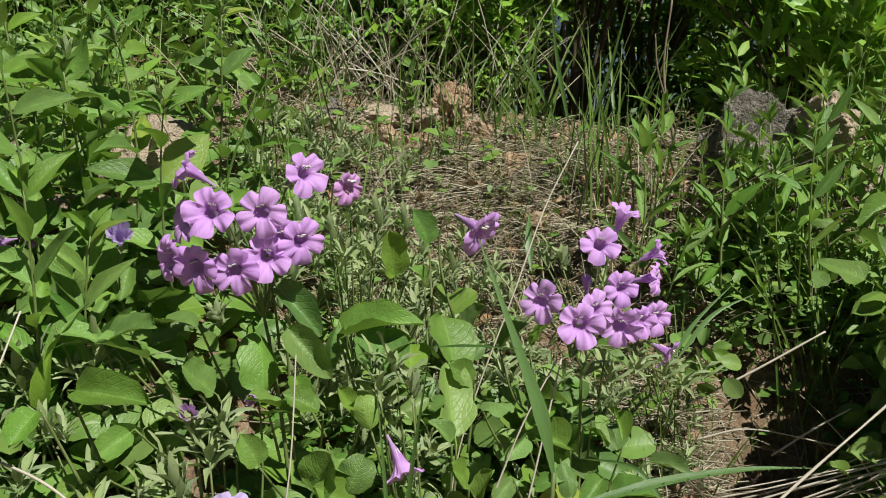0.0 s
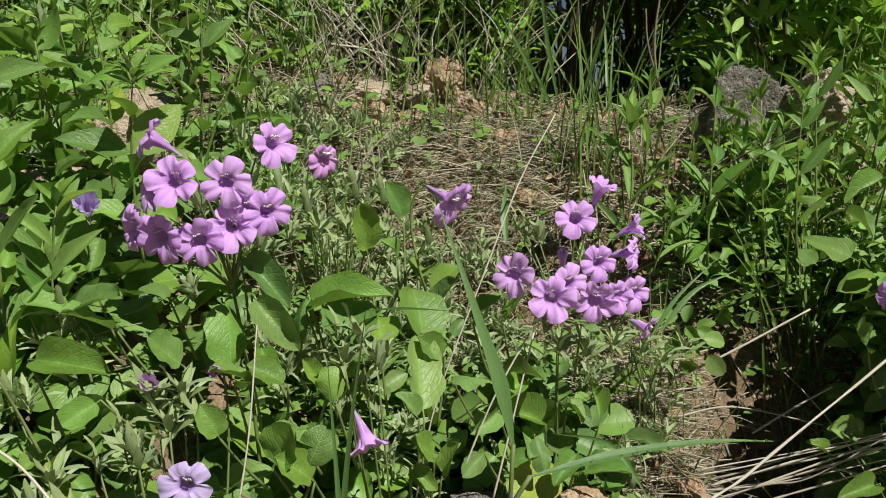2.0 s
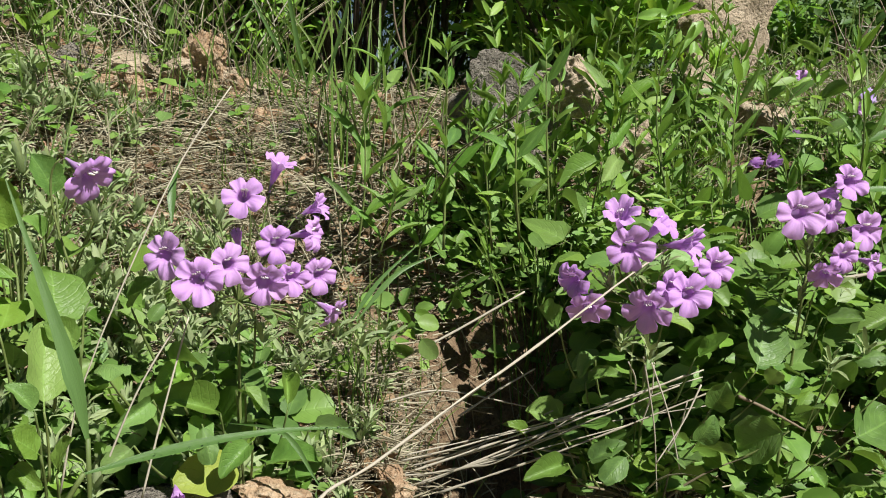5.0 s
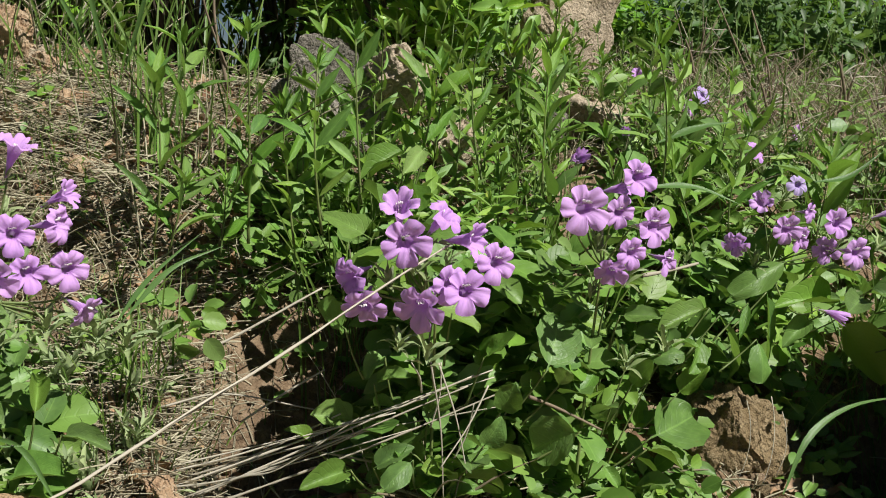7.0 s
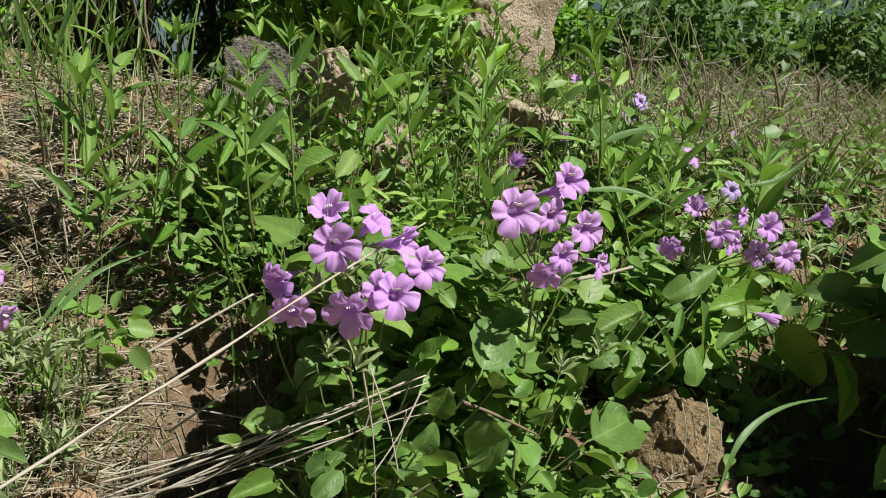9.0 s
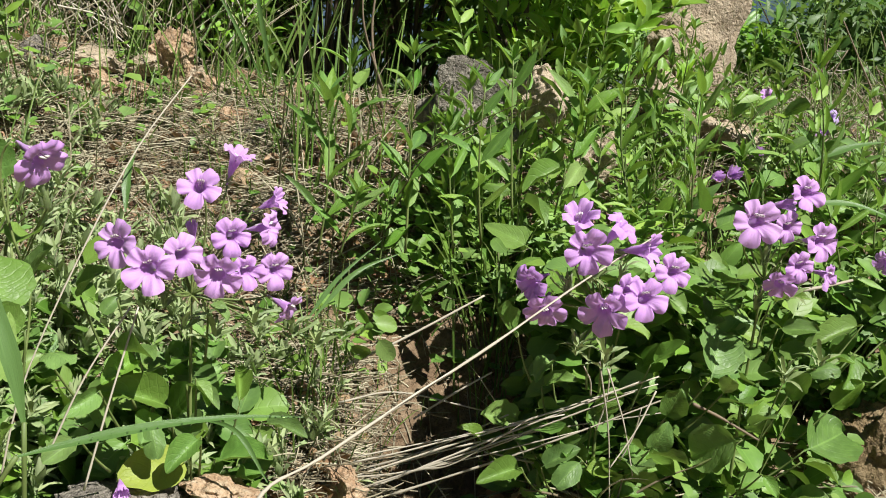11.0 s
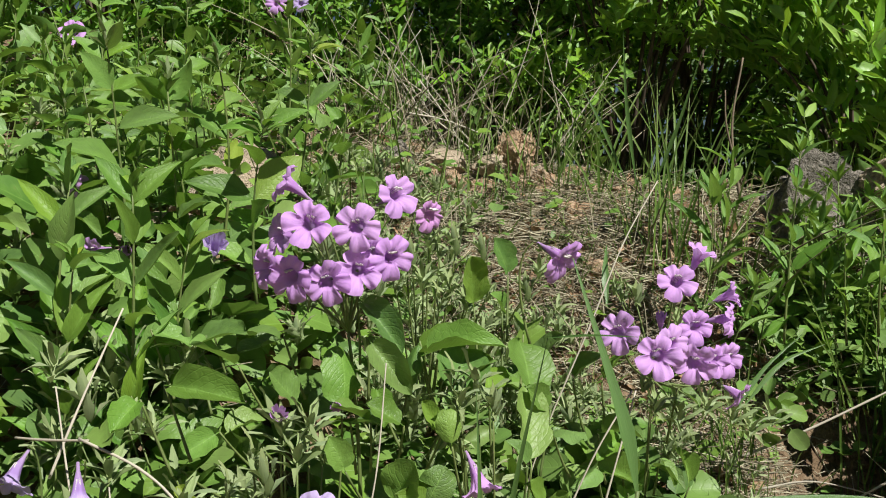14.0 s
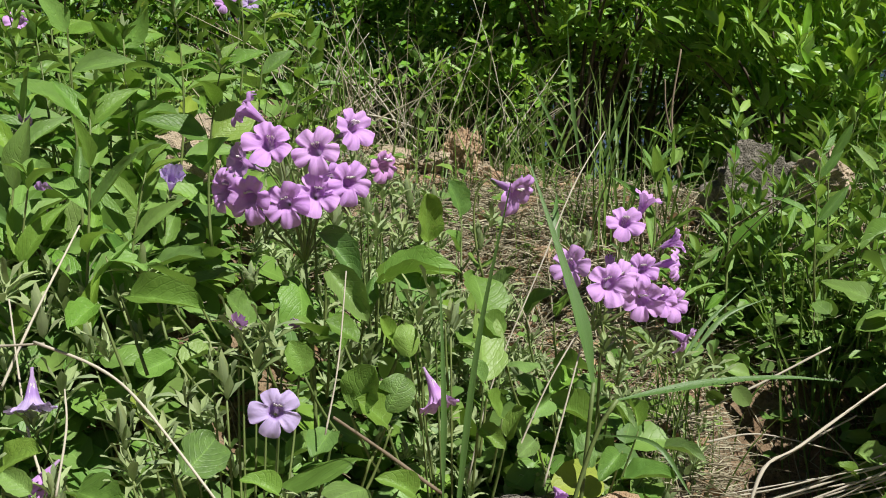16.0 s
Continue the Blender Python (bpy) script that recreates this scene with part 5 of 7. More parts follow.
# ---- dead shrubs ----
def dead_shrub(x, y, height, wide, stems, seed, label):
    """Bare brown stems from one foot, each forking into thin crooked twigs."""
    rng = random.Random(seed)
    ob = thing("dead_shrub", on_ground(x, y, -0.01), label, "shrub", "dead shrubs")
    for s in range(stems):
        a = s * 2.4 + rng.uniform(-0.5, 0.5)
        top = Vector((math.cos(a) * wide * rng.random(), math.sin(a) * wide * 0.6 * rng.random(), height * rng.uniform(0.5, 1.1)))
        line = arc((0.01 * math.cos(a), 0.01 * math.sin(a), 0), Vector((top.x * rng.uniform(-0.2, 0.7), top.y * 0.3, top.z * 0.55)), top, 8)
        branch = part("branch", tube_mesh("branch", line, [0.0045 * (1 - 0.75 * i / 7) for i in range(8)], BARK, sides=5, knots=0.35), ob)
        for k in range(4):
            p = line[rng.randrange(2, 7)]
            d = Vector((rng.gauss(0, 1), rng.gauss(0, 0.7), rng.uniform(-0.1, 0.9))).normalized() * height * rng.uniform(0.25, 0.6)
            part("twig", tube_mesh("twig", arc(p, p + d * 0.5 + Vector((0, 0, rng.uniform(-0.02, 0.02))), p + d, 6), [0.0018 * (1 - 0.7 * i / 5) for i in range(6)], STALK if k % 2 else BARK, sides=4, knots=0.3), branch)


for i, (x, y, h, w, n) in enumerate(((1.81, 2.3, 0.20, 0.06, 4), (1.96, 2.2, 0.22, 0.07, 4), (2.24, 2.4, 0.17, 0.08, 4), (1.55, 2.35, 0.18, 0.10, 6), (1.73, 2.6, 0.26, 0.12, 6), (2.05, 2.65, 0.20, 0.14, 6), (1.38, 2.15, 0.15, 0.08, 5), (2.45, 2.75, 0.22, 0.14, 6), (1.62, 2.05, 0.16, 0.12, 6), (1.88, 2.45, 0.20, 0.14, 7), (2.10, 2.2, 0.18, 0.14, 7), (1.70, 2.20, 0.18, 0.12, 6), (2.30, 2.25, 0.16, 0.14, 7), (1.48, 2.10, 0.14, 0.10, 6), (2.0, 2.05, 0.12, 0.12, 6))):
    dead_shrub(x, y, h, w, n, 500 + i, "bare brown shrub of crooked dead twigs on the bank")


# ---- the flowering plants ----

plant_a = thing("wild_petunia", (-0.150, 0.860, 0.600), "wild petunia with a dense head of lavender flowers over broad leaves", "flower plant", "wild petunia plants")
shoot(plant_a, (-0.170, 0.840, 0.835))
flower(plant_a, "open", -0.196, 0.767, 0.943, -10, 12, 0.86, root=(-0.170, 0.840, 0.835))
flower(plant_a, "open", -0.155, 0.781, 0.941, 8, 14, 0.83, root=(-0.170, 0.840, 0.835))
flower(plant_a, "funnel", -0.236, 0.785, 0.901, -28, 2, 0.84, root=(-0.170, 0.840, 0.835))
flower(plant_a, "open", -0.212, 0.775, 0.894, -15, -10, 0.84, root=(-0.170, 0.840, 0.835))
flower(plant_a, "open", -0.180, 0.778, 0.890, -6, -12, 0.82, root=(-0.170, 0.840, 0.835))
flower(plant_a, "open", -0.154, 0.790, 0.901, 4, -5, 0.82, root=(-0.170, 0.840, 0.835))
flower(plant_a, "open", -0.125, 0.800, 0.913, 38, -4, 0.82, root=(-0.170, 0.840, 0.835))
flower(plant_a, "open", -0.234, 0.820, 0.929, -50, 0, 0.77, root=(-0.170, 0.840, 0.835))
flower(plant_a, "funnel", -0.224, 0.800, 0.977, -75, 28, 0.77, root=(-0.170, 0.840, 0.835))
flower(plant_a, "open", -0.130, 0.850, 0.971, 42, 14, 0.84, root=(-0.170, 0.840, 0.835))
flower(plant_a, "open", -0.145, 0.815, 0.916, 15, -5, 0.73, root=(-0.170, 0.840, 0.835))
bunch(plant_a, 0, -0.192, 0.820, 0.908, (0, -0.2, 1), 0.9, root=(-0.170, 0.840, 0.835))
bunch(plant_a, 1, -0.172, 0.830, 0.920, (0, -0.2, 1), 0.9, root=(-0.170, 0.840, 0.835))
bunch(plant_a, 2, -0.210, 0.840, 0.858, (0, -0.2, 1), 0.9, root=(-0.170, 0.840, 0.835))
bunch(plant_a, 0, -0.145, 0.850, 0.872, (0, -0.2, 1), 0.9, root=(-0.170, 0.840, 0.835))
leaf(plant_a, OVATE, 2, -0.266, 0.800, 0.802, -0.302, 0.770, 0.834, 1.05)
leaf(plant_a, OVATE, 0, -0.314, 0.820, 0.817, -0.355, 0.800, 0.827, 0.8)
leaf(plant_a, OVATE, 4, -0.284, 0.840, 0.751, -0.341, 0.780, 0.765, 0.85)
leaf(plant_a, OVATE, 1, -0.348, 0.820, 0.750, -0.381, 0.780, 0.726, 0.8)
leaf(plant_a, OVATE, 5, -0.277, 0.780, 0.744, -0.300, 0.740, 0.728, 0.8)
leaf(plant_a, OVATE, 3, -0.147, 0.820, 0.833, -0.101, 0.790, 0.792, 0.75)
leaf(plant_a, OVATE, 5, -0.206, 0.800, 0.770, -0.234, 0.780, 0.799, 1.1)
leaf(plant_a, OVATE, 2, -0.102, 0.760, 0.766, -0.133, 0.750, 0.791, 0.8)
leaf(plant_a, OVATE, 0, -0.152, 0.770, 0.762, -0.122, 0.750, 0.776, 1.1)
leaf(plant_a, OVATE, 10, -0.181, 0.840, 0.826, -0.150, 0.800, 0.786, 0.9)
leaf(plant_a, OVATE, 11, -0.239, 0.860, 0.822, -0.273, 0.830, 0.805, 0.8)
leaf(plant_a, OVATE, 12, -0.298, 0.740, 0.719, -0.321, 0.710, 0.708, 0.7)
leaf(plant_a, OVATE, 3, -0.162, 0.840, 0.868, -0.109, 0.810, 0.834, 0.7)
leaf(plant_a, OVATE, 1, -0.107, 0.860, 0.809, -0.033, 0.830, 0.854, 0.6)
leaf(plant_a, OVATE, 2, -0.065, 0.820, 0.775, -0.031, 0.800, 0.826, 0.9)
leaf(plant_a, OVATE, 0, -0.132, 0.760, 0.767, -0.161, 0.740, 0.793, 0.8)
leaf(plant_a, OVATE, 5, -0.068, 0.760, 0.762, -0.088, 0.750, 0.791, 0.7)

plant_b = thing("wild_petunia", (-0.170, 0.680, 0.480), "wild petunia with one pale lilac flower among downy buds", "flower plant", "wild petunia plants")
flower(plant_b, "pale", -0.154, 0.640, 0.726, 6, 6, 0.75)
flower(plant_b, "wilted", -0.200, 0.700, 0.784, 10, 30, 0.51)
flower(plant_b, "wilted", -0.160, 0.750, 0.782, 0, 10, 0.41)
bunch(plant_b, 3, -0.196, 0.700, 0.769, (-0.1, -0.25, 1), 1.15)
bunch(plant_b, 1, -0.179, 0.680, 0.753, (0.0, -0.25, 1), 1.1)
bunch(plant_b, 0, -0.198, 0.660, 0.737, (-0.1, -0.25, 1), 1.0)
bunch(plant_b, 1, -0.174, 0.700, 0.774, (0.0, -0.25, 1), 1.0)
bunch(plant_b, 2, -0.213, 0.670, 0.753, (0.1, -0.25, 1), 0.9)
bunch(plant_b, 3, -0.160, 0.690, 0.758, (-0.1, -0.25, 1), 0.9)
bunch(plant_b, 1, -0.265, 0.660, 0.716, (0.0, -0.25, 1), 1.0)
bunch(plant_b, 3, -0.236, 0.630, 0.702, (-0.1, -0.25, 1), 1.0)
bunch(plant_b, 0, -0.270, 0.640, 0.698, (-0.1, -0.25, 1), 1.0)
bunch(plant_b, 1, -0.255, 0.620, 0.673, (0.0, -0.25, 1), 1.0)
bunch(plant_b, 3, -0.425, 0.780, 0.753, (-0.1, -0.25, 1), 1.1)
bunch(plant_b, 1, -0.387, 0.800, 0.774, (0.0, -0.25, 1), 1.0)
bunch(plant_b, 3, -0.350, 0.660, 0.698, (-0.1, -0.25, 1), 1.0)
bunch(plant_b, 0, -0.348, 0.760, 0.749, (-0.1, -0.25, 1), 0.9)
bunch(plant_b, 2, -0.229, 0.660, 0.731, (0.1, -0.25, 1), 0.8)
leaf(plant_b, OVATE, 4, -0.079, 0.630, 0.695, -0.164, 0.675, 0.693, 0.85, face=(0.25, -0.65, 0.7))
leaf(plant_b, OVATE, 2, -0.221, 0.620, 0.676, -0.200, 0.665, 0.699, 1.0, face=(0.25, -0.65, 0.7))
leaf(plant_b, OVATE, 20, -0.279, 0.680, 0.730, -0.255, 0.660, 0.703, 0.5)
leaf(plant_b, OVATE, 21, -0.139, 0.600, 0.672, -0.162, 0.590, 0.694, 0.9)
leaf(plant_b, OVATE, 0, -0.069, 0.700, 0.704, -0.092, 0.680, 0.735, 1.0)
leaf(plant_b, OVATE, 23, -0.067, 0.720, 0.729, -0.083, 0.700, 0.736, 1.4)
leaf(plant_b, OVATE, 24, -0.320, 0.600, 0.663, -0.346, 0.600, 0.682, 0.8)
leaf(plant_b, OVATE, 25, -0.300, 0.620, 0.662, -0.251, 0.580, 0.672, 0.8)
leaf(plant_b, OVATE, 26, -0.114, 0.680, 0.706, -0.126, 0.640, 0.696, 0.8)
leaf(plant_b, OVATE, 27, -0.041, 0.620, 0.671, -0.062, 0.600, 0.695, 0.9)
leaf(plant_b, OVATE, 28, -0.075, 0.620, 0.674, -0.092, 0.580, 0.692, 0.9)
leaf(plant_b, OVATE, 0, -0.299, 0.700, 0.804, -0.225, 0.670, 0.809, 0.6)
leaf(plant_b, OVATE, 30, -0.303, 0.660, 0.801, -0.309, 0.620, 0.790, 0.8)
leaf(plant_b, OVATE, 2, -0.311, 0.800, 0.823, -0.258, 0.780, 0.843, 0.9)
leaf(plant_b, OVATE, 32, -0.353, 0.800, 0.833, -0.310, 0.790, 0.825, 0.8)

plant_h = thing("wild_petunia", (-0.420, 0.720, 0.550), "wild petunia with hanging spent lilac flowers among dry stalks", "flower plant", "wild petunia plants")
flower(plant_h, "pale_funnel", -0.346, 0.646, 0.725, 10, -62, 0.72)
flower(plant_h, "pale_funnel", -0.432, 0.700, 0.715, -20, -60, 0.78)
flower(plant_h, "wilted", -0.328, 0.630, 0.667, 0, -30, 0.64)
bunch(plant_h, 3, -0.466, 0.850, 0.789, (0, -0.2, 1), 1.1)
bunch(plant_h, 1, -0.437, 0.860, 0.813, (0, -0.2, 1), 1.1)
bunch(plant_h, 0, -0.397, 0.860, 0.803, (0, -0.2, 1), 1.1)
bunch(plant_h, 3, -0.419, 0.750, 0.731, (0, -0.2, 1), 1.1)
bunch(plant_h, 1, -0.354, 0.720, 0.715, (0, -0.2, 1), 1.1)
leaf(plant_h, OVATE, 33, -0.412, 0.820, 0.771, -0.435, 0.780, 0.753, 0.8)
leaf(plant_h, OVATE, 34, -0.479, 0.920, 0.845, -0.452, 0.900, 0.876, 0.9)
leaf(plant_h, OVATE, 35, -0.502, 0.940, 0.875, -0.472, 0.920, 0.846, 0.8)
leaf(plant_h, OVATE, 36, -0.366, 0.640, 0.671, -0.331, 0.620, 0.695, 0.9)

plant_d = thing("wild_petunia", (0.000, 0.800, 0.520), "wild petunia with one drooping purple flower and spent brown buds", "flower plant", "wild petunia plants")
flower(plant_d, "funnel", -0.033, 0.742, 0.728, 42, -64, 0.76)
flower(plant_d, "open", 0.036, 0.869, 0.915, 62, -28, 0.92, root=(0.010, 0.900, 0.820))
bunch(plant_d, 1, -0.053, 0.760, 0.788, (0, -0.2, 1), 1.0)
bunch(plant_d, 3, -0.039, 0.770, 0.800, (0, -0.2, 1), 1.1)
bunch(plant_d, 0, -0.023, 0.750, 0.786, (0, -0.2, 1), 0.9)
bunch(plant_d, 2, -0.061, 0.790, 0.800, (0, -0.2, 1), 0.9)
leaf(plant_d, OVATE, 2, 0.011, 0.830, 0.783, 0.006, 0.875, 0.834, 1.05, face=(0.25, -0.65, 0.7))
leaf(plant_d, OVATE, 5, 0.014, 0.790, 0.727, -0.001, 0.835, 0.787, 0.8, face=(0.25, -0.65, 0.7))
leaf(plant_d, OVATE, 0, -0.060, 0.780, 0.788, -0.050, 0.825, 0.837, 1.1, face=(0.25, -0.65, 0.7))
leaf(plant_d, OVATE, 3, -0.095, 0.820, 0.818, -0.027, 0.800, 0.859, 0.6)
leaf(plant_d, OVATE, 2, -0.029, 0.820, 0.786, -0.030, 0.865, 0.808, 1.0, face=(0.25, -0.65, 0.7))
leaf(plant_d, OVATE, 42, 0.018, 0.900, 0.797, 0.034, 0.880, 0.841, 0.9)
leaf(plant_d, OVATE, 43, -0.021, 0.920, 0.850, -0.023, 0.900, 0.875, 1.0)
leaf(plant_d, OVATE, 2, 0.031, 0.760, 0.685, 0.044, 0.750, 0.719, 0.9)
leaf(plant_d, OVATE, 45, 0.005, 0.740, 0.701, 0.027, 0.720, 0.693, 1.0)
leaf(plant_d, OVATE, 46, -0.057, 0.740, 0.756, -0.064, 0.730, 0.787, 0.9)
leaf(plant_d, OVATE, 47, -0.051, 0.920, 0.855, -0.060, 0.900, 0.910, 0.8)
leaf(plant_d, OVATE, 48, -0.017, 0.950, 0.886, -0.027, 0.930, 0.930, 0.9)
leaf(plant_d, OVATE, 49, 0.002, 0.900, 0.832, 0.007, 0.945, 0.853, 1.0, face=(0.25, -0.65, 0.7))
leaf(plant_d, OVATE, 50, 0.031, 0.840, 0.770, 0.010, 0.820, 0.797, 0.9)
leaf(plant_d, OVATE, 5, -0.092, 0.720, 0.751, -0.098, 0.700, 0.730, 1.1)
leaf(plant_d, OVATE, 52, -0.075, 0.700, 0.715, -0.060, 0.690, 0.748, 1.1)
leaf(plant_d, OVATE, 53, -0.103, 0.700, 0.715, -0.082, 0.690, 0.757, 1.2)
leaf(plant_d, OVATE, 54, -0.139, 0.680, 0.747, -0.149, 0.670, 0.778, 1.0)
leaf(plant_d, OVATE, 55, 0.010, 0.780, 0.730, -0.002, 0.770, 0.759, 0.9)
leaf(plant_d, OVATE, 56, 0.026, 0.740, 0.709, 0.012, 0.720, 0.737, 1.0)
leaf(plant_d, OVATE, 57, -0.135, 0.800, 0.791, -0.119, 0.770, 0.769, 0.9)
leaf(plant_d, OVATE, 58, -0.100, 0.850, 0.828, -0.112, 0.820, 0.797, 0.6)

plant_c = thing("wild_petunia", (0.150, 1.000, 0.500), "wild petunia with a loose head of lavender flowers on hairy stems", "flower plant", "wild petunia plants")
shoot(plant_c, (0.150, 0.985, 0.775))
flower(plant_c, "open", 0.097, 0.883, 0.843, -14, 14, 0.83, root=(0.150, 0.985, 0.775))
flower(plant_c, "open", 0.131, 0.849, 0.827, -2, 6, 0.85, root=(0.150, 0.985, 0.775))
flower(plant_c, "open", 0.152, 0.895, 0.832, 28, 10, 0.76, root=(0.150, 0.985, 0.775))
flower(plant_c, "open", 0.182, 0.927, 0.809, -14, -16, 0.86, root=(0.150, 0.985, 0.775))
flower(plant_c, "open", 0.190, 0.973, 0.840, 12, 4, 0.73, root=(0.150, 0.985, 0.775))
flower(plant_c, "open", 0.161, 0.941, 0.891, -6, 22, 0.80, root=(0.150, 0.985, 0.775))
flower(plant_c, "funnel", 0.191, 0.985, 0.915, 50, 62, 0.72, root=(0.150, 0.985, 0.775))
flower(plant_c, "funnel", 0.225, 0.985, 0.848, 70, -4, 0.76, root=(0.150, 0.985, 0.775))
flower(plant_c, "funnel", 0.229, 1.000, 0.873, 85, 22, 0.63, root=(0.150, 0.985, 0.775))
flower(plant_c, "open", 0.233, 1.000, 0.802, 36, 2, 0.75, root=(0.150, 0.985, 0.775))
flower(plant_c, "open", 0.248, 1.000, 0.761, 62, -28, 0.72, root=(0.150, 0.985, 0.775))
flower(plant_c, "open", 0.206, 0.950, 0.809, 40, -5, 0.68, root=(0.150, 0.985, 0.775))
flower(plant_c, "wilted", 0.152, 0.970, 0.843, 0, 70, 0.46, root=(0.150, 0.985, 0.775))
bunch(plant_c, 0, 0.128, 1.000, 0.860, (0, -0.2, 1), 0.9, root=(0.150, 0.985, 0.775))
bunch(plant_c, 2, 0.115, 1.020, 0.863, (0, -0.2, 1), 0.9, root=(0.150, 0.985, 0.775))
bunch(plant_c, 1, 0.176, 1.000, 0.836, (0, -0.2, 1), 0.9, root=(0.150, 0.985, 0.775))
bunch(plant_c, 1, 0.148, 0.950, 0.750, (0, -0.2, 1), 0.9, root=(0.150, 0.985, 0.775))
bunch(plant_c, 3, 0.177, 0.960, 0.741, (0, -0.2, 1), 1.0, root=(0.150, 0.985, 0.775))
bunch(plant_c, 1, 0.213, 1.000, 0.742, (0, -0.2, 1), 1.0, root=(0.150, 0.985, 0.775))
bunch(plant_c, 2, 0.132, 0.930, 0.779, (0, -0.2, 1), 0.9, root=(0.150, 0.985, 0.775))
bunch(plant_c, 3, 0.253, 1.040, 0.725, (0, -0.2, 1), 1.1, root=(0.150, 0.985, 0.775))
bunch(plant_c, 1, 0.280, 1.060, 0.706, (0, -0.2, 1), 1.1, root=(0.150, 0.985, 0.775))
bunch(plant_c, 3, 0.309, 1.080, 0.714, (0, -0.2, 1), 1.0, root=(0.150, 0.985, 0.775))
bunch(plant_c, 2, 0.104, 1.000, 0.872, (0, -0.2, 1), 0.8, root=(0.150, 0.985, 0.775))
leaf(plant_c, OVATE, 1, 0.087, 0.930, 0.725, 0.132, 0.900, 0.750, 0.75)
leaf(plant_c, OVATE, 3, 0.135, 0.950, 0.666, 0.090, 0.900, 0.712, 0.7)
leaf(plant_c, OVATE, 61, 0.149, 0.970, 0.684, 0.187, 0.940, 0.682, 0.6)
leaf(plant_c, OVATE, 0, 0.177, 0.990, 0.596, 0.230, 0.950, 0.623, 0.8)
leaf(plant_c, OVATE, 1, 0.225, 1.000, 0.633, 0.271, 0.970, 0.642, 0.65)
leaf(plant_c, OVATE, 2, 0.156, 0.950, 0.626, 0.151, 0.995, 0.650, 0.85, face=(0.25, -0.65, 0.7))
leaf(plant_c, OVATE, 3, 0.200, 1.000, 0.651, 0.201, 1.045, 0.699, 0.5, face=(0.25, -0.65, 0.7))
leaf(plant_c, OVATE, 66, 0.159, 0.960, 0.694, 0.177, 0.940, 0.673, 0.8)
leaf(plant_c, OVATE, 67, 0.111, 0.920, 0.725, 0.088, 0.880, 0.721, 0.8)
leaf(plant_c, OVATE, 68, 0.119, 0.940, 0.668, 0.117, 0.900, 0.650, 0.9)
leaf(plant_c, OVATE, 69, 0.083, 0.880, 0.705, 0.068, 0.840, 0.698, 0.8)
leaf(plant_c, OVATE, 70, 0.036, 0.880, 0.739, 0.063, 0.850, 0.758, 0.9)
leaf(plant_c, OVATE, 71, 0.069, 0.860, 0.668, 0.048, 0.830, 0.653, 0.8)
leaf(plant_c, OVATE, 72, 0.171, 0.950, 0.775, 0.194, 0.930, 0.766, 0.8)
leaf(plant_c, OVATE, 73, 0.057, 0.920, 0.783, 0.072, 0.900, 0.821, 0.9)
leaf(plant_c, OVATE, 74, 0.088, 0.930, 0.781, 0.107, 0.920, 0.817, 0.7)
leaf(plant_c, [leaf_mesh("leaf", ovate, 0.60, YELLOW, curl=0.2, seed=91)], 0, 0.155, 0.960, 0.609, 0.103, 0.900, 0.612, 1.0, face=(0, -0.85, 0.5))
flower(plant_c, "wilted", 0.099, 0.900, 0.602, 20, -20, 0.55)
leaf(plant_c, OVATE, 1, 0.169, 0.930, 0.643, 0.143, 0.890, 0.630, 0.8)
leaf(plant_c, OVATE, 4, 0.121, 0.920, 0.666, 0.135, 0.890, 0.641, 0.7)

plant_p = thing("wild_petunia", (-0.120, 1.100, 0.720), "downy wild petunia with one rounded pink-violet flower", "flower plant", "wild petunia plants")
flower(plant_p, "pink", -0.112, 1.017, 0.947, 34, -14, 0.86)
bunch(plant_p, 0, -0.127, 1.000, 0.892, (-0.15, -0.15, 1), 0.9)
bunch(plant_p, 1, -0.112, 0.980, 0.870, (0.15, -0.15, 1), 1.0)
bunch(plant_p, 2, -0.099, 1.030, 0.902, (0.0, -0.15, 1), 1.0)
bunch(plant_p, 0, -0.081, 1.050, 0.906, (-0.15, -0.15, 1), 1.0)
bunch(plant_p, 1, -0.112, 1.030, 0.915, (0.15, -0.15, 1), 0.9)
bunch(plant_p, 3, -0.083, 1.000, 0.867, (-0.15, -0.15, 1), 1.0)
bunch(plant_p, 0, -0.048, 1.040, 0.900, (-0.15, -0.15, 1), 0.9)
bunch(plant_p, 2, -0.140, 0.960, 0.866, (0.0, -0.15, 1), 0.9)
bunch(plant_p, 1, -0.062, 0.980, 0.851, (0.15, -0.15, 1), 1.0)
bunch(plant_p, 3, -0.039, 1.000, 0.860, (-0.15, -0.15, 1), 0.9)
bunch(plant_p, 2, -0.090, 0.950, 0.849, (0.0, -0.15, 1), 0.9)
bunch(plant_p, 0, 0.006, 1.000, 0.860, (-0.15, -0.15, 1), 0.9)
bunch(plant_p, 1, 0.018, 1.000, 0.886, (0.15, -0.15, 1), 0.8)

plant_e = thing("wild_petunia", (0.620, 1.060, 0.500), "wild petunia with a ring of lavender flowers over broad leaves", "flower plant", "wild petunia plants")
shoot(plant_e, (0.600, 1.000, 0.765))
flower(plant_e, "open", 0.551, 0.935, 0.845, -8, 6, 0.94, root=(0.600, 1.000, 0.765))
flower(plant_e, "funnel", 0.550, 0.965, 0.872, -8, 52, 0.83, root=(0.600, 1.000, 0.765))
flower(plant_e, "funnel", 0.596, 0.970, 0.864, 45, 40, 0.83, root=(0.600, 1.000, 0.765))
flower(plant_e, "funnel", 0.617, 0.950, 0.845, 52, -2, 0.85, root=(0.600, 1.000, 0.765))
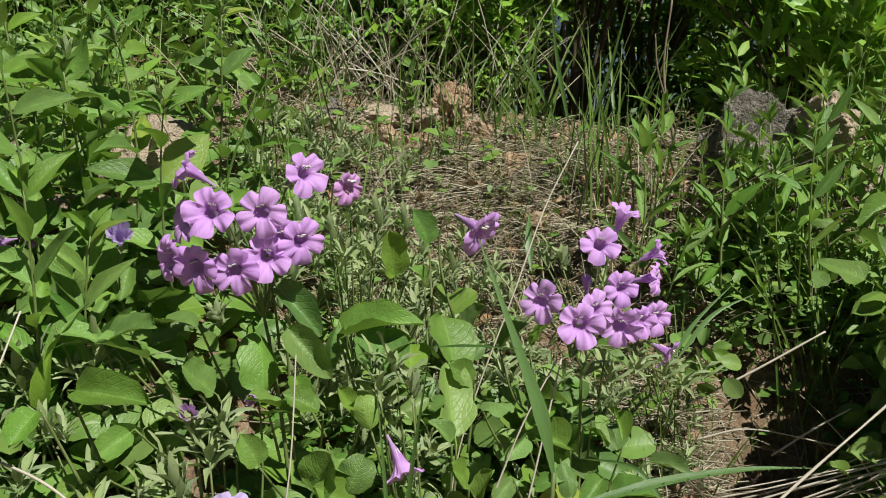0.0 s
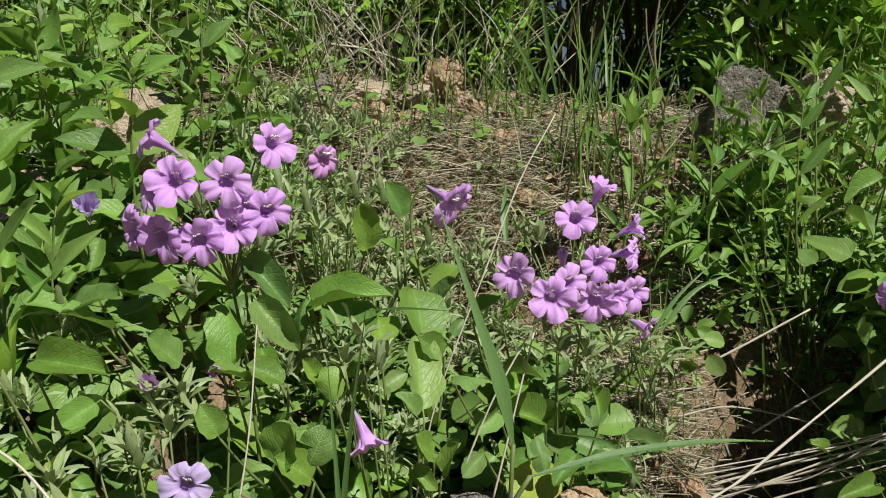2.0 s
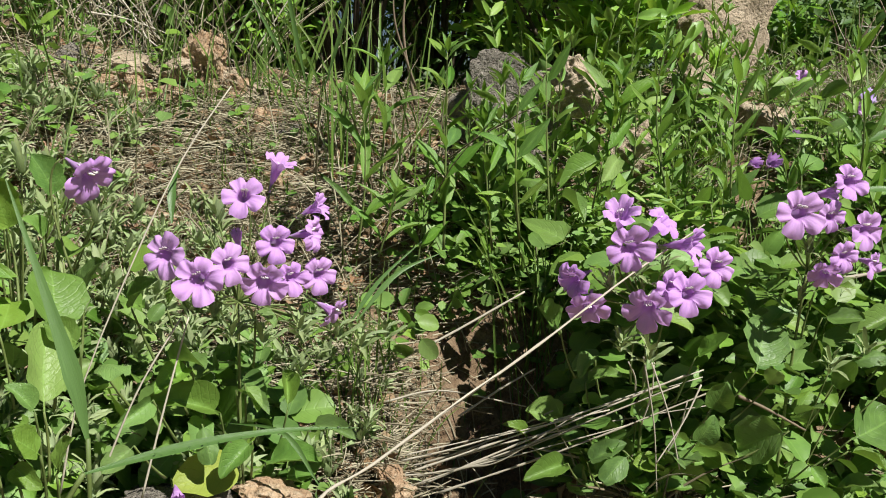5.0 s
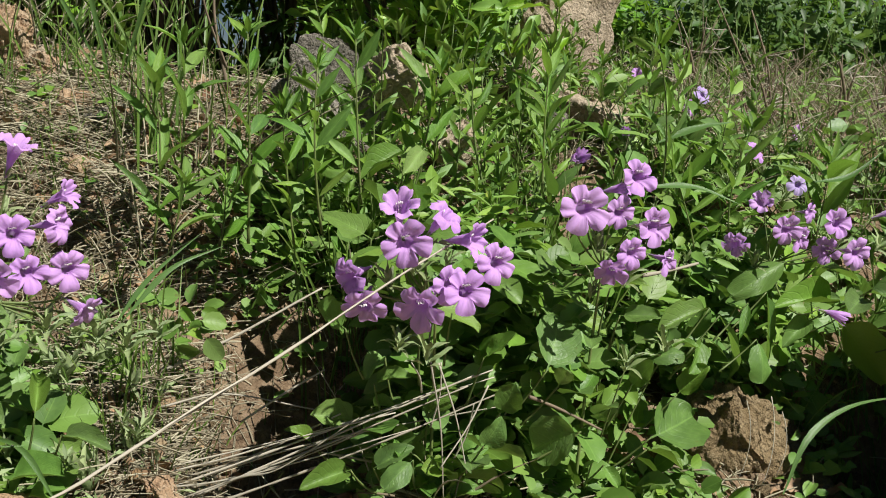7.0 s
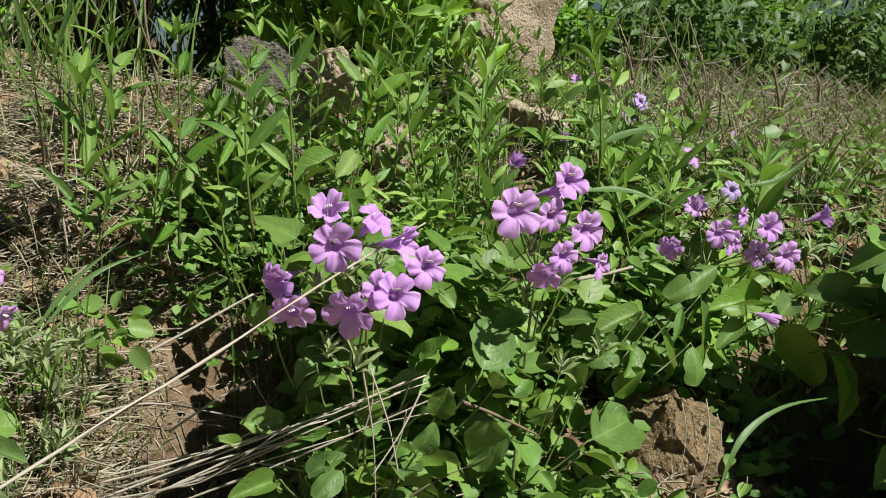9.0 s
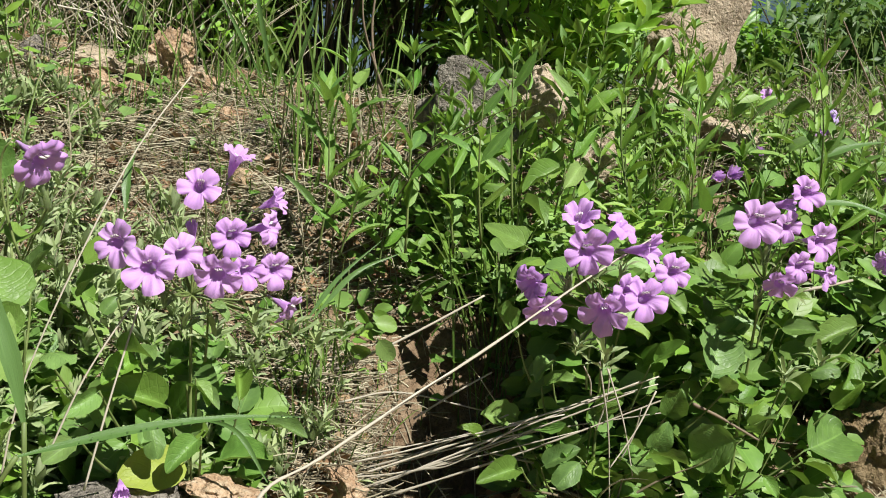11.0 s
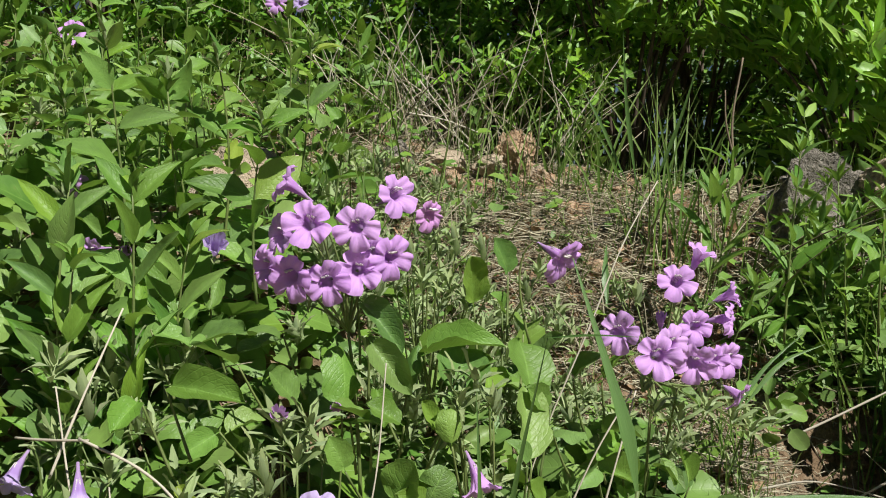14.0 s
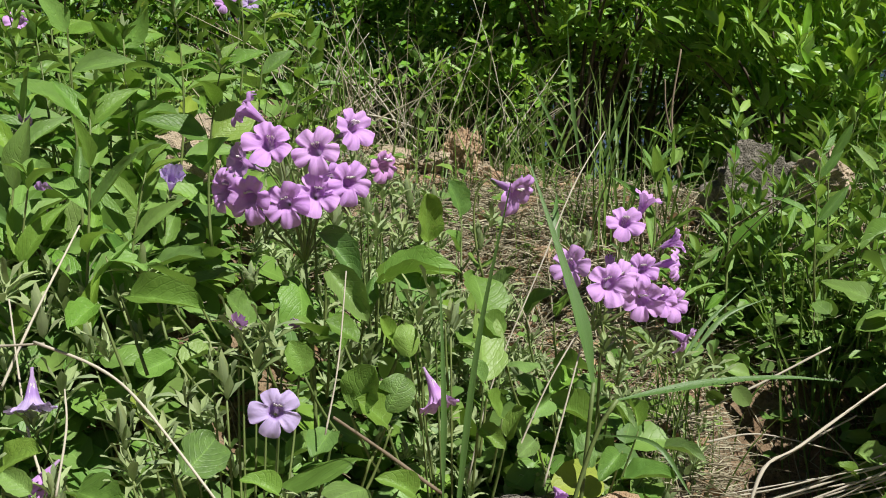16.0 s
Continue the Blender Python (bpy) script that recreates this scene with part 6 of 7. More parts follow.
flower(plant_e, "open", 0.642, 0.927, 0.827, 10, 4, 0.75, root=(0.600, 1.000, 0.765))
flower(plant_e, "open", 0.608, 0.912, 0.801, 6, 8, 0.85, root=(0.600, 1.000, 0.765))
flower(plant_e, "open", 0.562, 0.898, 0.791, -24, -18, 0.92, root=(0.600, 1.000, 0.765))
flower(plant_e, "open", 0.516, 0.950, 0.777, -16, -26, 0.87, root=(0.600, 1.000, 0.765))
flower(plant_e, "funnel", 0.505, 0.970, 0.804, -50, -8, 0.85, root=(0.600, 1.000, 0.765))
flower(plant_e, "open", 0.596, 0.930, 0.805, 30, -10, 0.74, root=(0.600, 1.000, 0.765))
bunch(plant_e, 0, 0.540, 0.960, 0.796, (0, -0.2, 1), 0.8, root=(0.600, 1.000, 0.765))
bunch(plant_e, 1, 0.570, 0.970, 0.811, (0, -0.2, 1), 0.9, root=(0.600, 1.000, 0.765))
bunch(plant_e, 2, 0.606, 0.980, 0.815, (0, -0.2, 1), 0.8, root=(0.600, 1.000, 0.765))
bunch(plant_e, 3, 0.575, 0.920, 0.732, (0, -0.2, 1), 1.0, root=(0.600, 1.000, 0.765))
bunch(plant_e, 1, 0.551, 0.940, 0.738, (0, -0.2, 1), 0.8, root=(0.600, 1.000, 0.765))
leaf(plant_e, OVATE, 2, 0.732, 1.000, 0.691, 0.767, 1.045, 0.743, 1.0, face=(0.25, -0.65, 0.7))
leaf(plant_e, OVATE, 0, 0.743, 0.990, 0.676, 0.749, 0.980, 0.701, 1.2)
leaf(plant_e, OVATE, 2, 0.779, 1.000, 0.618, 0.731, 1.045, 0.583, 1.05, face=(0.25, -0.65, 0.7))
leaf(plant_e, OVATE, 0, 0.532, 1.080, 0.609, 0.482, 1.050, 0.634, 0.8)
leaf(plant_e, OVATE, 81, 0.549, 1.080, 0.625, 0.585, 1.050, 0.646, 0.75)
leaf(plant_e, OVATE, 3, 0.478, 1.050, 0.595, 0.457, 1.040, 0.623, 0.8)
leaf(plant_e, OVATE, 1, 0.516, 1.000, 0.583, 0.467, 0.960, 0.591, 0.65)
leaf(plant_e, OVATE, 5, 0.510, 1.040, 0.730, 0.469, 1.000, 0.763, 0.8)
leaf(plant_e, OVATE, 85, 0.546, 1.050, 0.663, 0.579, 1.030, 0.688, 0.8)
leaf(plant_e, OVATE, 86, 0.585, 1.000, 0.733, 0.598, 0.980, 0.757, 1.0)
leaf(plant_e, OVATE, 87, 0.545, 1.020, 0.575, 0.577, 1.000, 0.610, 0.8)
leaf(plant_e, OVATE, 88, 0.604, 1.020, 0.639, 0.623, 1.000, 0.671, 0.9)
leaf(plant_e, OVATE, 89, 0.658, 1.000, 0.707, 0.689, 0.980, 0.737, 0.7)
leaf(plant_e, OVATE, 2, 0.681, 1.000, 0.643, 0.692, 0.980, 0.681, 1.0)
leaf(plant_e, OVATE, 91, 0.658, 0.980, 0.613, 0.670, 0.960, 0.646, 1.1)
leaf(plant_e, OVATE, 92, 0.619, 1.000, 0.757, 0.646, 0.980, 0.744, 0.9)
leaf(plant_e, OVATE, 93, 0.559, 1.060, 0.692, 0.531, 1.030, 0.689, 0.9)
leaf(plant_e, OVATE, 94, 0.580, 0.980, 0.600, 0.547, 0.950, 0.591, 0.8)

weed_heart = thing("wild_petunia", (0.560, 1.250, 0.570), "leafy weed with one large pale heart-shaped leaf", "flower plant", "wild petunia plants")
leaf(weed_heart, HEART, 0, 0.560, 1.200, 0.804, 0.500, 1.245, 0.837, 0.75, face=(0.25, -0.65, 0.7))
leaf(weed_heart, OVATE, 3, 0.620, 1.200, 0.833, 0.623, 1.245, 0.890, 0.55, face=(0.25, -0.65, 0.7))
leaf(weed_heart, OVATE, 1, 0.611, 1.250, 0.911, 0.544, 1.220, 0.897, 0.55)
leaf(weed_heart, OVATE, 98, 0.634, 1.250, 0.918, 0.598, 1.200, 0.892, 0.5)
leaf(weed_heart, OVATE, 99, 0.550, 1.250, 0.865, 0.586, 1.200, 0.857, 0.6)
leaf(weed_heart, OVATE, 100, 0.497, 1.300, 0.880, 0.537, 1.270, 0.891, 0.5)

plant_f = thing("wild_petunia", (0.820, 1.100, 0.500), "wild petunia with a small head of lavender flowers", "flower plant", "wild petunia plants")
shoot(plant_f, (0.810, 1.050, 0.800))
flower(plant_f, "open", 0.739, 0.950, 0.881, -12, 4, 1.01, root=(0.810, 1.050, 0.800))
flower(plant_f, "open", 0.815, 0.990, 0.912, 4, 18, 0.79, root=(0.810, 1.050, 0.800))
flower(plant_f, "open", 0.795, 0.985, 0.873, 2, 6, 0.69, root=(0.810, 1.050, 0.800))
flower(plant_f, "open", 0.836, 0.985, 0.859, 10, -2, 0.87, root=(0.810, 1.050, 0.800))
flower(plant_f, "open", 0.806, 0.970, 0.832, 16, 0, 0.66, root=(0.810, 1.050, 0.800))
flower(plant_f, "open", 0.780, 0.960, 0.813, -20, -20, 0.69, root=(0.810, 1.050, 0.800))
flower(plant_f, "open", 0.890, 1.050, 0.809, 40, -10, 0.64, root=(0.810, 1.050, 0.800))
flower(plant_f, "funnel", 0.810, 1.020, 0.895, 50, 10, 0.69, root=(0.810, 1.050, 0.800))
flower(plant_f, "wilted", 0.852, 1.250, 0.914, -20, 10, 0.78, root=(0.850, 1.350, 0.600))
bunch(plant_f, 0, 0.780, 1.000, 0.831, (0, -0.2, 1), 0.9, root=(0.810, 1.050, 0.800))
bunch(plant_f, 1, 0.816, 1.000, 0.793, (0, -0.2, 1), 0.9, root=(0.810, 1.050, 0.800))
bunch(plant_f, 2, 0.777, 1.000, 0.781, (0, -0.2, 1), 0.9, root=(0.810, 1.050, 0.800))
leaf(plant_f, OVATE, 1, 0.822, 1.050, 0.774, 0.850, 1.020, 0.796, 0.6)
leaf(plant_f, OVATE, 2, 0.852, 1.080, 0.734, 0.891, 1.050, 0.741, 0.75)
leaf(plant_f, OVATE, 0, 1.014, 1.150, 0.726, 0.927, 1.120, 0.717, 0.45)
leaf(plant_f, LANCES, 1, 1.036, 1.160, 0.713, 1.145, 1.205, 0.593, 0.36, face=(0.25, -0.65, 0.7))
leaf(plant_f, LANCES, 0, 1.071, 1.150, 0.733, 1.048, 1.120, 0.691, 0.9)
leaf(plant_f, LANCES, 2, 1.104, 1.160, 0.746, 1.162, 1.205, 0.612, 0.9, face=(0.25, -0.65, 0.7))
leaf(plant_f, OVATE, 4, 1.097, 1.160, 0.679, 1.106, 1.120, 0.633, 0.8)
leaf(plant_f, OVATE, 2, 0.962, 1.120, 0.616, 0.992, 1.100, 0.661, 0.8)
leaf(plant_f, OVATE, 2, 0.920, 1.100, 0.566, 1.018, 1.145, 0.577, 1.0, face=(0.25, -0.65, 0.7))
leaf(plant_f, OVATE, 1, 0.905, 1.080, 0.558, 0.947, 1.050, 0.557, 0.6)
leaf(plant_f, OVATE, 111, 0.847, 1.080, 0.706, 0.851, 1.050, 0.686, 0.9)
leaf(plant_f, OVATE, 112, 0.904, 1.100, 0.670, 0.939, 1.080, 0.697, 0.7)
leaf(plant_f, OVATE, 113, 0.875, 1.080, 0.641, 0.893, 1.060, 0.682, 0.8)
leaf(plant_f, OVATE, 114, 0.820, 1.020, 0.567, 0.834, 1.000, 0.547, 0.8)
leaf(plant_f, OVATE, 115, 0.944, 1.120, 0.678, 0.973, 1.100, 0.698, 0.8)
leaf(plant_f, OVATE, 116, 1.003, 1.140, 0.686, 0.969, 1.100, 0.653, 0.7)
bunch(plant_f, 3, 0.927, 1.100, 0.680, (0, -0.2, 1), 1.1)
bunch(plant_f, 1, 0.852, 1.050, 0.679, (0, -0.2, 1), 1.0)

plant_g = thing("wild_petunia", (1.180, 1.420, 0.560), "wild petunia with scattered lavender flowers above a block of earth", "flower plant", "wild petunia plants")
shoot(plant_g, (1.200, 1.300, 0.760))
flower(plant_g, "funnel", 1.173, 1.300, 0.854, -40, 14, 0.74, root=(1.200, 1.300, 0.760))
flower(plant_g, "open", 1.129, 1.170, 0.833, -8, -2, 0.81, root=(1.200, 1.300, 0.760))
flower(plant_g, "open", 1.173, 1.200, 0.817, 30, -25, 0.74, root=(1.200, 1.300, 0.760))
flower(plant_g, "funnel", 1.086, 1.220, 0.804, -30, -25, 0.78, root=(1.200, 1.300, 0.760))
flower(plant_g, "open", 1.229, 1.200, 0.839, 8, 18, 0.83, root=(1.200, 1.300, 0.760))
flower(plant_g, "open", 1.244, 1.170, 0.802, 10, -2, 0.87, root=(1.200, 1.300, 0.760))
flower(plant_g, "funnel", 1.359, 1.250, 0.850, 72, 18, 0.78, root=(1.200, 1.300, 0.760))
flower(plant_g, "open", 1.232, 1.220, 0.798, -10, -12, 0.78, root=(1.200, 1.300, 0.760))
flower(plant_g, "open", 1.257, 1.300, 0.841, 20, 10, 0.64, root=(1.200, 1.300, 0.760))
flower(plant_g, "wilted", 1.187, 1.120, 0.724, 80, -22, 0.69, root=(1.200, 1.300, 0.760))
flower(plant_g, "pale", 1.369, 1.500, 0.866, 0, 20, 0.74, root=(1.350, 1.600, 0.750))
flower(plant_g, "funnel", 1.274, 1.500, 0.918, 40, 40, 0.87, root=(1.200, 1.600, 0.750))
leaf(plant_g, OVATE, 0, 1.386, 1.120, 0.733, 1.278, 1.165, 0.763, 0.72, face=(0.25, -0.65, 0.7))
leaf(plant_g, OVATE, 3, 1.333, 1.220, 0.745, 1.432, 1.150, 0.709, 0.6)
leaf(plant_g, OVATE, 1, 1.361, 1.200, 0.655, 1.366, 1.120, 0.564, 0.45)
leaf(plant_g, OVATE, 120, 1.338, 1.000, 0.588, 1.269, 0.970, 0.537, 0.8)
leaf(plant_g, OVATE, 2, 1.293, 1.250, 0.686, 1.360, 1.200, 0.591, 0.8)
leaf(plant_g, OVATE, 122, 1.207, 1.200, 0.775, 1.247, 1.150, 0.768, 0.6)
leaf(plant_g, OVATE, 123, 1.243, 1.200, 0.716, 1.145, 1.160, 0.758, 0.6)
leaf(plant_g, OVATE, 124, 1.159, 1.200, 0.783, 1.068, 1.150, 0.760, 0.5)
leaf(plant_g, OVATE, 125, 1.290, 1.200, 0.732, 1.227, 1.150, 0.711, 0.7)
leaf(plant_g, OVATE, 126, 1.434, 1.250, 0.720, 1.344, 1.200, 0.766, 0.7)
leaf(plant_g, OVATE, 127, 1.207, 1.200, 0.699, 1.153, 1.170, 0.675, 0.7)
bunch(plant_g, 1, 1.188, 1.250, 0.807, (0, -0.2, 1), 1.0, root=(1.200, 1.300, 0.760))
bunch(plant_g, 3, 1.247, 1.220, 0.796, (0, -0.2, 1), 1.0, root=(1.200, 1.300, 0.760))
bunch(plant_g, 0, 1.105, 1.200, 0.774, (0, -0.2, 1), 1.0, root=(1.200, 1.300, 0.760))

# far flowers

plant_far_right = thing("wild_petunia", (1.250, 2.100, 0.920), "wild petunia far up the bank with small pale flowers", "flower plant", "wild petunia plants")
flower(plant_far_right, "open", 1.280, 2.000, 1.057, 0, 20, 0.78)
flower(plant_far_right, "pale", 1.442, 2.000, 1.022, 20, 20, 0.87)
flower(plant_far_right, "open", 1.415, 2.000, 0.992, -20, 10, 0.74)
flower(plant_far_right, "wilted", 1.140, 1.750, 0.935, 0, 20, 0.78)
flower(plant_far_right, "wilted", 0.944, 1.500, 0.897, 0, 10, 0.74)
flower(plant_far_right, "open", 1.701, 2.000, 0.947, 0, 10, 0.83)

plant_far_left = thing("wild_petunia", (-0.620, 1.200, 0.850), "wild petunia with lavender flowers between leafy stems", "flower plant", "wild petunia plants")
flower(plant_far_left, "open", -0.751, 1.500, 0.969, -20, 10, 0.87, root=(-0.750, 1.550, 0.930))
flower(plant_far_left, "open", -0.481, 0.950, 0.892, -20, -20, 0.66)
flower(plant_far_left, "wilted", -0.452, 0.970, 0.893, 20, 0, 0.55)
flower(plant_far_left, "pale_wilted", -0.309, 0.850, 0.911, 30, 40, 0.69, root=(-0.300, 0.900, 0.750))
leaf(plant_far_left, OVATE, 3, -0.437, 0.920, 0.899, -0.450, 0.900, 0.828, 0.55, stalk=False)
leaf(plant_far_left, OVATE, 1, -0.439, 0.930, 0.899, -0.435, 0.940, 0.954, 0.6, stalk=False)
leaf(plant_far_left, OVATE, 0, -0.408, 0.920, 0.887, -0.389, 0.890, 0.844, 0.7, stalk=False)
leaf(plant_far_left, OVATE, 1, -0.352, 0.910, 0.887, -0.376, 0.890, 0.844, 0.5, stalk=False)
leaf(plant_far_left, OVATE, 0, -0.470, 0.920, 0.891, -0.489, 0.900, 0.868, 0.8, stalk=False)
leaf(plant_far_left, OVATE, 2, -0.512, 0.840, 0.840, -0.520, 0.800, 0.810, 0.9, stalk=False)
leaf(plant_far_left, OVATE, 1, -0.513, 0.900, 0.893, -0.527, 0.860, 0.854, 0.7, stalk=False)
leaf(plant_far_left, OVATE, 3, -0.596, 0.950, 0.919, -0.551, 0.930, 0.925, 0.6, stalk=False)
leaf(plant_far_left, OVATE, 0, -0.404, 0.880, 0.858, -0.358, 0.860, 0.834, 0.6, stalk=False)
leaf(plant_far_left, OVATE, 2, -0.389, 0.950, 0.930, -0.346, 0.930, 0.958, 0.6, stalk=False)
leaf(plant_far_left, OVATE, 5, -0.498, 0.880, 0.834, -0.449, 0.860, 0.858, 0.8, stalk=False)
leaf(plant_far_left, OVATE, 2, -0.319, 0.900, 0.878, -0.323, 0.870, 0.846, 0.7, stalk=False)
leaf(plant_far_left, OVATE, 1, -0.513, 0.960, 0.930, -0.470, 0.940, 0.921, 0.6, stalk=False)
leaf(plant_far_left, OVATE, 0, -0.573, 0.900, 0.870, -0.528, 0.880, 0.893, 0.8, stalk=False)
flower(plant_far_left, "open", -0.916, 1.750, 1.258, 0, 10, 1.06, root=(-0.900, 1.800, 1.020))
flower(plant_far_left, "open", -0.576, 2.020, 1.380, 0, 10, 0.92, root=(-0.550, 2.100, 1.100))
flower(plant_far_left, "pale", -0.520, 2.020, 1.381, 10, 0, 0.74, root=(-0.550, 2.100, 1.100))
flower(plant_far_left, "open", -0.530, 1.000, 0.972, -30, 0, 0.74)


# ---- tall weeds by name of place ----
weed("weed", (-0.444, 0.970, 0.847), (-0.463, 0.930, 1.123), 6, 0.061, 301, "tall weed with long pointed green leaves", pool=ELLIPTIC, spread=58.0, tuft=4, heads=(11,))
weed("weed", (-0.376, 1.050, 0.850), (-0.362, 1.000, 1.114), 6, 0.058, 302, "tall weed with long pointed green leaves", pool=ELLIPTIC, spread=58.0, tuft=4, heads=(11,))
weed("weed", (-0.288, 0.930, 0.854), (-0.278, 0.900, 1.034), 5, 0.061, 303, "tall weed with long pointed green leaves", pool=ELLIPTIC, spread=58.0, tuft=4, heads=(11,))
weed("weed", (-0.455, 1.100, 0.861), (-0.454, 1.080, 1.102), 6, 0.057, 304, "tall weed with long pointed green leaves", pool=ELLIPTIC, spread=58.0, tuft=4, heads=(11,))
weed("weed", (-0.563, 1.100, 0.841), (-0.570, 1.050, 1.063), 6, 0.058, 305, "tall weed with long pointed green leaves", pool=ELLIPTIC, spread=58.0, tuft=4, heads=(11,))
weed("weed", (-0.477, 1.000, 0.872), (-0.456, 1.000, 0.998), 4, 0.063, 306, "tall weed with long pointed green leaves", pool=ELLIPTIC, spread=58.0, tuft=4, heads=(11,))
weed("weed", (-0.325, 1.250, 0.926), (-0.305, 1.220, 1.164), 6, 0.050, 307, "tall weed with long pointed green leaves", pool=ELLIPTIC, spread=58.0, tuft=4, heads=(11,))
weed("weed", (-0.498, 1.300, 0.904), (-0.505, 1.280, 1.228), 7, 0.054, 308, "tall weed with long pointed green leaves", pool=ELLIPTIC, spread=58.0, tuft=4, heads=(11,))
weed("weed", (-0.618, 1.450, 0.924), (-0.704, 1.420, 1.260), 7, 0.054, 309, "tall weed with long pointed green leaves", pool=ELLIPTIC, spread=58.0, tuft=4, heads=(11,))
for x, y, h, seed in ((-0.375, 0.80, 0.965, 341), (-0.335, 0.84, 0.915, 342), (-0.415, 0.77, 0.90, 343), (-0.455, 0.84, 0.97, 344)):
    weed("weed", on_ground(x, y), (x + 0.01, y - 0.02, h), 7, 0.062, seed, "leafy weed with upright light green leaves", pool=ELLIPTIC, spread=36.0, tuft=4, slim=0.68)
weed("weed", (0.281, 1.420, 0.765), (0.286, 1.380, 0.973), 4, 0.102, 311, "weed with long drooping pointed green leaves", spread=42.0, slim=0.8)
weed("weed", (0.316, 1.450, 0.860), (0.320, 1.420, 1.036), 5, 0.072, 312, "tall weed with long pointed green leaves", spread=42.0, slim=0.8)
weed("weed", (0.413, 1.400, 0.771), (0.406, 1.360, 1.055), 6, 0.072, 313, "tall weed with long pointed green leaves", spread=42.0, slim=0.8)
weed("weed", (0.506, 1.280, 0.807), (0.490, 1.240, 1.013), 6, 0.06, 314, "tall weed with long pointed green leaves", spread=42.0, slim=0.8)
weed("weed", (0.575, 1.400, 0.832), (0.555, 1.380, 1.058), 6, 0.072, 315, "tall weed with long pointed green leaves", spread=42.0, slim=0.8)
weed("weed", (0.764, 1.400, 0.855), (0.735, 1.380, 1.078), 6, 0.060, 316, "tall weed with long pointed green leaves", spread=38.0, slim=0.65)
weed("weed", (0.819, 1.300, 0.868), (0.806, 1.270, 1.055), 6, 0.060, 317, "tall weed with long pointed green leaves", spread=38.0, slim=0.65)
weed("weed", (0.952, 1.200, 0.883), (0.909, 1.160, 1.065), 6, 0.060, 318, "tall weed with long pointed green leaves", spread=38.0, slim=0.65)
weed("weed", (1.157, 1.360, 0.809), (1.166, 1.340, 0.961), 5, 0.084, 319, "tall weed with long pointed green leaves", spread=42.0, slim=0.8)
weed("weed", (0.471, 1.300, 0.788), (0.450, 1.280, 0.954), 5, 0.066, 320, "tall weed with long pointed green leaves", spread=42.0, slim=0.8)
weed("weed", (0.680, 1.500, 0.842), (0.703, 1.480, 1.021), 5, 0.084, 321, "tall weed with long pointed green leaves", spread=42.0, slim=0.8)
weed("weed", (1.078, 1.320, 0.787), (1.018, 1.300, 0.899), 5, 0.072, 322, "tall weed with long pointed green leaves", spread=42.0, slim=0.8)
weed("weed", (1.315, 1.360, 0.775), (1.312, 1.340, 0.915), 5, 0.09, 323, "tall weed with long pointed green leaves", spread=42.0, slim=0.8)
weed("weed", (0.374, 1.400, 0.753), (0.381, 1.380, 0.845), 4, 0.06, 324, "tall weed with long pointed green leaves", spread=42.0, slim=0.8)
weed("weed", (0.310, 1.300, 0.778), (0.331, 1.280, 0.855), 4, 0.066, 325, "tall weed with long pointed green leaves", spread=42.0, slim=0.8)


# ---- long blades and stalks ----
blade("long_grass", [(0.089, 0.643, 0.757), (0.080, 0.648, 0.80), (0.063, 0.658, 0.85), (0.034, 0.675, 0.930)], 0.0125, "broad fresh green grass blade crossing the leaves", toward=(0.25, -0.85, 0.45), stem=[(0.075, 0.68, 0.34), (0.083, 0.66, 0.60), (0.089, 0.643, 0.760)], group="long grass blades")
dewy = blade("long_grass", [(0.097, 0.595, 0.755), (0.134, 0.602, 0.763), (0.179, 0.609, 0.771), (0.226, 0.615, 0.775), (0.269, 0.622, 0.773)], 0.0078, "long bent grass blade wet with dew", toward=(0, -0.6, 0.8), stem=[(0.03, 0.66, 0.30), (0.058, 0.605, 0.60), (0.082, 0.596, 0.72), (0.099, 0.595, 0.756)], group="long grass blades")
bm = bmesh.new()
bmesh.ops.create_icosphere(bm, subdivisions=2, radius=1.0)
drop = bpy.data.meshes.new("dew_drop")
bm.to_mesh(drop)
bm.free()
drop.materials.append(DEW)
drop.polygons.foreach_set("use_smooth", [True] * len(drop.polygons))
drng = random.Random(15)
for i in range(22):
    f = drng.uniform(0.2, 0.97)
    q = Vector((0.097 + 0.172 * f, 0.595 + 0.027 * f, 0.755 + 0.037 * f - 0.019 * f * f)) + Vector((0, -0.001, drng.uniform(0.0005, 0.0028)))
    part("dew_drop", drop, dewy, Matrix.Translation(local(dewy, q)) @ Matrix.Diagonal((1, 1, 0.7, 1)) @ Matrix.Scale(drng.uniform(0.0004, 0.0008), 4), "clear round drop of dew")
blade("long_grass", [(-0.016, 0.47, 0.66), (-0.007, 0.462, 0.80), (0.008, 0.444, 0.904)], 0.0042, "thin bent grass stem close by", group="long grass blades")
blade("long_grass", [(0.008, 0.444, 0.904), (0.030, 0.422, 0.910), (0.053, 0.400, 0.914)], 0.0026, "thin tip of a bent grass stem", toward=(0, -0.5, 0.8), group="long grass blades")
blade("long_grass", [(-0.022, 0.550, 0.689), (-0.025, 0.550, 0.761), (-0.032, 0.560, 0.847)], 0.0045, "slim upright grass blade", group="long grass blades")
blade("long_grass", [(0.237, 0.900, 0.608), (0.201, 0.920, 0.655), (0.142, 0.950, 0.656)], 0.006, "grass blade lying over the leaves", group="long grass blades")
blade("long_grass", [(1.052, 1.000, 0.527), (1.094, 1.020, 0.593), (1.175, 1.050, 0.620), (1.310, 1.100, 0.614)], 0.009, "broad arching grass leaf near the earth block", toward=(0, -0.6, 0.7), group="long grass blades")
blade("long_grass", [(0.199, 1.600, 0.998), (0.172, 1.580, 1.132), (0.155, 1.550, 1.258)], 0.008, "tall grass blade before the dark hollow", group="long grass blades")
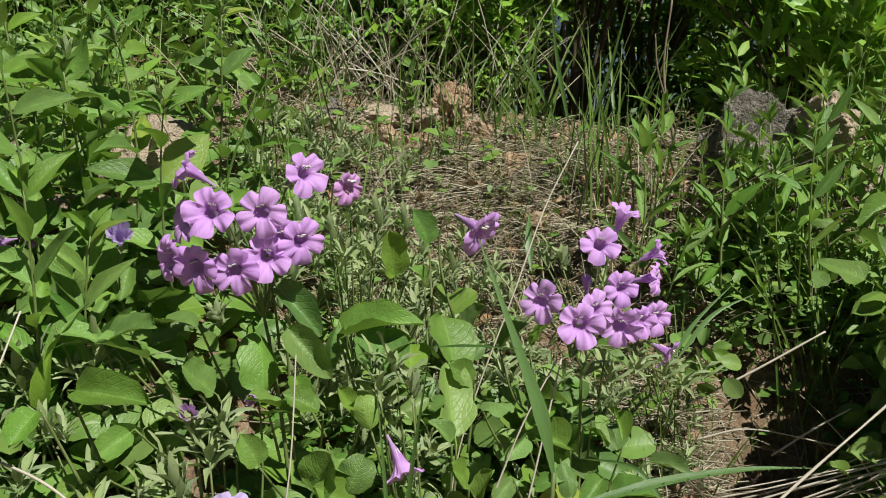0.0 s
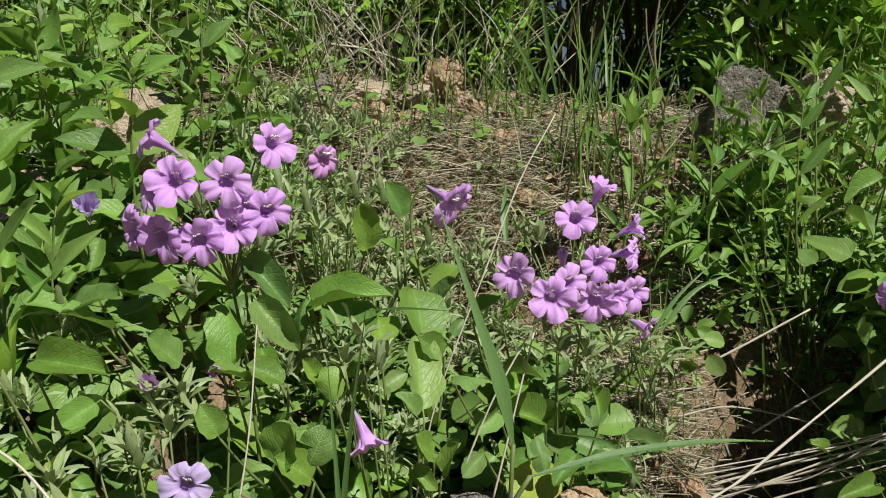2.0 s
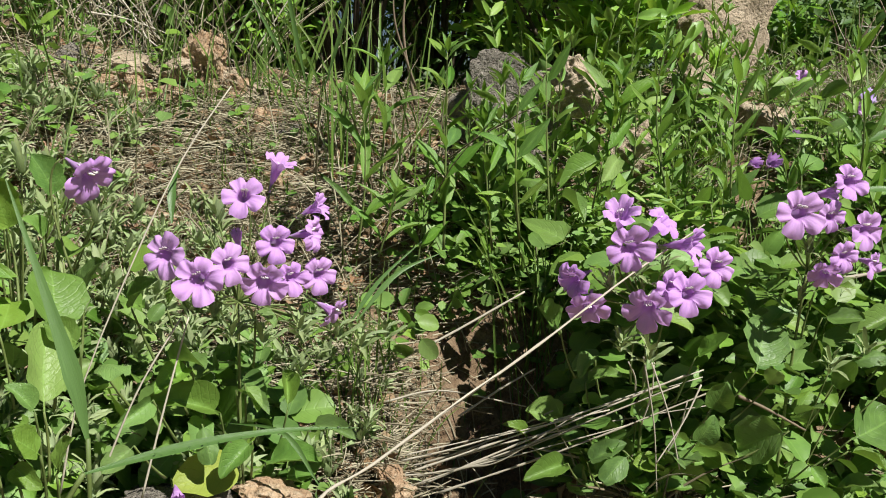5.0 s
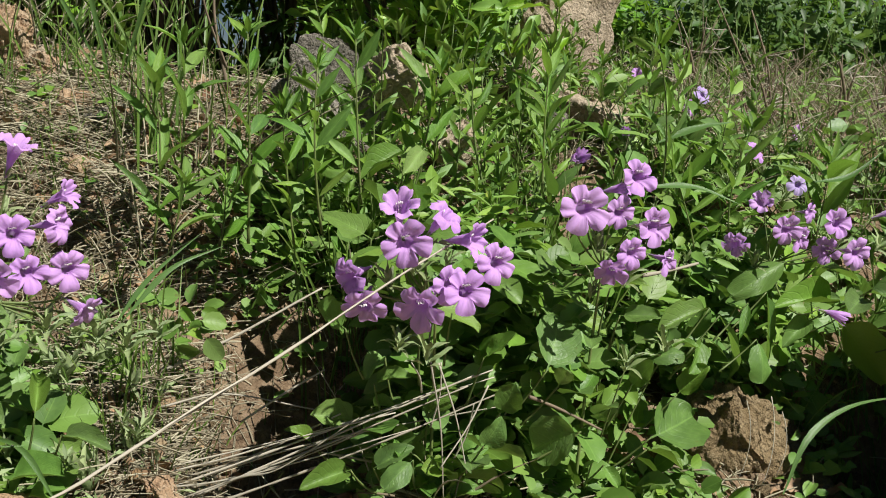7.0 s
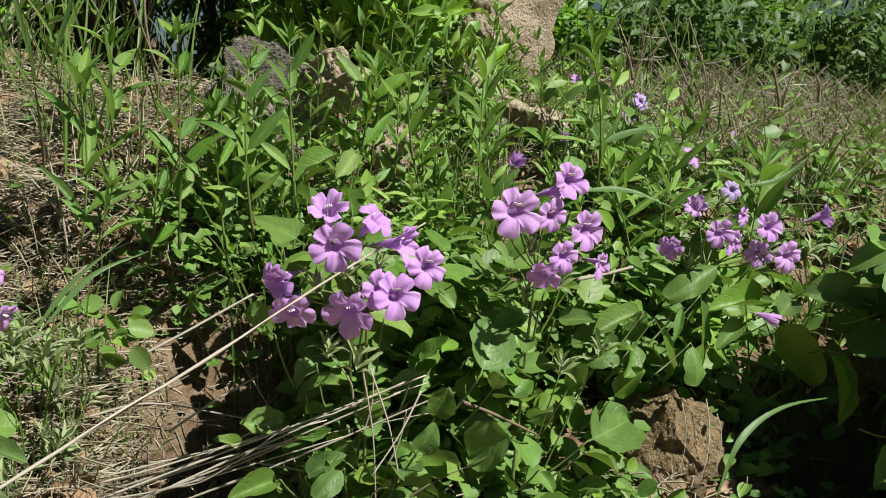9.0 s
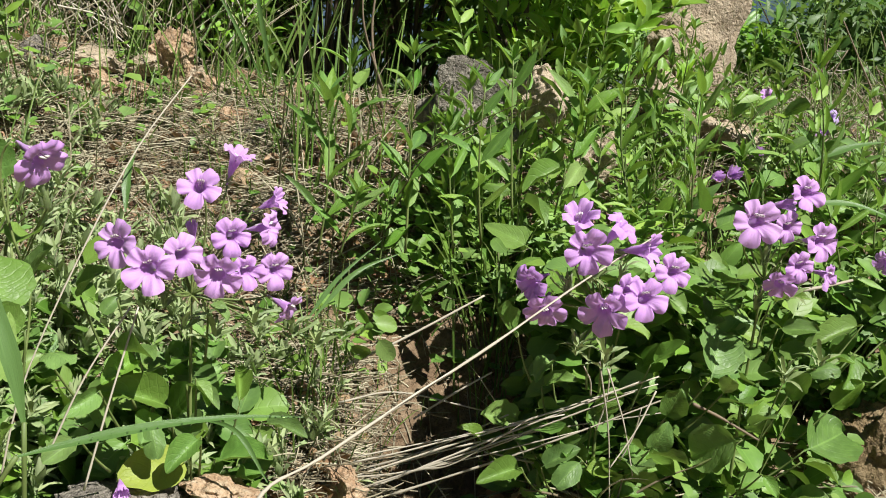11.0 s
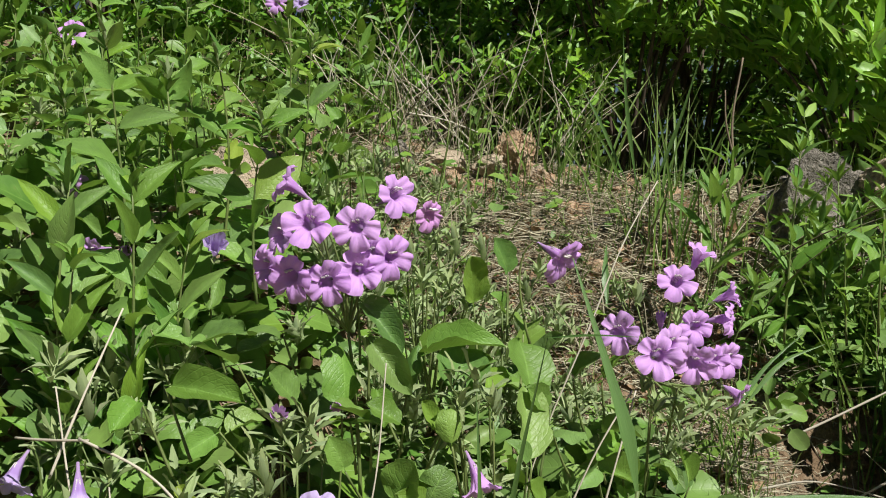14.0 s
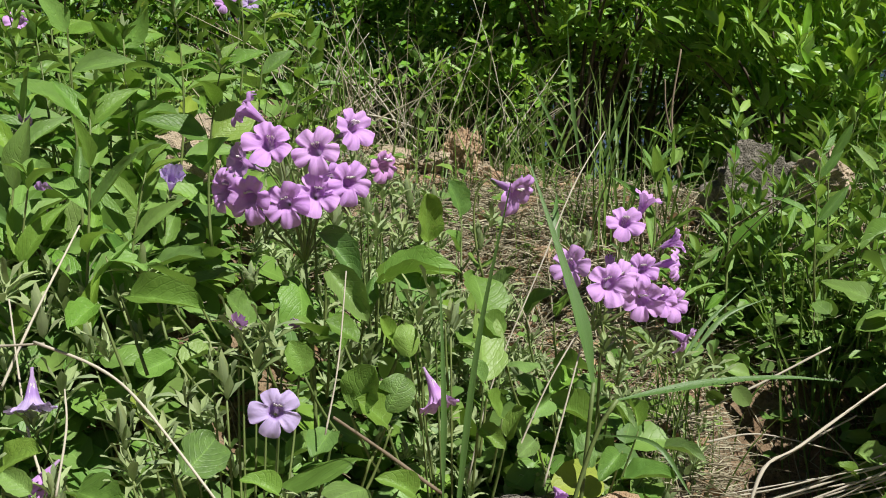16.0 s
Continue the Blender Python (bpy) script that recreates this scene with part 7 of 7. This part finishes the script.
blade("long_grass", [(0.227, 1.580, 0.998), (0.259, 1.550, 1.111), (0.284, 1.520, 1.226)], 0.007, "tall grass blade before the dark hollow", group="long grass blades")
blade("long_grass", [(0.182, 1.620, 1.007), (0.130, 1.600, 1.105), (0.090, 1.600, 1.172)], 0.007, "tall grass blade before the dark hollow", group="long grass blades")
blade("long_grass", [(0.275, 1.080, 0.730), (0.322, 1.100, 0.782), (0.379, 1.120, 0.806)], 0.007, "grass blade over the dark gap", group="long grass blades")
blade("long_grass", [(0.265, 1.080, 0.723), (0.302, 1.100, 0.774), (0.354, 1.120, 0.820)], 0.006, "grass blade over the dark gap", group="long grass blades")
blade("long_grass", [(0.091, 0.950, 0.862), (0.089, 0.970, 0.896), (0.092, 1.000, 0.923)], 0.009, "short upright grass blade", group="long grass blades")
blade("long_grass", [(0.874, 1.100, 0.890), (0.945, 1.100, 0.892), (0.999, 1.080, 0.875)], 0.012, "arching grass leaf over the flowers", toward=(0, -0.5, 0.8), group="long grass blades")
blade("long_grass", [(0.942, 1.200, 0.941), (0.998, 1.200, 0.963), (1.048, 1.200, 0.973)], 0.014, "arching grass leaf over the flowers", toward=(0, -0.5, 0.8), group="long grass blades")
blade("long_grass", [(1.079, 1.050, 0.908), (1.126, 1.050, 0.917), (1.171, 1.050, 0.950)], 0.009, "arching green grass leaf", toward=(0, -0.5, 0.8), group="long grass blades")
stalk("dry_stalk", [(0.200, 0.66, 0.25), (0.212, 0.668, 0.52), (0.232, 0.690, 0.672), (0.290, 0.735, 0.704), (0.435, 0.843, 0.764), (0.550, 0.930, 0.815), (0.663, 1.015, 0.858)], 0.0018, 0.0010, "long pale dry stalk leaning over the flowers", group="long dry stalks", knots=0.5, rows=44)
stalk("dry_stalk", [(0.001, 0.860, 0.618), (0.022, 0.870, 0.720), (0.070, 0.900, 0.846), (0.105, 0.950, 0.930), (0.144, 1.000, 0.997)], 0.001, 0.0007, "thin dry grass stalk", group="long dry stalks")
stalk("dry_stalk", [(0.047, 0.840, 0.654), (0.077, 0.850, 0.726), (0.112, 0.870, 0.787)], 0.001, 0.0008, "thin dry grass stalk", group="long dry stalks")
stalk("dry_stalk", [(0.077, 0.850, 0.622), (0.096, 0.860, 0.701), (0.117, 0.880, 0.785)], 0.0012, 0.0008, "thin dry grass stalk", group="long dry stalks")
stalk("dry_stalk", [(0.307, 1.200, 0.634), (0.394, 1.200, 0.678), (0.500, 1.200, 0.740)], 0.0022, 0.0014, "pale dry twig across the dark gap", group="long dry stalks")
stalk("dry_stalk", [(0.312, 1.120, 0.617), (0.383, 1.120, 0.631), (0.487, 1.100, 0.616)], 0.0014, 0.0008, "grey dry twig on the straw", group="long dry stalks")
stalk("dry_stalk", [(0.402, 1.100, 0.604), (0.450, 1.100, 0.637), (0.496, 1.100, 0.665)], 0.0016, 0.001, "grey dry twig on the straw", group="long dry stalks")
stalk("dry_stalk", [(0.289, 1.080, 0.523), (0.486, 1.040, 0.610), (0.669, 1.000, 0.693)], 0.0015, 0.0009, "bleached dry stalk lying in a bundle on the straw", group="bundle of dry stalks", knots=0.5, rows=30)
stalk("dry_stalk", [(0.296, 1.050, 0.522), (0.473, 1.025, 0.596), (0.642, 1.000, 0.675)], 0.0015, 0.0009, "bleached dry stalk lying in a bundle on the straw", group="bundle of dry stalks", knots=0.5, rows=30)
stalk("dry_stalk", [(0.326, 1.100, 0.522), (0.438, 1.065, 0.562), (0.543, 1.030, 0.618)], 0.0015, 0.0009, "bleached dry stalk lying in a bundle on the straw", group="bundle of dry stalks", knots=0.5, rows=30)
stalk("dry_stalk", [(0.349, 1.060, 0.532), (0.503, 1.030, 0.612), (0.648, 1.000, 0.687)], 0.0015, 0.0009, "bleached dry stalk lying in a bundle on the straw", group="bundle of dry stalks", knots=0.5, rows=30)
stalk("dry_stalk", [(0.372, 1.030, 0.537), (0.529, 1.015, 0.599), (0.683, 1.000, 0.668)], 0.0015, 0.0009, "bleached dry stalk lying in a bundle on the straw", group="bundle of dry stalks", knots=0.5, rows=30)
stalk("dry_stalk", [(0.314, 1.120, 0.523), (0.415, 1.090, 0.566), (0.511, 1.060, 0.625)], 0.0015, 0.0009, "bleached dry stalk lying in a bundle on the straw", group="bundle of dry stalks", knots=0.5, rows=30)
stalk("dry_stalk", [(0.325, 0.762, 0.719), (0.370, 0.791, 0.740), (0.430, 0.842, 0.760), (0.490, 0.881, 0.790), (0.545, 0.929, 0.811), (0.60, 0.966, 0.836)], 0.0010, 0.0007, "dry sheath wound round a long pale stalk", group="long dry stalks", knots=0.6, rows=40)
brng = random.Random(61)
for i in range(5):
    u, w = brng.random(), brng.random()
    a = Vector((0.28 + 0.10 * u, 1.10 - 0.05 * w, 0.535 + 0.03 * brng.random()))
    c = Vector((0.50 + 0.20 * brng.random(), 1.03 - 0.04 * w, 0.615 + 0.09 * brng.random()))
    b = a.lerp(c, 0.5) + Vector((0, brng.uniform(-0.01, 0.01), brng.uniform(-0.022, 0.022)))
    stalk("dry_stalk", [a, a.lerp(b, 0.5) + Vector((0, 0, brng.uniform(-0.005, 0.005))), b, c], brng.uniform(0.0009, 0.0017), 0.0007, "thin crooked bleached stalk in a bundle on the straw", group="bundle of dry stalks", knots=0.45, rows=22)
stalk("dry_stalk", [(0.597, 1.000, 0.709), (0.611, 0.990, 0.632), (0.616, 0.980, 0.555)], 0.0011, 0.0007, "thin dry stalk among the leaves", group="long dry stalks")
stalk("dry_stalk", [(0.607, 1.000, 0.702), (0.628, 0.990, 0.642), (0.641, 0.980, 0.582)], 0.0011, 0.0007, "thin dry stalk among the leaves", group="long dry stalks")
stalk("dry_stalk", [(0.590, 1.000, 0.669), (0.585, 0.990, 0.689), (0.573, 0.980, 0.709)], 0.0011, 0.0007, "thin dry stalk among the leaves", group="long dry stalks")
stalk("dry_stalk", [(0.659, 0.980, 0.682), (0.636, 0.970, 0.640), (0.605, 0.960, 0.598)], 0.0011, 0.0007, "thin dry stalk among the leaves", group="long dry stalks")
stalk("dry_stalk", [(0.607, 1.020, 0.621), (0.613, 1.010, 0.662), (0.610, 1.000, 0.702)], 0.0011, 0.0007, "thin dry stalk among the leaves", group="long dry stalks")
stalk("dry_stalk", [(0.629, 1.000, 0.587), (0.641, 0.990, 0.625), (0.644, 0.980, 0.662)], 0.0011, 0.0007, "thin dry stalk among the leaves", group="long dry stalks")
stalk("twig", [(0.714, 1.000, 0.661), (0.759, 1.020, 0.638), (0.827, 1.050, 0.599)], 0.0022, 0.0014, "brown dry twig between round leaves", material=BARK, group="dry twigs")
stalk("dry_stalk", [(0.887, 1.100, 0.780), (0.935, 1.120, 0.783), (0.990, 1.150, 0.787)], 0.0025, 0.002, "dry stalk under the flowers", group="long dry stalks")
stalk("dry_stalk", [(-0.412, 0.670, 0.760), (-0.380, 0.660, 0.763), (-0.340, 0.650, 0.768)], 0.0012, 0.001, "pale dry stalk lying over the leaves", group="long dry stalks")
stalk("dry_stalk", [(-0.348, 0.650, 0.769), (-0.290, 0.630, 0.755), (-0.248, 0.610, 0.733), (-0.178, 0.570, 0.675)], 0.0012, 0.001, "pale bent dry stalk over the leaves", group="long dry stalks")
stalk("dry_stalk", [(-0.388, 0.680, 0.724), (-0.372, 0.700, 0.784), (-0.354, 0.740, 0.861)], 0.0014, 0.0009, "thin pale dry bent stalk", group="long dry stalks")
stalk("dry_stalk", [(-0.318, 0.620, 0.653), (-0.357, 0.660, 0.707), (-0.394, 0.700, 0.797)], 0.0012, 0.0007, "thin pale dry bent stalk", group="long dry stalks")
stalk("dry_stalk", [(-0.304, 0.600, 0.664), (-0.307, 0.620, 0.709), (-0.318, 0.640, 0.735)], 0.001, 0.0007, "thin pale dry bent stalk", group="long dry stalks")
stalk("dry_stalk", [(-0.115, 0.640, 0.710), (-0.110, 0.660, 0.764), (-0.112, 0.700, 0.834)], 0.0008, 0.0006, "thin brown dry upright stalk", group="long dry stalks")
stalk("twig", [(-0.107, 0.620, 0.728), (-0.069, 0.640, 0.699), (-0.024, 0.660, 0.664)], 0.0012, 0.0016, "bare reddish-brown dry stem", material=BARK, group="dry twigs")

# twigs on the right of the bank
stalk("twig", [(1.764, 2.200, 0.902), (1.733, 2.200, 1.091), (1.665, 2.200, 1.243)], 0.004, 0.002, "pale grey-brown bare twig standing in the weeds", material=BARK, group="bare twigs")
stalk("twig", [(1.831, 2.300, 0.945), (1.724, 2.300, 1.107), (1.621, 2.300, 1.275)], 0.0035, 0.00175, "pale grey-brown bare twig standing in the weeds", material=BARK, group="bare twigs")
stalk("twig", [(1.824, 2.000, 0.932), (1.819, 2.000, 1.027), (1.790, 2.000, 1.119)], 0.005, 0.0025, "pale grey-brown bare twig standing in the weeds", material=BARK, group="bare twigs")
stalk("twig", [(1.842, 2.000, 0.919), (1.889, 2.000, 0.990), (1.934, 2.000, 1.020)], 0.004, 0.002, "pale grey-brown bare twig standing in the weeds", material=BARK, group="bare twigs")
stalk("twig", [(2.009, 2.100, 1.050), (2.007, 2.100, 1.093), (1.990, 2.100, 1.121)], 0.004, 0.002, "pale grey-brown bare twig standing in the weeds", material=BARK, group="bare twigs")
stalk("twig", [(1.610, 2.000, 1.002), (1.589, 2.000, 1.054), (1.534, 2.000, 1.141)], 0.003, 0.0015, "pale grey-brown bare twig standing in the weeds", material=BARK, group="bare twigs")
stalk("twig", [(1.522, 2.200, 1.078), (1.510, 2.200, 1.119), (1.490, 2.200, 1.159)], 0.004, 0.002, "pale grey-brown bare twig standing in the weeds", material=BARK, group="bare twigs")
stalk("twig", [(1.689, 2.100, 0.934), (1.712, 2.100, 1.005), (1.809, 2.100, 1.025)], 0.003, 0.0015, "pale grey-brown bare twig standing in the weeds", material=BARK, group="bare twigs")
stalk("twig", [(1.834, 2.000, 0.918), (1.782, 2.000, 0.944), (1.698, 2.000, 0.980)], 0.003, 0.0015, "pale grey-brown bare twig standing in the weeds", material=BARK, group="bare twigs")
stalk("twig", [(0.381, 1.600, 0.977), (0.358, 1.600, 1.103), (0.369, 1.600, 1.227)], 0.003, 0.0015, "bare brown twig before the dark hollow", material=BARK, group="bare twigs")
stalk("twig", [(0.381, 1.600, 1.007), (0.345, 1.580, 1.102), (0.338, 1.580, 1.168)], 0.0022, 0.0012, "bare brown twig before the dark hollow", material=BARK, group="bare twigs")
stalk("dry_stalk", [(-0.385, 2.100, 1.073), (-0.447, 2.100, 1.184), (-0.501, 2.070, 1.274)], 0.0022, 0.0012, "bleached dry stalk in a tangled heap", group="tangled dry stalks")
stalk("dry_stalk", [(-0.332, 2.100, 1.086), (-0.265, 2.100, 1.144), (-0.197, 2.070, 1.184)], 0.0022, 0.0012, "bleached dry stalk in a tangled heap", group="tangled dry stalks")
stalk("dry_stalk", [(-0.286, 2.150, 1.113), (-0.365, 2.150, 1.180), (-0.437, 2.120, 1.229)], 0.0022, 0.0012, "bleached dry stalk in a tangled heap", group="tangled dry stalks")
stalk("dry_stalk", [(-0.227, 2.100, 1.123), (-0.277, 2.100, 1.201), (-0.323, 2.070, 1.260)], 0.0022, 0.0012, "bleached dry stalk in a tangled heap", group="tangled dry stalks")
stalk("dry_stalk", [(-0.381, 2.150, 1.061), (-0.319, 2.150, 1.154), (-0.254, 2.120, 1.227)], 0.0022, 0.0012, "bleached dry stalk in a tangled heap", group="tangled dry stalks")
stalk("dry_stalk", [(-0.477, 2.100, 1.074), (-0.460, 2.100, 1.190), (-0.437, 2.070, 1.286)], 0.0022, 0.0012, "bleached dry stalk in a tangled heap", group="tangled dry stalks")
stalk("dry_stalk", [(-0.271, 2.050, 1.146), (-0.189, 2.050, 1.134), (-0.105, 2.020, 1.106)], 0.0022, 0.0012, "bleached dry stalk in a tangled heap", group="tangled dry stalks")
stalk("dry_stalk", [(-0.251, 2.100, 1.225), (-0.200, 2.100, 1.163), (-0.147, 2.070, 1.084)], 0.0022, 0.0012, "bleached dry stalk in a tangled heap", group="tangled dry stalks")

trng = random.Random(83)
for i in range(26):
    a = Vector((trng.uniform(-0.50, 0.12), trng.uniform(2.04, 2.16), trng.uniform(1.04, 1.14)))
    c = a + Vector((trng.uniform(-0.22, 0.22), trng.uniform(-0.06, 0.04), trng.uniform(0.08, 0.30)))
    b = a.lerp(c, 0.55) + Vector((trng.uniform(-0.03, 0.03), 0, trng.uniform(-0.01, 0.04)))
    stalk("dry_stalk", [a, b, c], trng.uniform(0.0012, 0.0022), 0.0008, "bleached dry stalk in a tangled heap", group="tangled dry stalks", knots=0.35)


# ---- weeds in number ----
wrng = random.Random(77)
WEED_LABEL = "erect green weed with narrow pointed leaves in pairs"
first = [weed("weed", (3.0 + 0.3 * i, 4.0, bank(3.0 + 0.3 * i, 4.0)), (3.0 + 0.3 * i + wrng.uniform(-0.03, 0.03), 4.0, bank(3.0 + 0.3 * i, 4.0) + h), n, ln, 100 + i, WEED_LABEL, pool=ELLIPTIC, spread=56.0)
         for i, (h, n, ln) in enumerate(((0.30, 7, 0.044), (0.24, 6, 0.050), (0.34, 8, 0.042), (0.20, 5, 0.044), (0.27, 6, 0.052)))]


def strew(protos, count, place, lo, hi, rng, tip=10):
    done = 0
    while done < count:
        x, y = place()
        if bare(on_ground(x, y, 0.05), 0.14):
            continue
        s = rng.uniform(lo, hi)
        copy_thing(protos[done % len(protos)], Matrix.Translation(on_ground(x, y, -0.004)) @ pose(0, 0, 0, rng.uniform(-tip, tip), rng.uniform(-tip, tip), rng.uniform(0, 360)) @ Matrix.Scale(s, 4))
        done += 1


strew(first, 16, lambda: (wrng.uniform(-0.95, -0.30), wrng.uniform(1.0, 1.4)), 0.75, 1.15, wrng)
strew(first, 14, lambda: (wrng.uniform(0.62, 1.05), wrng.uniform(1.22, 1.5)), 0.75, 1.1, wrng)
far = [far_weed("weed", (3.0 + 0.3 * i, 4.8, bank(3.0 + 0.3 * i, 4.8)), h, n, ln, 150 + i, "green weed with narrow leaves growing up the bank", (15, 68), 1.25)
       for i, (h, n, ln) in enumerate(((0.30, 8, 0.052), (0.24, 7, 0.058), (0.34, 9, 0.050), (0.20, 7, 0.052), (0.27, 8, 0.064)))]
strew(far, 52, lambda: (wrng.uniform(-1.4, -0.35), wrng.uniform(1.3, 2.45)), 0.75, 1.2, wrng)
steep = [far_weed("weed", (3.0 + 0.3 * i, 5.2, bank(3.0 + 0.3 * i, 5.2)), h, n, ln, 170 + i, "green weed with narrow upright leaves on the bank", (25, 70), 0.75)
         for i, (h, n, ln) in enumerate(((0.28, 7, 0.068), (0.22, 6, 0.075), (0.32, 8, 0.064)))]
strew(steep, 24, lambda: (wrng.uniform(0.48, 1.1), wrng.uniform(1.4, 1.9)), 0.75, 1.15, wrng)
strew(steep, 14, lambda: (wrng.uniform(0.42, 0.78), wrng.uniform(1.45, 1.64)), 0.75, 1.1, wrng)
strew(steep, 16, lambda: (wrng.uniform(0.95, 1.3), wrng.uniform(1.5, 2.0)), 0.7, 1.0, wrng)
strew(steep, 16, lambda: (wrng.uniform(1.3, 2.6), wrng.uniform(1.6, 2.9)), 0.5, 0.8, wrng)
strew(far, 14, lambda: (wrng.uniform(-0.4, 0.3), wrng.uniform(2.1, 2.5)), 0.7, 1.0, wrng)
strew(steep, 12, lambda: (wrng.uniform(1.08, 1.36), wrng.uniform(2.10, 2.25)), 0.7, 0.95, wrng)

LOW_LABEL = "low plant with broad rounded green leaves"
low = [low_plant("broadleaf_plant", (3.0 + 0.3 * i, 4.4, bank(3.0 + 0.3 * i, 4.4)), n, r, ln, 200 + i, LOW_LABEL, pool) for i, (n, r, ln, pool) in
       enumerate(((3, 0.07, 0.052, OVATE), (4, 0.06, 0.045, OVATE), (3, 0.08, 0.058, OVATE), (4, 0.05, 0.036, HEART)))]
strew(low, 26, lambda: (wrng.uniform(-0.66, 0.16), wrng.uniform(0.52, 0.95)), 0.75, 1.2, wrng)
strew(low, 9, lambda: (wrng.uniform(0.52, 1.05), wrng.uniform(1.02, 1.22)), 0.7, 1.05, wrng)
strew(low, 12, lambda: (wrng.uniform(0.62, 0.80), wrng.uniform(1.1, 1.42)), 0.6, 0.85, wrng)
strew(low, 10, lambda: (wrng.uniform(1.0, 1.7), wrng.uniform(1.2, 1.8)), 0.7, 1.0, wrng)
strew(low, 8, lambda: (wrng.uniform(-0.2, 0.2), wrng.uniform(0.9, 1.1)), 0.6, 0.9, wrng)
# Plants rooted beyond the right edge of view, added to keep sun off the soil.
for i, (x, y, r, ln) in enumerate(((1.70, 1.10, 0.30, 0.11), (1.78, 1.22, 0.32, 0.11), (1.92, 1.06, 0.34, 0.11))):
    low_plant("broadleaf_plant", on_ground(x, y), 5, r, ln, 260 + i, "tall plant with large broad green leaves added to shade the soil", OVATE, "large-leaved plants")
